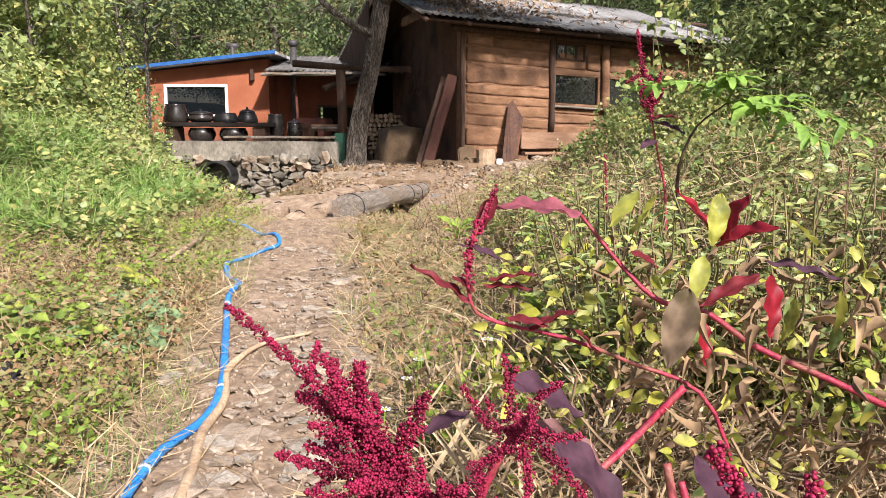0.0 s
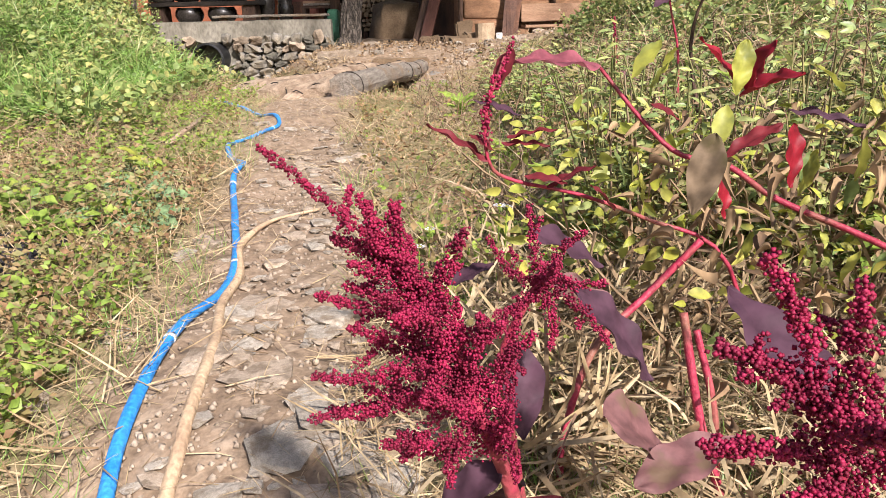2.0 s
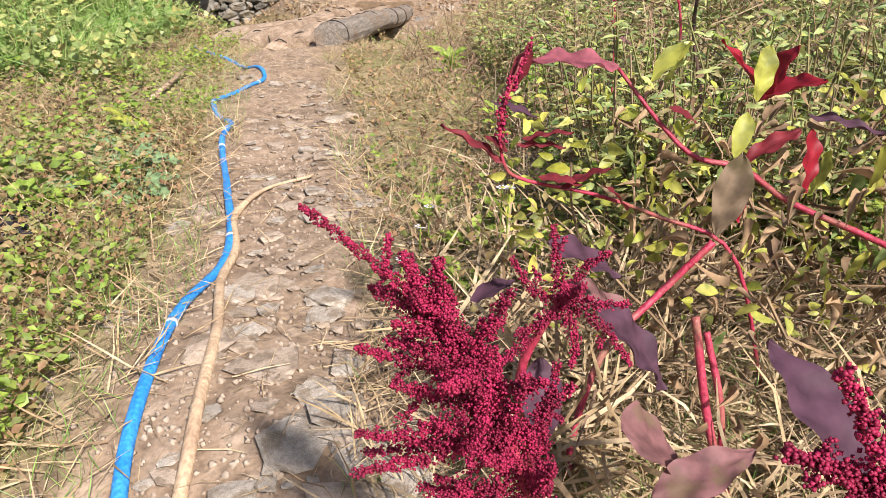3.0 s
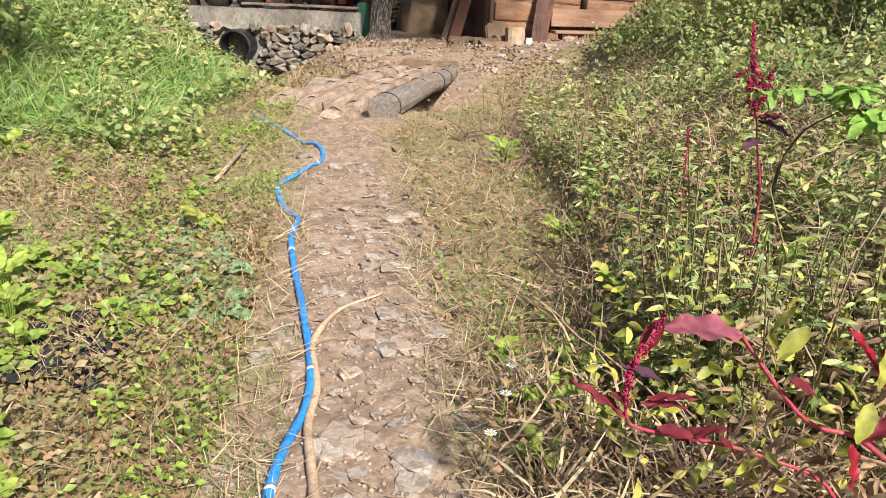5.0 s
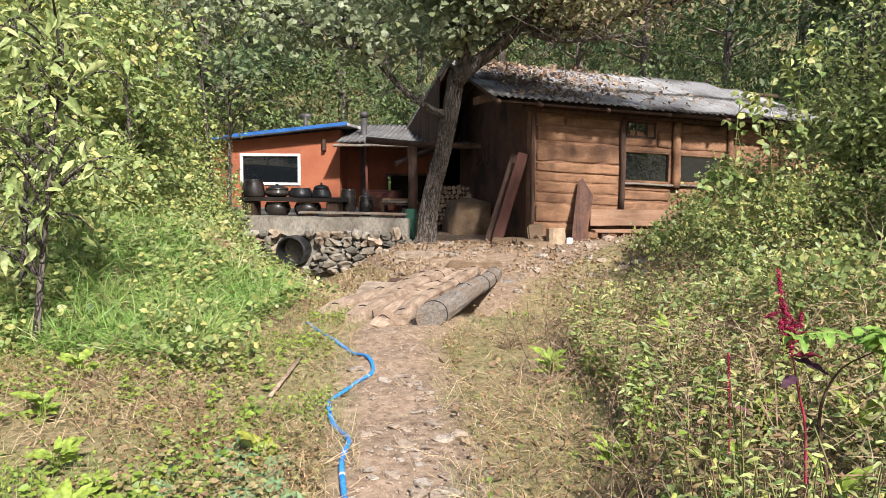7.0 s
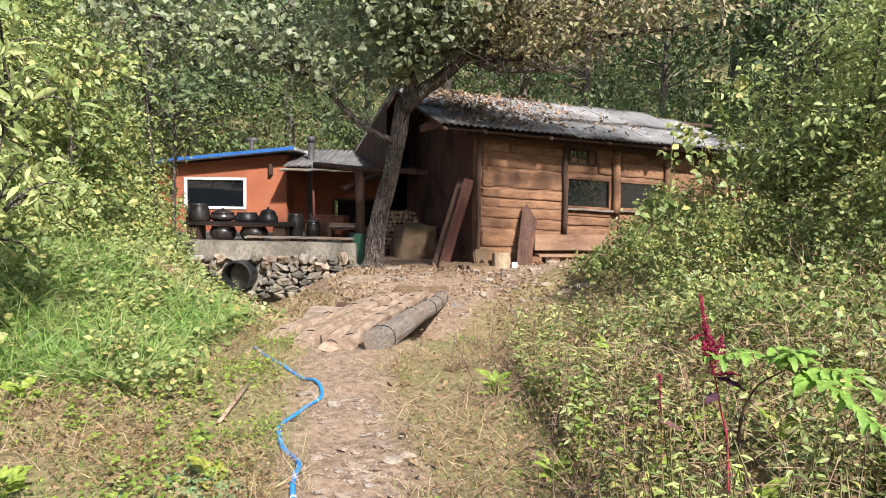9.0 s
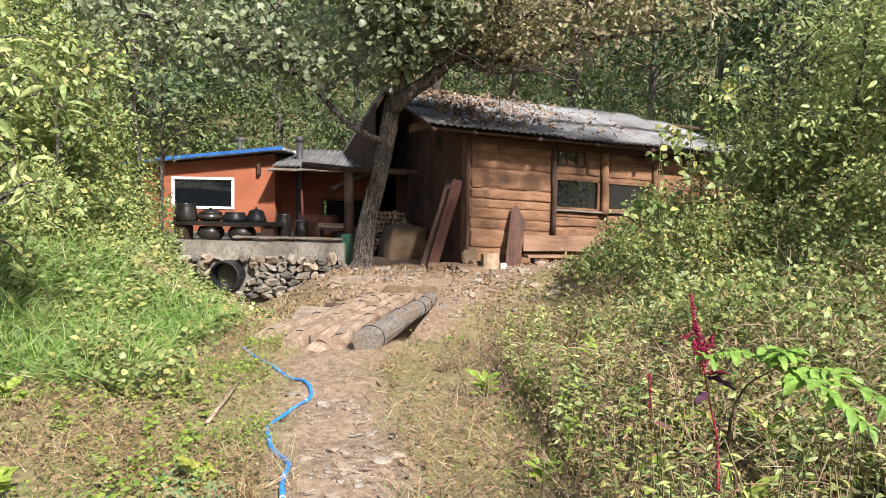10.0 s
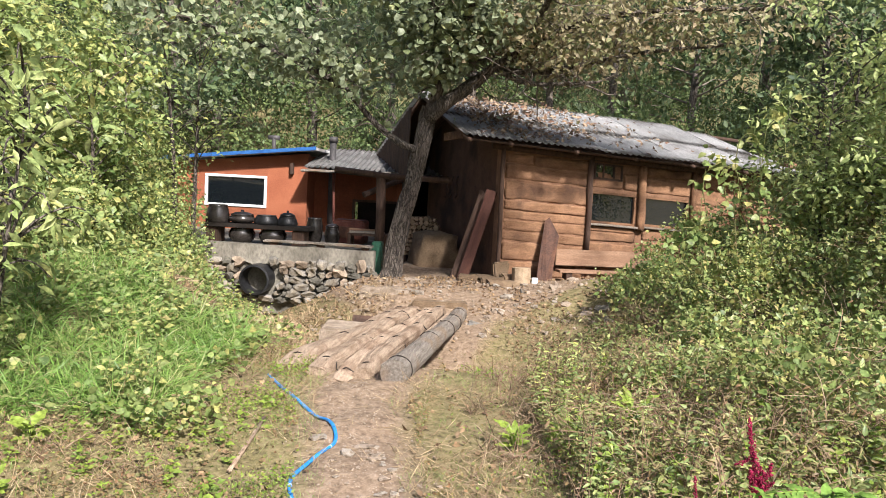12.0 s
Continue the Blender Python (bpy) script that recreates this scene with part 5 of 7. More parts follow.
        bulk(name, w, d, rng.uniform(lo, hi, cnt), LEAF_BROAD if name == "crown" else LEAF4, mat, t, jitter=0.8)


yard_tree()


def clumps(centres, spread, per, lift=0.2):
    """Points round clump centres, with the way each leaf points: outwards."""
    c = np.repeat(centres, per, axis=0)
    off = rng.normal(0, 1, (len(c), 3))
    off /= np.linalg.norm(off, axis=1)[:, None]
    off *= (rng.uniform(0.25, 1, len(c)) ** 0.5)[:, None]
    return c + off * spread, off + np.array([0, 0, lift]) + rng.normal(0, 0.4, off.shape)


def woodland_tree(x, y, h, kind, seed):
    r = random.Random(seed)
    z = gz1(x, y)
    pine = kind == "pine"
    t = thing("pine_tree" if pine else "woodland_tree", "dark green pine on the wooded slope" if pine else "leafy tree on the wooded slope", "tree", group="trees behind the house")
    bm = bmesh.new()
    tube(bm, [(x, y, z - 0.2), (x + r.uniform(-.2, .2), y, z + h * 0.4), (x + r.uniform(-.4, .4), y, z + h * 0.95)], [h * 0.022, h * 0.016, h * 0.005], 8, True, 0.2)
    part("trunk", bm, BARK, t, smooth=True)
    cs = []
    bm = bmesh.new()
    for k in range(26 if pine else 22):
        s = r.uniform(0.22, 1.0)
        a = r.uniform(0, 6.283)
        reach = h * (0.26 if pine else 0.3) * (1.15 - s) ** (0.6 if pine else 0.35) * r.uniform(0.6, 1.1)
        tip = (x + reach * math.cos(a), y + reach * math.sin(a), z + h * s + (r.uniform(-0.1, 0.25) if pine else r.uniform(0, 0.9)))
        tube(bm, [(x, y, z + h * s * 0.92), ((x + tip[0]) / 2, (y + tip[1]) / 2, z + h * s), tip], [h * 0.005, h * 0.003, h * 0.001], 4, False)
        for q in (0.5, 0.8, 1.0):
            cs.append((x + (tip[0] - x) * q, y + (tip[1] - y) * q, z + h * s * 0.92 + (tip[2] - z - h * s * 0.92) * q))
    tagged(part("branching", bm, TWIG, t), kind="stuff")
    cs = np.array(cs)
    w, d = clumps(cs, np.array([0.55, 0.55, 0.3 if pine else 0.5]) * h / 8, 34 if pine else 40)
    n = len(w)
    bulk("crown", w, d, rng.uniform(0.22, 0.42, n) if pine else rng.uniform(0.13, 0.28, n), NEEDLES if pine else LEAF2, G_PINE if pine else G_DARK, t, jitter=0.8)


WOODS = [(-13, 24, 9, "pine"), (-9.5, 25, 10, "pine"), (-6.5, 27, 10, "leaf"), (-3.5, 25, 9, "pine"), (-1, 29, 11, "pine"), (2, 27, 9, "leaf"), (4.5, 29, 10, "pine"),
         (7, 26, 9, "leaf"), (10, 28, 10, "pine"), (13, 25, 10, "leaf"), (16, 29, 11, "pine"), (-17, 27, 10, "leaf"), (-11, 31, 12, "pine"), (-6, 33, 12, "pine"), (0.5, 35, 12, "pine"),
         (6, 35, 12, "leaf"), (12, 34, 12, "pine"), (19, 24, 9, "leaf"), (-9, 20.5, 7, "leaf"), (-11.5, 18, 7, "pine"), (11.5, 19, 6.5, "leaf"), (14, 17, 7, "leaf"), (9.5, 22, 7, "leaf")]
# unseen trees added behind the camera for the window panes to mirror
WOODS += [(-8, -16, 8, "leaf"), (-1, -19, 9, "pine"), (6, -17, 8, "leaf"), (13, -14, 8, "leaf"), (-14, -12, 8, "leaf")]
for i, (x, y, h, k) in enumerate(WOODS):
    woodland_tree(x, y, h, k, 100 + i)


def far_woods():
    n = 1500
    cx, cy = rng.uniform(-55, 55, n), rng.uniform(36, 85, n)
    c = np.stack([cx, cy, land(cx, cy) + rng.uniform(1, 7, n)], -1)
    w, d = clumps(c, np.array([1.8, 1.8, 1.4]), 45)
    tagged(bulk("far_woods", w, d, rng.uniform(0.35, 0.8, len(w)), LEAF2, G_DARK, jitter=0.8), "dense dark green woods covering the hill", "woods", kind="stuff")


far_woods()


# ---- shrubs and vines: leaf masses over stems ----
def cover_right(x, y):
    low = 0.08 + 0.26 * np.clip(x - 0.4, 0, 2.2) * step01((y - 1.0) / 1.5)
    tall = 0.7 * step01((x - 2.0) / 1.5) * step01((y - 6) / 2) + 3.0 * step01((x - 3.6 - 0.1 * (y - 8)) / 2.6) * step01((y - 6.3) / 2.2)
    return low + tall


def cover_left(x, y):
    left = -x
    return 0.1 + 0.5 * step01((left - 2.6) / 2) * step01((y - 5) / 3) + 2.9 * step01((left - 3.9 - 0.12 * (y - 8)) / 2.2) * step01((y - 6.0) / 3.5)


def mass(name, label, n, xlo, xhi, ylo, yhi, cover, keep, sizes, shape, mat, clump=0.12, per=9, shell=0.55, least=0.25):
    m = int(n / per)
    x, y = rng.uniform(xlo, xhi, m * 4), rng.uniform(ylo, yhi, m * 4)
    h = cover(x, y)
    ok = keep(x, y) & (h > least)
    ok &= rng.uniform(0, 1, len(x)) < np.clip(0.35 + h / 2.5, 0, 1)
    x, y, h = x[ok][:m], y[ok][:m], h[ok][:m]
    lump = 0.72 + 0.3 * np.sin(2.9 * x + 1.1) * np.sin(2.3 * y + x) + 0.22 * np.sin(6.7 * x - 2 * y) * np.sin(5.9 * y)
    s = 1 - rng.uniform(0, 1, len(x)) ** 1.6 * (1 - shell * 0.25)
    c = np.stack([x, y, land(x, y) + h * lump * s], -1)
    w, d = clumps(c, clump * (1 + 0.5 * np.repeat(np.clip(h, 0, 3), per)[:, None] / 3), per, 0.0)
    d[:, 2] -= 0.15
    return tagged(bulk(name, w, d, rng.uniform(*sizes, len(w)), shape, mat, jitter=0.7), label, "undergrowth", kind="stuff")


def right_side(x, y):
    return (x > np.interp(y, [0, 2, 3, 4, 6, 8, 10, 12], [1.0, 0.95, 0.95, 0.9, 0.65, 0.7, 1.2, 1.8])) & ((y < 12.0) | (x > 4.2)) & ~((x > 0.3) & (y > 13.3 + 0.4 * (x - 0.4)) & (y < 20))


def left_side(x, y):
    return (x < np.interp(y, [0, 4, 6, 8, 10, 12, 14], [-0.6, -1.2, -2.0, -2.7, -3.3, -4.2, -5.4])) & ~((x > -8.2) & (y > 13.4))


mass("undergrowth", "tall tangled green shrubs climbing the slope", 46000, 0.6, 8, 4, 13, cover_right, right_side, (0.03, 0.078), LEAF4, G_SHRUB, clump=0.16, least=0.8)
mass("undergrowth", "yellow-green vine leaves over the shrubs", 34000, 0.6, 8, 4.6, 13, cover_right, right_side, (0.03, 0.072), LOBED, G_VINE, least=0.5, shell=3.2)
mass("undergrowth", "muted weeds and dry stalks on the slope", 30000, 0.5, 6, 1.8, 10, cover_right, right_side, (0.03, 0.07), LEAF_LONG, G_MUTED, clump=0.1, least=0.2)
mass("undergrowth", "scattered fresh leaves over the tangle on the slope", 8000, 0.5, 6, 2.4, 10, cover_right, right_side, (0.04, 0.085), LEAF_FINE, G_SHRUB, clump=0.12, least=0.35, per=7)
mass("undergrowth", "shrubs and vines covering the high bank", 60000, -9, -2.2, 5, 14, cover_left, left_side, (0.03, 0.075), LEAF4, G_SHRUB, clump=0.16, least=0.8)
mass("undergrowth", "pale green vine leaves hanging over the bank", 50000, -9, -2, 4, 14, cover_left, left_side, (0.03, 0.075), LOBED, G_VINE, least=0.4)


# ---- grass, straw, weeds on the ground ----
def scatter(name, label, n, area, keep, sizes, shape, mat, lift=1.0, z0=0.0, spread=0.6, patch=None, category="grass", zr=0.0):
    xlo, xhi, ylo, yhi = area
    m = n * 3
    x = rng.uniform(xlo, xhi, m)
    y = ylo + (yhi - ylo) * rng.uniform(0, 1, m) ** 1.5
    ok = keep(x, y)
    if patch:
        v = 0.5 + 0.5 * np.sin(patch[0] * x + 1.7 * np.sin(patch[0] * 0.7 * y + patch[1])) * np.sin(patch[0] * 0.9 * y + patch[1] + 1.1 * np.sin(x * patch[0] * 0.6))
        ok &= rng.uniform(0, 1, m) < np.clip((v - patch[2]) * 3, 0.03, 1)
    x, y = x[ok][:n], y[ok][:n]
    k = len(x)
    w = np.stack([x, y, land(x, y) + z0 + rng.uniform(0, 1, k) * zr], -1)
    d = rng.normal(0, spread, (k, 3))
    d[:, 2] = np.abs(d[:, 2]) * 0.4 + lift
    return tagged(bulk(name, w, d, rng.uniform(*sizes, k), shape, mat, jitter=0.7), label, category, kind="stuff")


def mound(x, y):
    left = np.interp(y, PATH_Y, PATH_X) - x
    return (left > 1.45) & (left < 4.4) & (y > 5.0) & (y < 8.6)


def grass_tufts(name, label, n, area, keep, per, sizes, mat, droop=0.5, fine=1.0):
    """Tufts of long blades that arch outwards and hang downhill."""
    x, y = rng.uniform(area[0], area[1], n), rng.uniform(area[2], area[3], n)
    ok = keep(x, y) & (rng.uniform(0, 1, n) < 0.35 + 0.65 * (np.sin(2.3 * x + 1.1 * y) * np.sin(1.7 * y - 0.6 * x + 2) > -0.25))
    x, y = x[ok], y[ok]
    c = np.repeat(np.stack([x, y, land(x, y)], -1), per, axis=0)
    k = len(c)
    d = rng.normal(0, 0.55, (k, 3))
    d[:, 2] = rng.uniform(0.1, 0.9, k)
    d[:, 0] += 0.2
    d[:, 1] -= 0.3
    size = np.repeat(rng.uniform(*sizes, len(x)), per) * rng.uniform(0.6, 1.15, k)
    arch = (np.array([(-0.014, 0, 0), (0.014, 0, 0), (-0.016, 0.35, 0.06), (0.016, 0.35, 0.06), (-0.012, 0.7, -0.06), (0.012, 0.7, -0.06), (0, 0.95, -0.36)], float), [(0, 1, 3, 2), (2, 3, 5, 4), (4, 5, 6)])
    arch[0][:, 2] *= droop * 2
    arch[0][:, 0] *= fine
    return tagged(bulk(name, c + rng.normal(0, 0.025, c.shape) * (1, 1, 0), d, size, arch, mat, jitter=0.5), label, "grass", kind="stuff")


grass_tufts("long_grass", "thick fresh green grass drooping over the bank", 1300, (-4.2, -1.5, 5.0, 7.8), mound, 30, (0.18, 0.42), G_GRASS, fine=0.75)
scatter("low_weeds", "broad weeds among the long grass on the bank", 3800, (-5.5, -1.4, 4.6, 9.5), lambda x, y: (off_path(x, y) > 0.6), (0.03, 0.08), LOBED, G_VINE, 0.2, 0.05, 0.9, (2.2, 1.0, 0.35), "weeds", 0.25)
grass_tufts("dead_grass", "dry brown grass tangled on the bank", 900, (-6.0, -1.4, 4.0, 10), lambda x, y: (off_path(x, y) > 0.5), 12, (0.12, 0.26), DRYSTEM, fine=0.6)
grass_tufts("dead_grass", "dry brown stalks tangled in the weeds on the slope", 1700, (0.2, 5.0, 1.2, 9.5), lambda x, y: (off_path(x, y) > 0.08), 13, (0.14, 0.36), DRYSTEM, fine=0.5)


def tangle(n, per):
    """Long dead stems arching over the shrubs of the slope."""
    x, y = rng.uniform(0.9, 5.5, n), 1.9 + 8 * rng.uniform(0, 1, n) ** 1.3
    ok = right_side(x, y)
    x, y = x[ok], y[ok]
    c = np.repeat(np.stack([x, y, land(x, y) + cover_right(x, y) * rng.uniform(0.35, 0.85, len(x))], -1), per, axis=0)
    k = len(c)
    d = rng.normal(0, 0.7, (k, 3))
    d[:, 2] = rng.uniform(-0.1, 0.7, k)
    bow = (np.array([(-0.006, 0, 0), (0.006, 0, 0), (-0.006, 0.35, 0.1), (0.006, 0.35, 0.1), (-0.005, 0.7, 0.06), (0.005, 0.7, 0.06), (0, 1, -0.16)], float), [(0, 1, 3, 2), (2, 3, 5, 4), (4, 5, 6)])
    tagged(bulk("dead_stems", c + rng.normal(0, 0.08, c.shape), d, rng.uniform(0.15, 0.45, k), bow, DRYSTEM, jitter=0.6), "thin brown dead stems tangled over the slope", "undergrowth", kind="stuff")
    w = c + rng.normal(0, 0.12, c.shape)
    tagged(bulk("shrivelled_leaves", w, ways(k, -0.3), rng.uniform(0.02, 0.055, k), LEAF_LONG, RUSSET, jitter=0.8), "shrivelled russet leaves caught in the tangle", "leaves", kind="stuff")


tangle(420, 9)


def thicket():
    n = 1500
    x, y = rng.uniform(-24, 24, n), rng.uniform(21.5, 36, n)
    keep = ~((x > 0) & (x < 9) & (y < 23))
    x, y = x[keep], y[keep]
    c = np.stack([x, y, land(x, y) + rng.uniform(0.2, 4.2, len(x))], -1)
    w, d = clumps(c, np.array([0.9, 0.7, 0.4]), 110)
    tagged(bulk("thicket", w, d, rng.uniform(0.07, 0.17, len(w)), LEAF2, G_EDGE, jitter=0.8), "green thicket at the foot of the wooded hill", "shrubs", kind="stuff")


thicket()


def verge(x, y):
    return (off_path(x, y) > -0.12) & (y < 12.4) & (np.abs(x) < 5)


def trodden(x, y):
    return (off_path(x, y) < 0.35) & (y < 13.5)


def right_verge(x, y):
    return (off_path(x, y) > 0.0) & (x > 0) & (y < 12.2) & ~((x > 0.4) & (y < 1.35))


def left_verge(x, y):
    return (off_path(x, y) > 0.05) & (x < 0) & (y < 9) & ~mound(x, y)


scatter("straw", "dry straw and dead grass stems lying on the ground", 52000, (-4, 4.5, 0.3, 12), verge, (0.05, 0.2), BLADE, STRAW, 0.12, 0.01, 0.7, (2.1, 0.4, 0.15), "straw")
scatter("straw", "trodden straw scattered over the path", 3600, (-2, 2, 0.7, 13.5), trodden, (0.04, 0.14), BLADE, STRAW, 0.04, 0.008, 0.7, None, "straw")
scatter("low_weeds", "small fresh green weeds beside the path", 20000, (-3.5, -0.1, 0.8, 9), left_verge, (0.012, 0.034), LEAF4, G_WEED, 0.25, 0.01, 0.9, (2.6, 1.9, 0.5), "weeds", 0.09)
scatter("low_weeds", "matted russet weeds dying back on the flat ground", 26000, (-4.5, -0.1, 0.8, 9), left_verge, (0.012, 0.032), LEAF4, RUSSET, 0.25, 0.01, 0.9, (1.3, 2.6, 0.35), "weeds", 0.07)
scatter("low_weeds", "muted weeds and stalks beside the path", 8000, (-4.5, -0.1, 0.8, 9), left_verge, (0.014, 0.034), LEAF4, G_MUTED, 0.25, 0.01, 0.9, (1.7, 0.3, 0.3), "weeds", 0.12)
scatter("low_weeds", "small fresh green weeds at the path edge", 11000, (0, 3.5, 0.8, 9), right_verge, (0.012, 0.034), LEAF4, G_WEED, 0.3, 0.01, 0.9, (2.9, 0.9, 0.6), "weeds", 0.09)
scatter("low_weeds", "withered russet weeds between dead stalks", 13000, (0, 4, 0.8, 9), right_verge, (0.012, 0.034), LEAF4, RUSSET, 0.3, 0.01, 0.9, (1.9, 2.2, 0.3), "weeds", 0.25)
scatter("short_grass", "thin short grass on the path edges", 24000, (-3.5, 3.5, 0.7, 9), verge, (0.04, 0.11), BLADE, G_GRASS, 0.8, 0.0, 0.5, (3.1, 0.2, 0.3))
scatter("dead_leaves", "withered leaves lying on the yard and banks", 2600, (-4, 4, 2.5, 13.6), lambda x, y: (y < 13.4) & ((y > 9) | (off_path(x, y) > 0)), (0.03, 0.08), LEAF4, BROWNLEAF, 0.1, 0.012, 0.8, None, "leaves")


def slim_tree(x, y, h, seed, mat, lean=0.2, leaf=(0.08, 0.16), shape=LEAF_LONG, n=700, name="sapling", label="slim young tree with hanging leaves on the bank", bare=0.35, spread=0.22):
    r = random.Random(seed)
    z = gz1(x, y)
    t = thing(name, label, "tree")
    tips = []
    bm = bmesh.new()
    p = limb(bm, [(x, y, z - 0.05), (x + lean * 0.3, y, z + h * 0.4), (x + lean, y - 0.1, z + h)], 0.012 * h + 0.006, 0.006, 7, 0.15, 18)
    part("trunk", bm, BARK, t, smooth=True)
    bm = bmesh.new()
    for k in range(26):
        q = p[int(18 * r.uniform(bare, 1.0))]
        a = r.uniform(0, 6.283)
        L = r.uniform(0.3, 0.8) * h * 0.3
        e = q + Vector((L * math.cos(a), L * math.sin(a), L * r.uniform(0.2, 0.9)))
        pts = curve_pts([q, q.lerp(e, 0.5) + Vector((0, 0, 0.08)), e, e + Vector((0.15 * math.cos(a), 0.15 * math.sin(a), -0.12))], 8)
        tube(bm, pts, [0.012 - 0.001 * i for i in range(9)], 5, False)
        tips += pts[3:]
    tagged(part("branching", bm, BARK, t), kind="stuff")
    src = np.array([tuple(v) for v in tips])
    w = src[rng.integers(0, len(src), n)] + rng.normal(0, spread, (n, 3)) * (0.5, 0.5, 0.4)
    bulk("crown", w, ways(n, -0.35), rng.uniform(*leaf, n), shape, mat, t, jitter=0.6)


slim_tree(-3.35, 5.0, 2.3, 51, G_YOUNG, 0.4, (0.11, 0.19), LEAF_LONG, 360)
slim_tree(-3.9, 5.6, 2.4, 52, G_VINE, 0.3, (0.1, 0.18), LEAF_LONG, 360)
slim_tree(-5.0, 12.6, 4.2, 53, G_SHRUB, 0.1, (0.08, 0.14), LEAF4, 520, "young_tree", "slim dark-stemmed tree before the outbuilding", 0.5, 0.35)
slim_tree(-5.2, 12.4, 4.6, 54, G_CROWN, -0.4, (0.08, 0.16), LEAF4, 620, "young_tree", "slim dark-stemmed tree before the outbuilding", 0.5, 0.35)
for k, (x, y, h) in enumerate(((4.95, 8.8, 3.6), (5.5, 8.2, 3.8), (5.9, 9.4, 4.2), (6.6, 8.6, 4.4), (5.1, 6.9, 2.7), (4.5, 9.6, 3.0), (6.3, 7.7, 3.6), (5.2, 10.4, 3.8))):
    slim_tree(x, y, h, 60 + k, G_YOUNG, random.uniform(-0.3, 0.3), (0.07, 0.14), LEAF_MID, 1500, "sapling", "young leafy sapling on the slope", 0.12, 0.34)
for k, (x, y, h) in enumerate(((-4.8, 9.0, 2.6), (-5.6, 8.2, 2.8), (-6.4, 9.6, 3.0), (-5.2, 10.6, 2.9))):
    slim_tree(x, y, h, 80 + k, G_SHRUB if k % 2 else G_VINE, random.uniform(-0.3, 0.3), (0.07, 0.15), LEAF4, 1600, "sapling", "young leafy sapling on the bank", 0.15, 0.3)


def climbing_vine():
    t = thing("climbing_vine", "loose vine climbing free above the shrubs with yellowing leaves", "vine")
    r = random.Random(15)
    tips = []
    for x, y, h in ((2.75, 8.7, 2.35), (2.95, 8.8, 2.2), (3.2, 8.9, 2.5), (2.5, 8.4, 1.7), (3.5, 9.0, 2.7)):
        z = gz1(x, y)
        bm = bmesh.new()
        p = curve_pts([(x + 0.2, y, z + 0.6), (x, y, z + h * 0.6), (x - 0.1 + r.uniform(-.1, .1), y, z + h), (x + 0.15, y, z + h * 1.05), (x + 0.25, y, z + h * 0.85)], 26)
        tube(bm, p, 0.0045, 5, False)
        part("stem", bm, G_MUTED, t)
        tips += p
    src = np.array([tuple(v) for v in tips])
    n = 330
    w = src[rng.integers(0, len(src), n)] + rng.normal(0, 0.06, (n, 3))
    bulk("leaves", w, ways(n, -0.4), rng.uniform(0.06, 0.12, n), LEAF_BROAD, G_VINE, t, jitter=0.6)


climbing_vine()


def weed_stand(name, label, n, area, keep, height, leaf, shape, mat, per=14):
    """Upright weeds: a thin stalk each, leaves standing off it all the way up."""
    x, y = rng.uniform(area[0], area[1], n * 3), area[2] + (area[3] - area[2]) * rng.uniform(0, 1, n * 3) ** 1.3
    ok = keep(x, y) & (np.sin(2.7 * x + 0.6) * np.sin(2.2 * y + 1.3 * x) + rng.normal(0, 0.4, len(x)) > -0.1)
    x, y = x[ok][:n], y[ok][:n]
    h = rng.uniform(*height, len(x))
    lean = rng.normal(0, 0.55 if mat is DRYSTEM else 0.2, (len(x), 2))
    root = np.stack([x, y, land(x, y) - 0.01], -1)
    up = np.stack([lean[:, 0], lean[:, 1], np.ones(len(x))], -1)
    bulk_stalk = (np.array([(-0.008, 0, 0), (0.008, 0, 0), (0.004, 1, 0), (-0.004, 1, 0), (0, 0, 0.012), (0, 1, 0.006)], float), [(0, 1, 2, 3), (1, 4, 5, 2), (4, 0, 3, 5)])
    tagged(bulk("weed_stalks", root, up, h, bulk_stalk, DRYSTEM if mat in (G_MUTED, DRYSTEM) else G_MUTED, jitter=0.3), "thin upright stalks of the weeds", "weeds", kind="stuff")
    s = np.tile(np.linspace(0.2, 1.0, per), len(x))
    at = np.repeat(root, per, 0) + np.repeat(up * h[:, None], per, 0) * s[:, None]
    a = np.tile(np.arange(per) * 2.4, len(x)) + np.repeat(rng.uniform(0, 6.28, len(x)), per)
    d = np.stack([np.cos(a), np.sin(a), rng.normal(0.15, 0.3, len(a))], -1)
    size = rng.uniform(*leaf, len(a)) * (1.15 - 0.5 * s)
    return tagged(bulk(name, at, d, size, shape, mat, jitter=0.35), label, "weeds", kind="stuff")


def right_stand(x, y):
    return (x > np.interp(y, [0, 1.4, 2, 3, 4, 6, 8, 10], [1.1, 0.95, 0.9, 0.95, 0.9, 0.7, 0.8, 1.25])) & (y < 10.5)


weed_stand("standing_weeds", "leafy green weeds standing on the slope", 640, (0.5, 4.5, 1.7, 9.5), right_stand, (0.18, 0.48), (0.05, 0.11), LEAF_LONG, G_SHRUB)
weed_stand("standing_weeds", "fading weeds with narrow leaves on the slope", 850, (0.5, 5.0, 1.7, 9.5), right_stand, (0.2, 0.55), (0.04, 0.09), LEAF_LONG, G_MUTED)
weed_stand("standing_weeds", "fresh weeds in thick stands on the slope", 420, (0.5, 4.0, 1.7, 8), right_stand, (0.15, 0.35), (0.05, 0.1), LEAF4, G_WEED)
weed_stand("standing_weeds", "dead brown weed stalks with shrivelled leaves", 550, (0.4, 5.0, 1.9, 9.5), lambda x, y: (off_path(x, y) > 0.45), (0.2, 0.55), (0.02, 0.05), LEAF_LONG, DRYSTEM, 10)
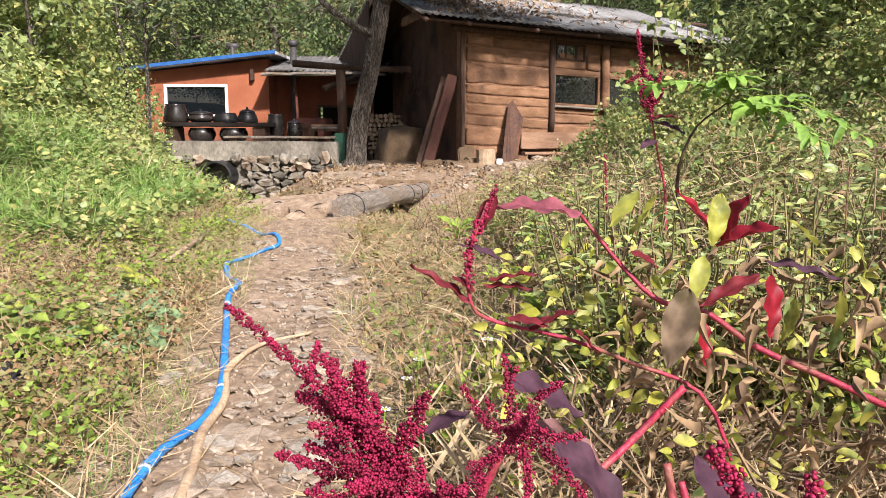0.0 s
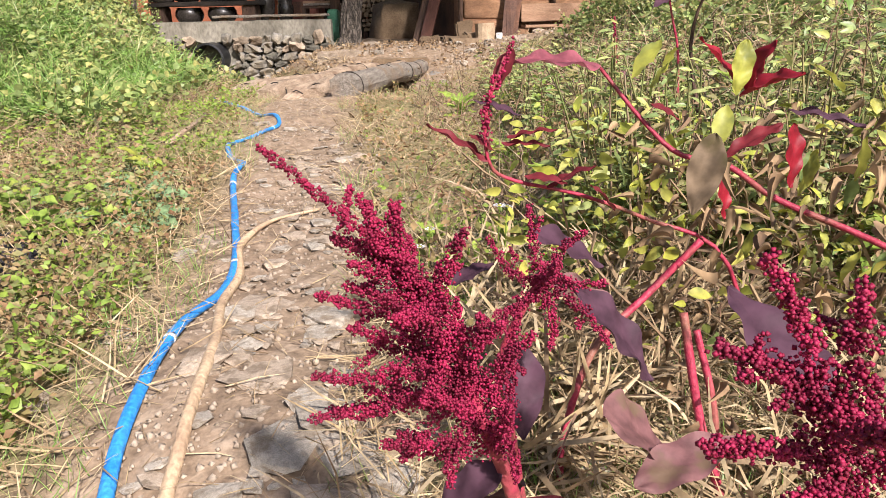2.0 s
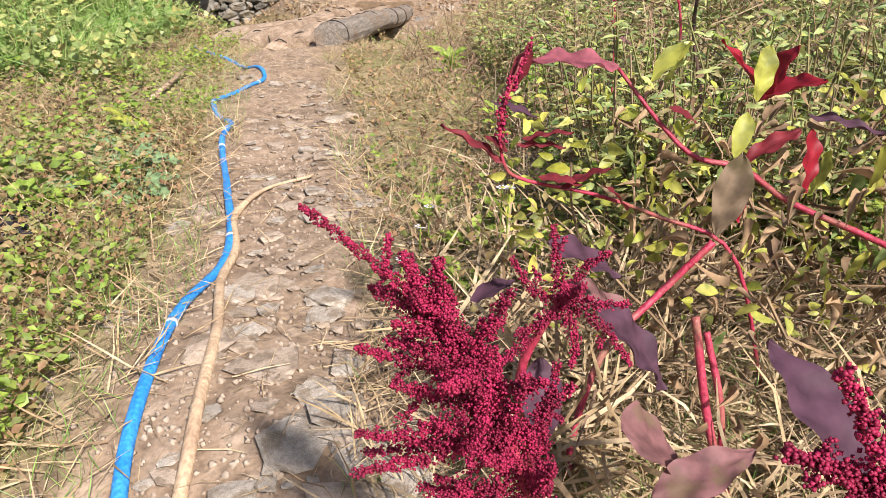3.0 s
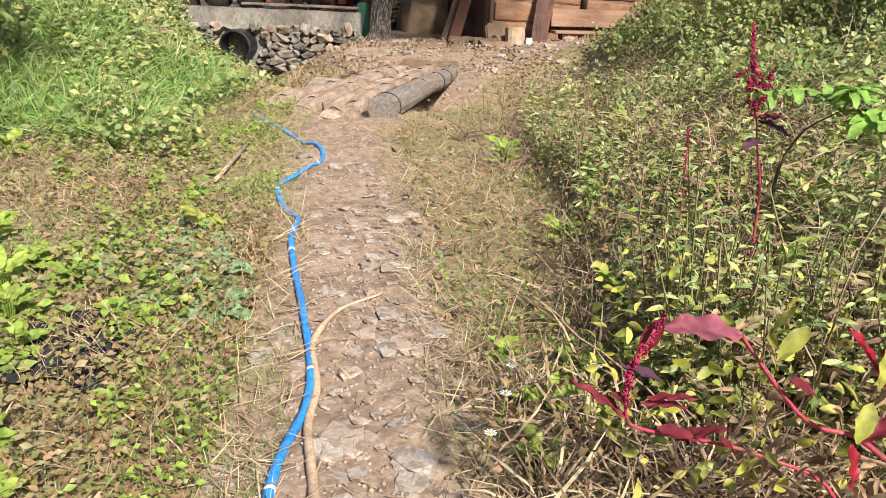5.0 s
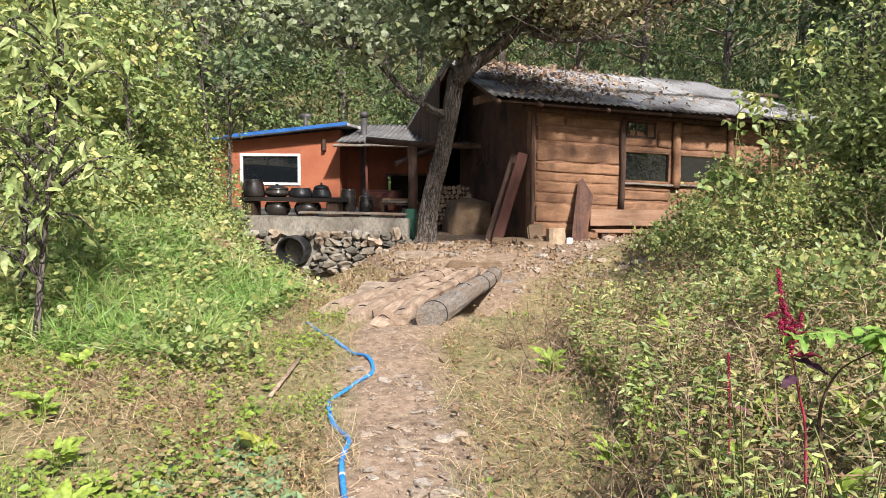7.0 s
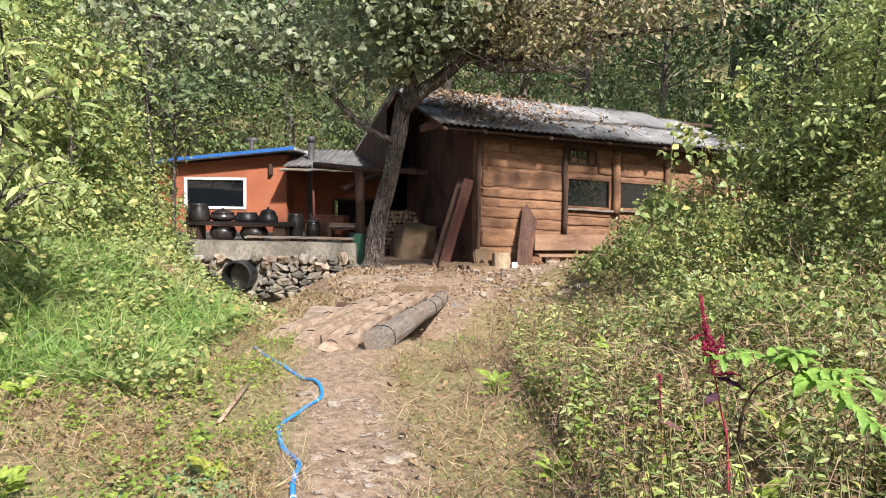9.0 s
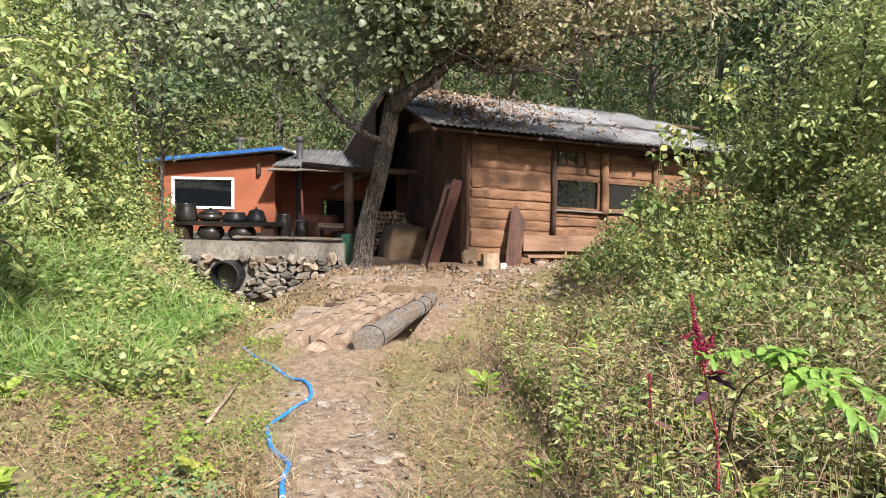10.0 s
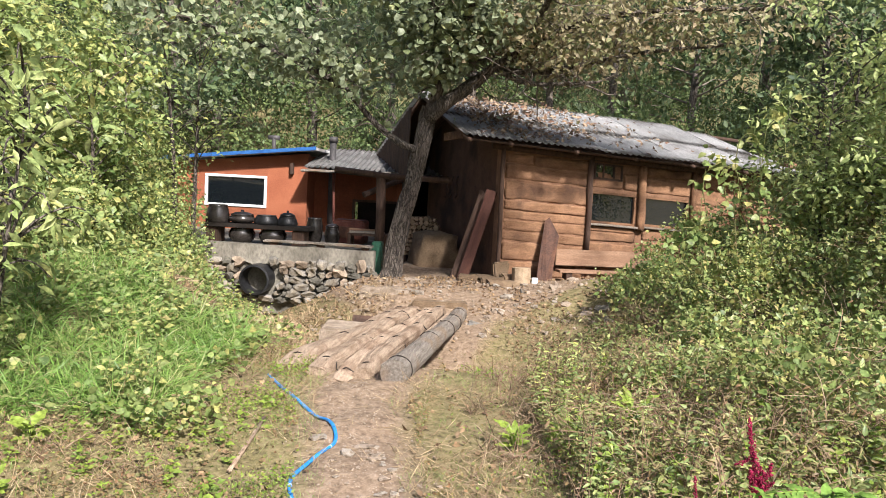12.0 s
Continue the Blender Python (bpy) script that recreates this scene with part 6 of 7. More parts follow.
weed_stand("standing_weeds", "tall leafy weeds round the slender amaranth", 230, (0.98, 2.6, 1.75, 2.75), lambda x, y: x > 0.98, (0.4, 0.68), (0.04, 0.075), LEAF_LONG, G_SHRUB, 16)
weed_stand("standing_weeds", "tall fading weeds round the slender amaranth", 150, (1.0, 2.6, 1.75, 2.75), lambda x, y: x > 1.0, (0.35, 0.62), (0.04, 0.08), LEAF_LONG, G_MUTED, 16)
weed_stand("standing_weeds", "low leafy weeds on the flat ground", 420, (-4.2, -0.6, 1.0, 6.5), lambda x, y: (off_path(x, y) > 0.25), (0.06, 0.2), (0.04, 0.08), LEAF4, G_WEED, 9)
weed_stand("standing_weeds", "fading reddish weeds on the flat ground", 420, (-4.2, -0.6, 1.6, 6.5), lambda x, y: (off_path(x, y) > 0.25), (0.06, 0.22), (0.03, 0.06), LEAF4, G_MUTED, 11)
weed_stand("standing_weeds", "leafy weeds on the high bank", 500, (-6.0, -2.2, 5, 9.5), lambda x, y: (off_path(x, y) > 1.2), (0.2, 0.5), (0.06, 0.12), LEAF4, G_VINE)

scatter("leaf_litter", "brown leaf litter over the yard and ditch", 5200, (-4.2, 3.0, 8.0, 13.7), lambda x, y: (y > 11.3) | (off_path(x, y) > 0.3), (0.03, 0.09), LEAF4, BROWNLEAF, 0.1, 0.012, 0.8, (1.9, 0.6, 0.2), "leaves")
grass_tufts("dead_grass", "brown dead grass hanging into the ditch", 260, (-3.9, -1.3, 8.3, 12.6), lambda x, y: (x < -1.25 - 0.0 * y), 16, (0.15, 0.38), STRAW)
grass_tufts("dead_grass", "matted dead grass under the amaranths", 170, (0.5, 2.0, 0.75, 2.2), lambda x, y: (off_path(x, y) > 0.1), 20, (0.12, 0.34), STRAW)
scatter("straw", "fine broken straw under the amaranths", 3500, (0.3, 2.0, 0.6, 2.2), lambda x, y: (off_path(x, y) > -0.1), (0.05, 0.16), BLADE, STRAW, 0.12, 0.01, 0.7, None, "straw", 0.04)


# ---- stones of the path ----
def path_stones():
    pr = random.Random(31)
    shapes = []
    for k in range(10):
        bm = bmesh.new()
        bmesh.ops.create_icosphere(bm, subdivisions=1, radius=0.5)
        for v in bm.verts:
            v.co += noise.noise_vector(v.co * 1.7 + Vector((k * 3.1, 0, 0))) * 0.28
            v.co.z = max(-0.3, min(0.3, v.co.z)) * 0.55
        me = bpy.data.meshes.new("stone")
        bm.to_mesh(me)
        bm.free()
        me.materials.append(PEBBLE if k % 3 else PALESTONE)
        shapes.append(me)
    bed = thing("path_stones", "loose flat grey and tan stones trodden into the path", "stones", kind="structure")
    made = 0
    while made < 290:
        y = 0.75 + 4.2 * pr.random() ** 1.8
        x = float(np.interp(y, PATH_Y, PATH_X)) + pr.gauss(0.1, 0.2)
        s = pr.choice([0.025, 0.03, 0.035, 0.04, 0.05, 0.06, 0.08, 0.1])
        ob = new("stone", pr.choice(shapes))
        ob.parent = bed
        ob.matrix_world = Matrix.Translation((x, y, gz1(x, y) + 0.006)) @ Matrix.Rotation(pr.uniform(0, 6.28), 4, "Z") @ Matrix.Diagonal((s * pr.uniform(0.8, 1.6), s, s * pr.uniform(0.5, 0.95), 1))
        made += 1
    # a few larger flat ones
    for x, y, s in ((0.06, 1.72, 0.15), (0.2, 1.25, 0.12), (0.3, 1.0, 0.13), (0.36, 1.1, 0.1), (0.42, 0.98, 0.16), (-0.32, 1.2, 0.12), (-0.25, 1.5, 0.1), (0.25, 1.55, 0.1), (-0.1, 2.6, 0.12)):
        ob = new("stone", shapes[int(s * 100) % 10])
        ob.parent = bed
        ob.matrix_world = Matrix.Translation((x, y, gz1(x, y) + 0.004)) @ Matrix.Rotation(pr.uniform(0, 6.28), 4, "Z") @ Matrix.Diagonal((s * 1.3, s, s * 0.35, 1))
    # broken stones on the slope below the cottage and in the ditch
    slope = thing("slope_stones", "broken tan and grey stones lying on the earth slope below the cottage", "stones", kind="structure")
    for k in range(110):
        x, y = pr.uniform(-2.8, 2.3), pr.uniform(10.0, 13.2)
        if abs(x + 0.6) < 0.75 and y < 11.9:
            continue
        s = pr.choice([0.07, 0.09, 0.1, 0.13, 0.16, 0.22])
        ob = new("stone", pr.choice(shapes))
        ob.parent = slope
        ob.matrix_world = Matrix.Translation((x, y, gz1(x, y) + 0.01)) @ Matrix.Rotation(pr.uniform(0, 6.28), 4, "Z") @ Matrix.Rotation(pr.uniform(-0.4, 0.4), 4, "X") @ Matrix.Diagonal((s * pr.uniform(0.8, 1.5), s, s * pr.uniform(0.9, 1.8), 1))
    # gravel, and clods round the bridge and the yard
    n = 7000
    y = 0.6 + 12.6 * rng.uniform(0, 1, n) ** 1.4
    x = np.interp(y, PATH_Y, PATH_X) + rng.normal(0, 0.75, n) * np.interp(y, PATH_Y, PATH_W)
    w = np.stack([x, y, land(x, y)], -1)
    tagged(bulk("gravel", w, ways(n, 0), rng.uniform(0.006, 0.022, n), BEAD, PEBBLE, jitter=0.6), "fine gravel and crumbled stone on the path", "gravel", kind="stuff")
    n = 260
    x, y = rng.uniform(-2.6, 2.2, n), rng.uniform(10.2, 13.2, n)
    w = np.stack([x, y, land(x, y)], -1)
    tagged(bulk("rubble", w, ways(n, 0), rng.uniform(0.03, 0.11, n), BEAD, PEBBLE, jitter=0.6), "broken stones and clods on the bank below the cottage", "rubble", kind="stuff")


path_stones()


# ---- amaranths: spikes packed with tiny crimson beads ----
def bead_spike(store, line, r0, r1, bead, dense=1.0):
    p = np.array([tuple(v) for v in curve_pts(line, 20)])
    seg = np.linalg.norm(np.diff(p, axis=0), axis=1)
    L = seg.sum()
    n = int(dense * L * (r0 + r1) / (bead * bead) * 2.6)
    s = rng.uniform(0, 1, n)
    c = np.stack([np.interp(s, np.linspace(0, 1, len(p)), p[:, i]) for i in range(3)], -1)
    r = r0 + (r1 - r0) * s
    lump = 0.8 + 0.35 * np.sin(s * L / (bead * 5) * 2 * math.pi)
    a = rng.normal(0, 1, (n, 3))
    a /= np.linalg.norm(a, axis=1)[:, None]
    store.append((c + a * (r * lump * rng.uniform(0.55, 1.1, n))[:, None], bead * rng.uniform(0.7, 1.25, n)))


def amaranth(label, stem, spikes, bead, r0, stem_r, leaves=(), side=0):
    t = thing("amaranth", label, "flower")
    bm = bmesh.new()
    p = curve_pts(stem, 16)
    tube(bm, p, [stem_r * (1.2 - 0.7 * i / 16) for i in range(17)], 9, True, 0.1)
    part("stem", bm, CRIMSTEM, t, "ribbed crimson stem", smooth=True)
    for line in spikes:
        store = []
        bead_spike(store, line, r0, r0 * 0.35, bead)
        a, b = Vector(line[0]), Vector(line[-1])
        for k in range(side):
            q = a.lerp(b, random.uniform(0.05, 0.75))
            d = Vector((random.gauss(0, 1), random.gauss(0, 1), random.gauss(0.2, 0.8))).normalized()
            bead_spike(store, [q, q + d * (b - a).length * 0.13, q + d * (b - a).length * 0.22], r0 * 0.55, r0 * 0.25, bead)
        w = np.concatenate([s[0] for s in store])
        z = np.concatenate([s[1] for s in store])
        bulk("flower_spike", w, ways(len(w), 0), z, BEAD, FLOWER, t, jitter=1.0)
    for base, tip, width, mat in leaves:
        big_leaf(base, tip, width, mat, t)
    return t


def big_leaf(base, tip, width, mat, parent, droop=0.12, name="leaf", curl=0.25):
    """One large leaf: a blade with a rib, wavy edges and veins pressed into it."""
    base, tip = Vector(base), Vector(tip)
    y = tip - base
    L = y.length
    y = y.normalized()
    x = y.cross(Vector((0.15, -0.25, 1))).normalized()
    z = x.cross(y)
    bm = bmesh.new()
    n, m = (28, 8) if L > 0.08 and name == "leaf" else (8, 4)
    grid = []
    for i in range(n + 1):
        s = i / n
        w = width * (math.sin(math.pi * min(1, s ** 0.8)) ** 0.85) + 0.0015
        row = []
        for j in range(m + 1):
            c = j / m * 2 - 1
            h = curl * abs(c) * w + 0.035 * L * math.sin(s * 17 + abs(c) * 2.5) * abs(c) - droop * L * s * s + 0.03 * L * noise.noise(Vector((s * 4, c * 2, L * 31))) - 0.012 * L * math.cos(2 * math.pi * (s * 7 - abs(c) * 1.6)) * (1 - abs(c)) ** 0.5 * min(1, s * 6)
            row.append(bm.verts.new(base + y * (L * s) + x * (c * w) + z * h))
        grid.append(row)
    for i in range(n):
        for j in range(m):
            bm.faces.new((grid[i][j], grid[i][j + 1], grid[i + 1][j + 1], grid[i + 1][j]))
    return part(name, bm, mat, parent, smooth=True)


A_stem = [(0.74, 0.56, -0.12), (0.70, 0.53, 0.15), (0.665, 0.51, 0.31), (0.64, 0.5, 0.38), (0.615, 0.5, 0.47)]
A_spikes = [[(0.635, 0.5, 0.41), (0.6, 0.5, 0.505), (0.545, 0.5, 0.565), (0.455, 0.495, 0.649)],
            [(0.625, 0.5, 0.43), (0.56, 0.47, 0.42), (0.49, 0.45, 0.42)], [(0.63, 0.5, 0.4), (0.56, 0.52, 0.395), (0.49, 0.52, 0.385)],
            [(0.61, 0.5, 0.46), (0.55, 0.46, 0.455), (0.495, 0.45, 0.46)], [(0.6, 0.5, 0.48), (0.54, 0.5, 0.5), (0.49, 0.5, 0.515)],
            [(0.59, 0.5, 0.5), (0.54, 0.53, 0.545), (0.5, 0.54, 0.555)], [(0.58, 0.5, 0.53), (0.565, 0.5, 0.57), (0.565, 0.5, 0.6)],
            [(0.56, 0.5, 0.55), (0.545, 0.5, 0.58), (0.535, 0.5, 0.605)], [(0.6, 0.5, 0.5), (0.61, 0.49, 0.545), (0.625, 0.48, 0.58)],
            [(0.6, 0.5, 0.5), (0.585, 0.44, 0.52), (0.57, 0.42, 0.525)], [(0.61, 0.5, 0.47), (0.64, 0.48, 0.485), (0.655, 0.47, 0.5)],
            [(0.62, 0.5, 0.44), (0.645, 0.5, 0.42), (0.66, 0.5, 0.38)], [(0.63, 0.5, 0.42), (0.66, 0.5, 0.45), (0.685, 0.5, 0.475)],
            [(0.62, 0.5, 0.43), (0.585, 0.47, 0.39), (0.565, 0.47, 0.365)], [(0.63, 0.5, 0.4), (0.61, 0.47, 0.37), (0.61, 0.46, 0.345)],
            [(0.605, 0.5, 0.47), (0.6, 0.45, 0.46), (0.59, 0.42, 0.45)], [(0.64, 0.5, 0.39), (0.665, 0.48, 0.37), (0.67, 0.47, 0.34)]]
axis_a, axis_b = Vector((0.655, 0.5, 0.35)), Vector((0.55, 0.5, 0.56))
lie = (axis_b - axis_a).normalized()
side_a = lie.orthogonal().normalized()
for k in range(30):
    s = k / 29
    turn = Matrix.Rotation(k * 2.4, 3, lie) @ side_a
    way = (turn * 0.9 + lie * (0.25 + 0.55 * s) + Vector((-0.28, 0, 0.05))).normalized()
    root = axis_a.lerp(axis_b, s)
    long = (0.1 - 0.055 * s) * random.uniform(0.8, 1.2)
    A_spikes.append([root, root + way * long * 0.5, root + (way + lie * 0.15).normalized() * long])
amaranth("crimson amaranth flower head with many beaded spikes on a red stem", A_stem, A_spikes, 0.0034, 0.0135, 0.009,
         [((0.66, 0.51, 0.33), (0.585, 0.5, 0.28), 0.022, PURPLE), ((0.68, 0.52, 0.28), (0.76, 0.5, 0.22), 0.03, MAROON), ((0.67, 0.52, 0.3), (0.63, 0.6, 0.2), 0.03, PURPLE)], 1)
B_stem = [(0.72, 0.86, -0.1), (0.69, 0.84, 0.12), (0.67, 0.82, 0.28), (0.7, 0.8, 0.38), (0.725, 0.8, 0.42)]
B_spikes = [[(0.72, 0.8, 0.4), (0.71, 0.8, 0.46), (0.703, 0.8, 0.515)], [(0.72, 0.8, 0.41), (0.745, 0.8, 0.455), (0.775, 0.79, 0.483)], [(0.72, 0.8, 0.41), (0.76, 0.78, 0.415), (0.8, 0.77, 0.42)],
            [(0.73, 0.8, 0.4), (0.775, 0.78, 0.38), (0.81, 0.77, 0.33)], [(0.72, 0.8, 0.41), (0.68, 0.79, 0.43), (0.65, 0.78, 0.48)], [(0.715, 0.8, 0.4), (0.69, 0.78, 0.385), (0.655, 0.77, 0.375)],
            [(0.72, 0.8, 0.4), (0.735, 0.77, 0.37), (0.73, 0.76, 0.335)], [(0.72, 0.8, 0.41), (0.73, 0.76, 0.44), (0.735, 0.74, 0.46)], [(0.7, 0.8, 0.39), (0.66, 0.78, 0.35), (0.635, 0.77, 0.33)]]
amaranth("crimson star-shaped amaranth head among dark purple leaves", B_stem, B_spikes, 0.0038, 0.0135, 0.008,
         [((0.77, 0.85, 0.38), (0.905, 0.85, 0.25), 0.045, PURPLE), ((0.70, 0.84, 0.3), (0.7, 0.76, 0.2), 0.028, PURPLE), ((0.71, 0.9, 0.45), (0.83, 0.92, 0.4), 0.03, PURPLE), ((0.6, 0.82, 0.40), (0.655, 0.82, 0.435), 0.014, PURPLE), ((0.74, 0.95, 0.36), (0.9, 0.98, 0.27), 0.04, PINKLEAF)], 2)
C_stem = [(0.95, 0.42, -0.13), (0.93, 0.38, 0.15), (0.89, 0.33, 0.36), (0.86, 0.31, 0.5)]
C_spikes = [[(0.86, 0.31, 0.48), (0.83, 0.3, 0.56), (0.8, 0.3, 0.615)], [(0.86, 0.31, 0.5), (0.82, 0.3, 0.54), (0.775, 0.3, 0.56)], [(0.87, 0.31, 0.47), (0.82, 0.29, 0.495), (0.765, 0.28, 0.505)], [(0.86, 0.31, 0.5), (0.86, 0.3, 0.56), (0.855, 0.3, 0.6)],
            [(0.87, 0.31, 0.5), (0.9, 0.3, 0.55), (0.92, 0.3, 0.59)], [(0.87, 0.31, 0.46), (0.84, 0.28, 0.47), (0.81, 0.26, 0.475)], [(0.86, 0.3, 0.5), (0.845, 0.25, 0.53), (0.84, 0.22, 0.55)], [(0.88, 0.31, 0.46), (0.92, 0.29, 0.49), (0.95, 0.28, 0.52)], [(0.88, 0.31, 0.45), (0.87, 0.27, 0.43), (0.86, 0.24, 0.41)]]
amaranth("full crimson amaranth plume close to the path", C_stem, C_spikes, 0.004, 0.016, 0.009, [((0.9, 0.4, 0.45), (0.86, 0.5, 0.53), 0.03, PURPLE)], 4)
amaranth("slender dark crimson amaranth spike standing tall in the weeds", [(1.33, 2.34, 0.05), (1.31, 2.35, 0.35), (1.296, 2.35, 0.595), (1.266, 2.35, 0.724), (1.231, 2.35, 0.888)],
         [[(1.237, 2.35, 0.841), (1.208, 2.35, 0.975), (1.181, 2.35, 1.122)], [(1.225, 2.35, 0.888), (1.243, 2.333, 0.934), (1.255, 2.321, 0.981)], [(1.225, 2.35, 0.876), (1.202, 2.333, 0.917), (1.19, 2.321, 0.958)]], 0.0065, 0.021, 0.005,
         [((1.243, 2.339, 0.829), (1.336, 2.292, 0.806), 0.023, PURPLE), ((1.255, 2.339, 0.771), (1.196, 2.292, 0.753), 0.018, PURPLE), ((1.237, 2.327, 0.841), (1.325, 2.321, 0.853), 0.018, MAROON)], 6)
amaranth("small withered crimson amaranth low in the weeds", [(1.22, 2.9, 0.05), (1.21, 2.9, 0.4), (1.2, 2.9, 0.6)], [[(1.2, 2.9, 0.54), (1.195, 2.9, 0.64), (1.19, 2.9, 0.71)]], 0.007, 0.013, 0.0035, [((1.2, 2.9, 0.5), (1.29, 2.86, 0.48), 0.02, PINKLEAF)], 0)


# ---- bowed red-stemmed amaranth and its tangle ----
def bowed_plant():
    t = thing("bowed_amaranth", "bowed amaranth with crimson stems and maroon leaves gone ragged", "plant")
    lines = [([(1.55, 1.15, 0.0), (1.5, 1.13, 0.25), (1.32, 1.1, 0.36), (1.14, 1.1, 0.44), (1.05, 1.1, 0.5), (0.97, 1.1, 0.52), (0.91, 1.12, 0.575), (0.845, 1.15, 0.655)], 0.007, 0.003),
             ([(1.2, 1.2, 0.0), (1.1, 1.2, 0.3), (0.95, 1.2, 0.38), (0.82, 1.15, 0.44), (0.7, 1.12, 0.475), (0.66, 1.1, 0.51), (0.655, 1.1, 0.59), (0.685, 1.1, 0.68)], 0.0042, 0.0025),
             ([(1.02, 1.1, 0.37), (0.93, 1.08, 0.28), (0.83, 1.02, 0.2), (0.78, 0.98, 0.05), (0.78, 0.97, -0.05)], 0.0065, 0.006),
             ([(0.97, 1.0, 0.28), (1.0, 0.95, 0.1), (1.06, 0.9, -0.1)], 0.007, 0.008),
             ([(1.0, 1.02, 0.24), (1.03, 0.98, 0.1), (1.04, 0.95, -0.1)], 0.006, 0.007)]
    for pts, a, b in lines:
        bm = bmesh.new()
        limb(bm, pts, a, b, 8, 0.1, 30)
        part("stem", bm, CRIMSTEM, t, "crimson stem", smooth=True)
    for base, tip, w, mat in [((0.845, 1.15, 0.655), (0.7, 1.12, 0.69), 0.03, WINE), ((0.7, 1.12, 0.69), (0.665, 1.1, 0.63), 0.014, MAROON), ((0.66, 1.1, 0.51), (0.565, 1.1, 0.585), 0.011, MAROON),
                              ((0.665, 1.1, 0.53), (0.63, 1.1, 0.56), 0.012, MAROON), ((0.68, 1.1, 0.54), (0.76, 1.1, 0.545), 0.008, MAROON), ((0.69, 1.1, 0.55), (0.765, 1.08, 0.575), 0.008, MAROON), ((0.71, 1.1, 0.585), (0.64, 1.1, 0.62), 0.01, PURPLE),
                              ((0.76, 1.12, 0.46), (0.83, 1.1, 0.51), 0.012, MAROON), ((0.72, 1.12, 0.48), (0.79, 1.1, 0.48), 0.014, MAROON), ((0.88, 1.15, 0.41), (0.84, 1.12, 0.47), 0.016, MAROON),
                              ((1.06, 1.1, 0.61), (1.13, 1.05, 0.66), 0.045, SCARLET), ((1.07, 1.1, 0.62), (1.09, 1.08, 0.7), 0.03, SCARLET), ((1.06, 1.1, 0.62), (1.0, 1.1, 0.71), 0.02, SCARLET), ((1.2, 1.06, 0.62), (1.15, 1.04, 0.67), 0.018, YELLOW), ((1.05, 1.07, 0.7), (1.04, 1.05, 0.62), 0.016, YELLOW), ((0.93, 1.1, 0.7), (0.88, 1.08, 0.65), 0.014, YELLOW), ((1.13, 1.08, 0.59), (1.24, 1.05, 0.58), 0.014, PURPLE),
                              ((1.14, 1.08, 0.57), (1.15, 1.06, 0.47), 0.018, SCARLET), ((0.92, 1.1, 0.6), (0.97, 1.1, 0.58), 0.015, MAROON), ((1.12, 1.07, 0.57), (1.02, 1.05, 0.53), 0.016, MAROON), ((1.03, 1.08, 0.5), (1.05, 1.06, 0.42), 0.015, SCARLET),
                              ((0.935, 0.82, 0.6), (0.91, 0.8, 0.5), 0.021, OLDLEAF), ((0.8, 0.75, 0.24), (0.9, 0.78, 0.18), 0.055, PINKLEAF), ((0.83, 0.68, 0.18), (0.98, 0.74, 0.23), 0.03, PINKLEAF), ((0.85, 0.7, 0.1), (0.76, 0.68, 0.12), 0.035, MAROON), ((0.92, 0.68, 0.1), (0.82, 0.66, 0.06), 0.04, PINKLEAF)]:
        big_leaf(base, tip, w, mat, t)
    store = []
    bead_spike(store, [(0.655, 1.1, 0.55), (0.655, 1.1, 0.6), (0.67, 1.1, 0.65)], 0.012, 0.006, 0.006)
    bead_spike(store, [(0.67, 1.1, 0.63), (0.685, 1.1, 0.67), (0.7, 1.1, 0.71)], 0.008, 0.004, 0.006)
    for w, z in store:
        bulk("flower_spike", w, ways(len(w), 0), z, BEAD, FLOWER, t, jitter=1.0)
    v = thing("bean_vine", "yellowing climbing vine with spotted leaves over dry stalks", "vine")
    vr = random.Random(77)
    for k in range(34):
        x, y, z = vr.uniform(0.85, 1.6), vr.uniform(1.0, 1.5), vr.uniform(0.2, 0.68)
        a = vr.uniform(0, 6.28)
        L = vr.uniform(0.03, 0.058)
        big_leaf((x, y, z), (x + L * math.cos(a), y + L * 0.5 * math.sin(a), z - vr.uniform(0.02, 0.09)), L * vr.uniform(0.2, 0.3), vr.choice([YELLOW, YELLOW, G_MUTED, G_VINE]), v)
    for k in range(40):
        x, y = vr.uniform(0.85, 1.8), vr.uniform(0.85, 1.7)
        bm = bmesh.new()
        pts = [Vector((x, y, gz1(x, y)))]
        d = Vector((vr.gauss(-0.2, 0.4), vr.gauss(0, 0.3), 1)).normalized()
        for i in range(7):
            d = (d + Vector((vr.gauss(0, 0.28), vr.gauss(0, 0.28), vr.gauss(-0.12, 0.2)))).normalized()
            pts.append(pts[-1] + d * vr.uniform(0.05, 0.11))
        tube(bm, pts, 0.0028, 5, False)
        part("dry_stalk", bm, STRAW, v)
    n = 700
    w = np.stack([rng.uniform(0.95, 1.9, n), rng.uniform(0.9, 1.7, n), rng.uniform(0.0, 0.55, n)], -1)
    tagged(bulk("withered_leaves", w, ways(n, -0.5), rng.uniform(0.018, 0.05, n), (LEAF_FINE[0] * (0.7, 1, 4.5), LEAF_FINE[1]), BROWNLEAF, jitter=0.9), "curled brown leaves hanging from dead stalks", "leaves", kind="stuff")
    n = 900
    w = np.stack([rng.uniform(0.7, 1.9, n), rng.uniform(1.15, 2.1, n), rng.uniform(0.02, 0.5, n)], -1)
    tagged(bulk("low_weeds", w, ways(n, -0.1), rng.uniform(0.02, 0.055, n), LEAF_FINE, YELLOW, jitter=0.8), "yellow-green leaves tangled behind the amaranths", "weeds", kind="stuff")


bowed_plant()


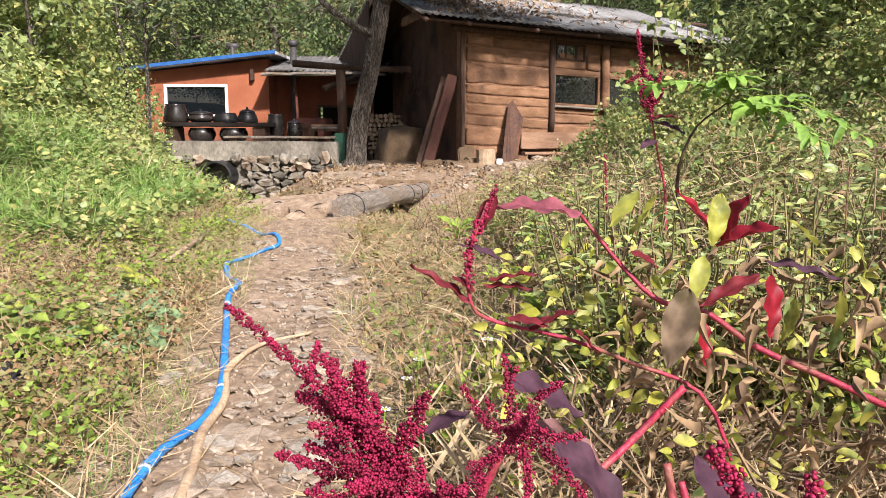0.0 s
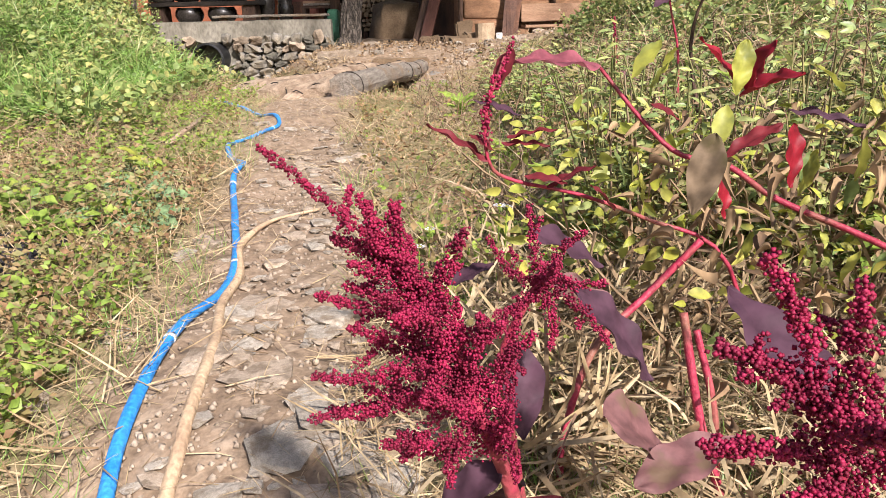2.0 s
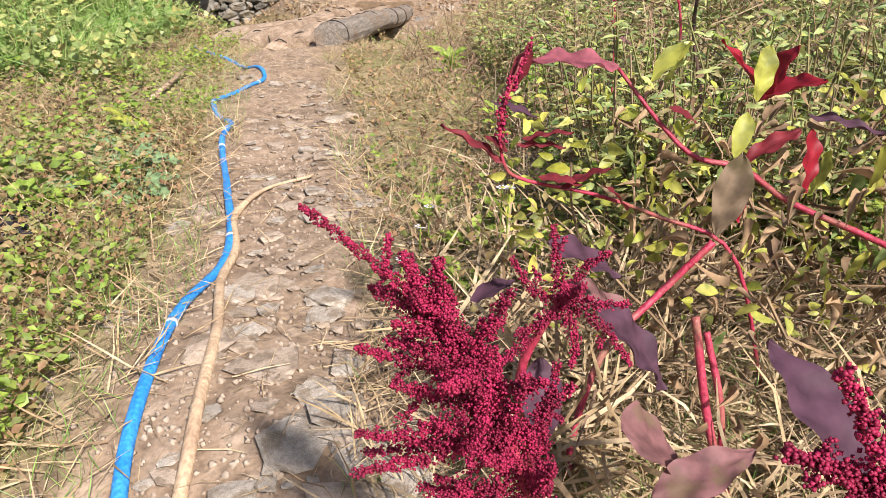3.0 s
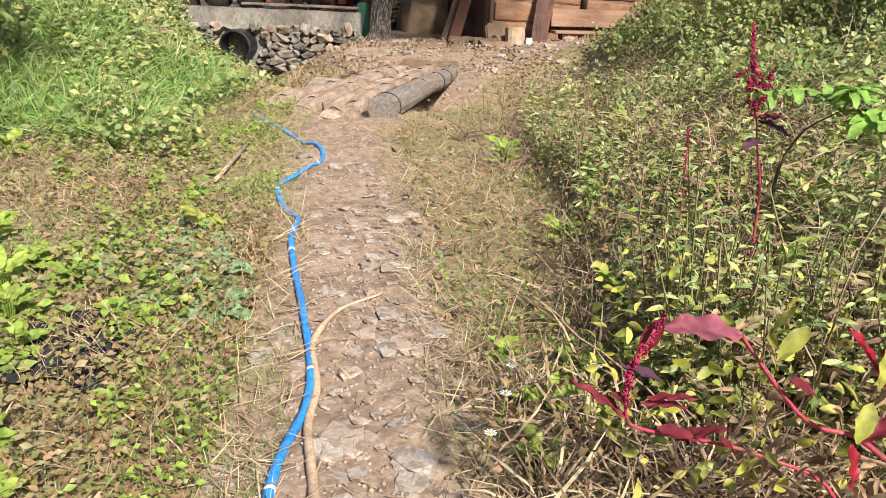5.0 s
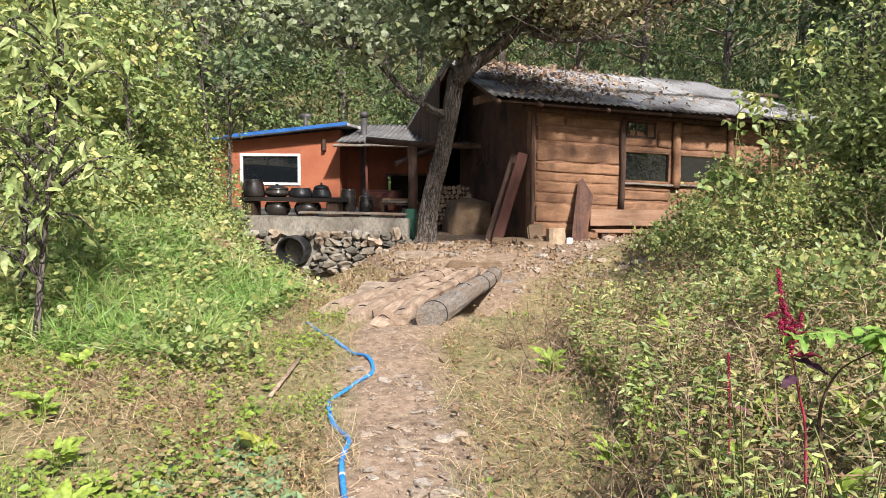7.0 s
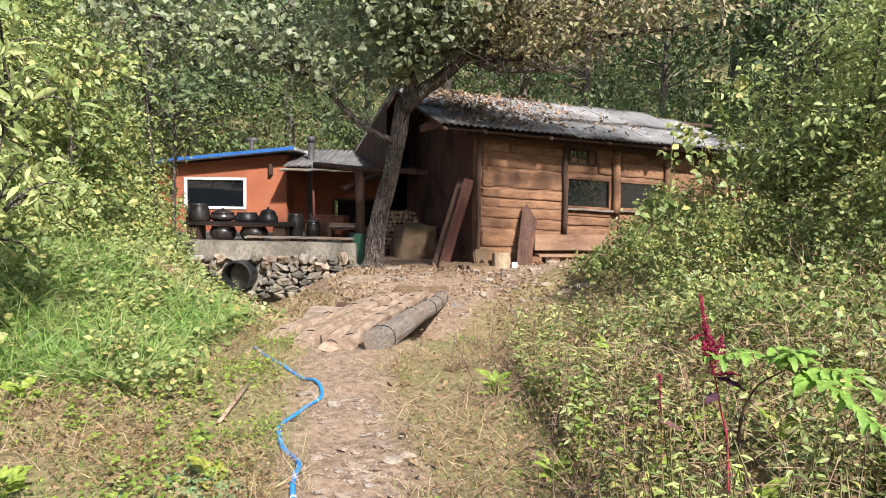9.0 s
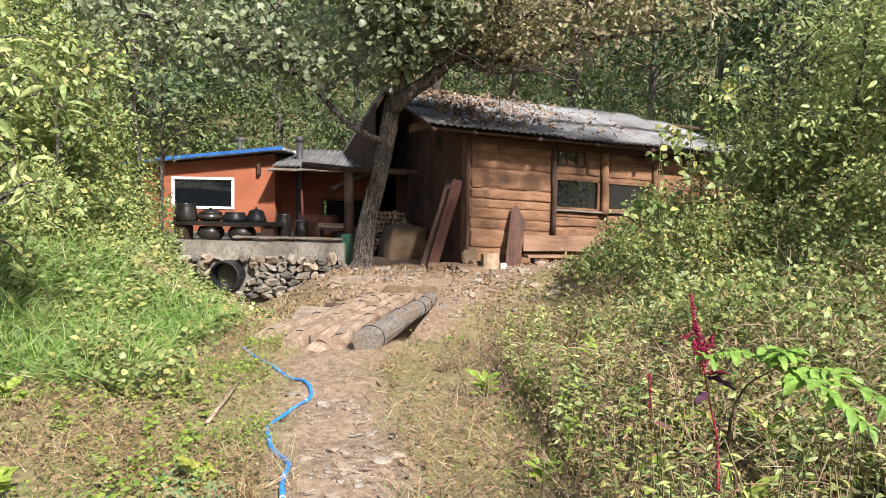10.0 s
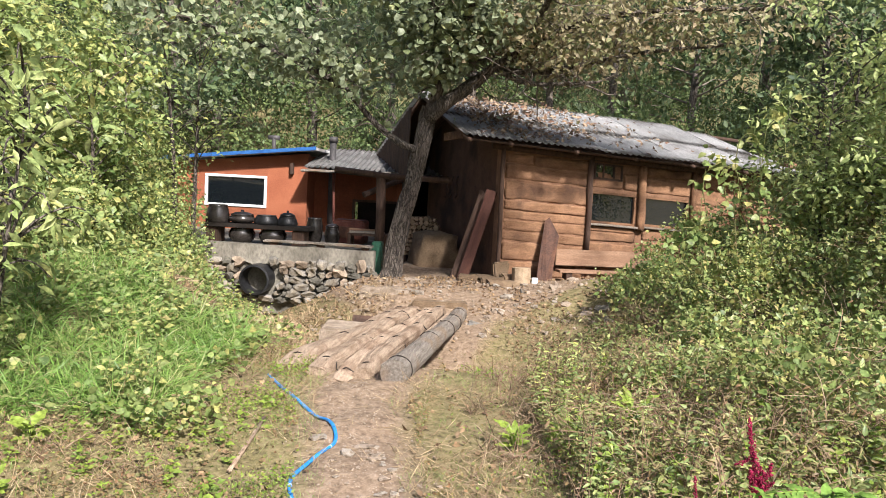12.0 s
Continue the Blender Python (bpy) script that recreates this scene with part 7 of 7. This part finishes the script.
# ---- lime-green compound leaves beside the slender amaranth ----
def lime_shrub():
    lr = random.Random(8)
    t = thing("aralia", "young shrub with lime-green feathered leaves on a dark stem", "shrub")
    lines = [[(1.4, 2.25, 0.05), (1.37, 2.28, 0.35), (1.325, 2.321, 0.624), (1.36, 2.292, 0.8), (1.442, 2.233, 0.888)], [(1.442, 2.233, 0.888), (1.325, 2.204, 0.946), (1.161, 2.175, 0.934)], [(1.442, 2.233, 0.888), (1.588, 2.146, 0.899), (1.764, 2.029, 0.782)], [(1.442, 2.233, 0.888), (1.53, 2.087, 0.864), (1.617, 1.97, 0.771)], [(1.442, 2.233, 0.888), (1.442, 2.175, 0.958), (1.395, 2.116, 0.958)]]
    for k, l in enumerate(lines):
        bm = bmesh.new()
        p = limb(bm, l, 0.009 if k == 0 else 0.004, 0.002, 6, 0.1, 14)
        part("stem", bm, DARKWOOD if k == 0 else G_WEED, t, smooth=True)
        if k:
            for i in range(2, 15):
                d = (p[i] - p[i - 1]).normalized()
                for sgn in (-1, 1):
                    out = (d * 0.5 + d.cross(Vector((0, 0, 1))) * sgn + Vector((0, 0, -0.15))).normalized()
                    out = (out + Vector((lr.gauss(0, 0.3), lr.gauss(0, 0.3), lr.gauss(0, 0.3)))).normalized()
                    L = 0.095 * (1 - 0.4 * i / 14) * lr.uniform(0.55, 1.25)
                    big_leaf(p[i], p[i] + out * L, L * lr.uniform(0.16, 0.24), BRIGHT, t, 0.25, "leaflet")


lime_shrub()


# ---- broad-leaved weeds, seedlings ----
def rosette(name, label, x, y, n, L, mat, height, seed, wide=0.3):
    r = random.Random(seed)
    z = gz1(x, y)
    t = thing(name, label, "plant")
    for k in range(n):
        a = 2 * math.pi * k / n + r.uniform(-0.3, 0.3)
        l = L * r.uniform(0.6, 1.15)
        up = height * r.uniform(0.3, 1.1)
        b = Vector((x + 0.25 * l * math.cos(a), y + 0.25 * l * math.sin(a), z + up * 0.6))
        big_leaf(b, b + Vector((l * math.cos(a), l * math.sin(a), up * 0.4)), l * wide * r.uniform(0.8, 1.1), mat, t, 0.25)
    bm = bmesh.new()
    for k in range(n):
        a = 2 * math.pi * k / n
        tube(bm, [(x, y, z - 0.01), (x + 0.3 * L * math.cos(a), y + 0.3 * L * math.sin(a), z + height * 0.55)], 0.003, 5, False)
    tagged(part("stem", bm, G_WEED, t), kind="stuff")


GREYLEAF = leafy("grey_green_leaf", [(0.14, 0.22, 0.1), (0.19, 0.28, 0.13), (0.24, 0.33, 0.16)], 0.55, 0.3)
for i, (x, y, n, L, h) in enumerate([(-1.0, 3.3, 9, 0.2, 0.08), (-0.85, 3.05, 8, 0.17, 0.07), (-0.55, 2.4, 8, 0.15, 0.06), (-0.72, 2.5, 7, 0.16, 0.08), (-0.7, 2.75, 8, 0.17, 0.08), (-1.15, 2.9, 7, 0.15, 0.07)]):
    rosette("broad_weed", "grey-green broad-leaved weed flat on the ground", x, y, n, L, GREYLEAF, h, 40 + i)
for i, (x, y, n, L, h) in enumerate([(-0.98, 1.35, 9, 0.13, 0.1), (-0.85, 1.5, 9, 0.14, 0.12), (-1.15, 1.75, 10, 0.15, 0.14), (-0.7, 1.3, 8, 0.12, 0.08), (-1.3, 1.5, 9, 0.15, 0.14), (-1.45, 2.75, 9, 0.14, 0.12), (-0.8, 2.25, 8, 0.13, 0.1), (-0.6, 1.75, 8, 0.1, 0.08), (0.62, 1.9, 9, 0.12, 0.12), (0.72, 2.1, 9, 0.12, 0.14), (0.6, 1.65, 9, 0.11, 0.12), (0.82, 1.8, 9, 0.12, 0.14), (0.5, 2.2, 8, 0.1, 0.1), (-1.2, 2.2, 9, 0.13, 0.18), (-1.35, 2.4, 9, 0.13, 0.2), (-1.05, 2.0, 8, 0.12, 0.14), (-1.5, 2.1, 9, 0.14, 0.2), (-1.2, 2.6, 8, 0.12, 0.15), (-0.95, 1.65, 8, 0.1, 0.16), (-2.3, 3.6, 10, 0.16, 0.2), (-1.8, 3.0, 9, 0.15, 0.16), (-2.6, 4.4, 10, 0.2, 0.22), (0.95, 2.6, 8, 0.13, 0.18), (1.3, 3.1, 9, 0.14, 0.25), (1.1, 2.2, 8, 0.12, 0.3), (1.5, 2.6, 9, 0.13, 0.35), (0.8, 3.4, 8, 0.12, 0.15), (1.9, 3.3, 9, 0.15, 0.35), (0.55, 5.0, 9, 0.16, 0.22), (1.4, 5.2, 9, 0.2, 0.35), (2.4, 3.4, 8, 0.13, 0.2), (2.2, 2.9, 8, 0.12, 0.2)]):
    rosette("broad_weed", "fresh bright green broad-leaved weed in a clump", x, y, n + 6, L * 0.62, G_WEED, h, 60 + i, 0.3)
rosette("seedling", "yellow-green seedling with a few broad leaves", -0.88, 3.2, 5, 0.11, YELLOW, 0.2, 99, 0.4)
rosette("seedling", "yellow-green seedling with a few broad leaves", 2.6, 3.3, 6, 0.16, YELLOW, 0.3, 98, 0.36)


def cloth():
    bm = bmesh.new()
    bmesh.ops.create_grid(bm, x_segments=14, y_segments=14, size=0.5)
    for v in bm.verts:
        r = 1 + 0.35 * noise.noise(v.co * 3)
        x, y = -0.9 + v.co.x * 0.42 * r, 2.12 + v.co.y * 0.5 * r
        v.co = Vector((x, y, gz1(x, y) + 0.02 + 0.03 * abs(noise.noise(v.co * 7))))
    ob = part("black_cloth", bm, CLOTH)
    m = ob.modifiers.new("thick", "SOLIDIFY")
    m.thickness = 0.004
    tagged(ob, "scrap of torn black ground cloth showing between weeds", "cloth")


cloth()


def daisy(x, y, h):
    z = gz1(x, y)
    t = thing("daisy", "small white aster with a yellow eye", "flower", group="asters by the path")
    bm = bmesh.new()
    tube(bm, [(x, y, z), (x + 0.01, y, z + h)], 0.002, 5)
    part("stem", bm, G_WEED, t)
    c = Vector((x + 0.01, y, z + h))
    bm = bmesh.new()
    lathe(bm, [(0.002, -0.001), (0.006, 0.001), (0.003, 0.004)], 8, c)
    part("eye", bm, YELLOW, t)
    for k in range(9):
        a = 2 * math.pi * k / 9
        bm = bmesh.new()
        d, s = Vector((math.cos(a), math.sin(a), 0.15)), Vector((-math.sin(a), math.cos(a), 0))
        vs = [bm.verts.new(c + d * q + s * e) for q, e in ((0.005, -0.001), (0.014, -0.003), (0.018, 0), (0.014, 0.003), (0.005, 0.001))]
        bm.faces.new(vs)
        part("petal", bm, PETAL, t)


for x, y, h in ((0.69, 1.69, 0.3), (0.71, 1.72, 0.29), (0.48, 1.75, 0.16), (0.5, 1.9, 0.15), (0.44, 1.6, 0.14)):
    daisy(x, y, h)
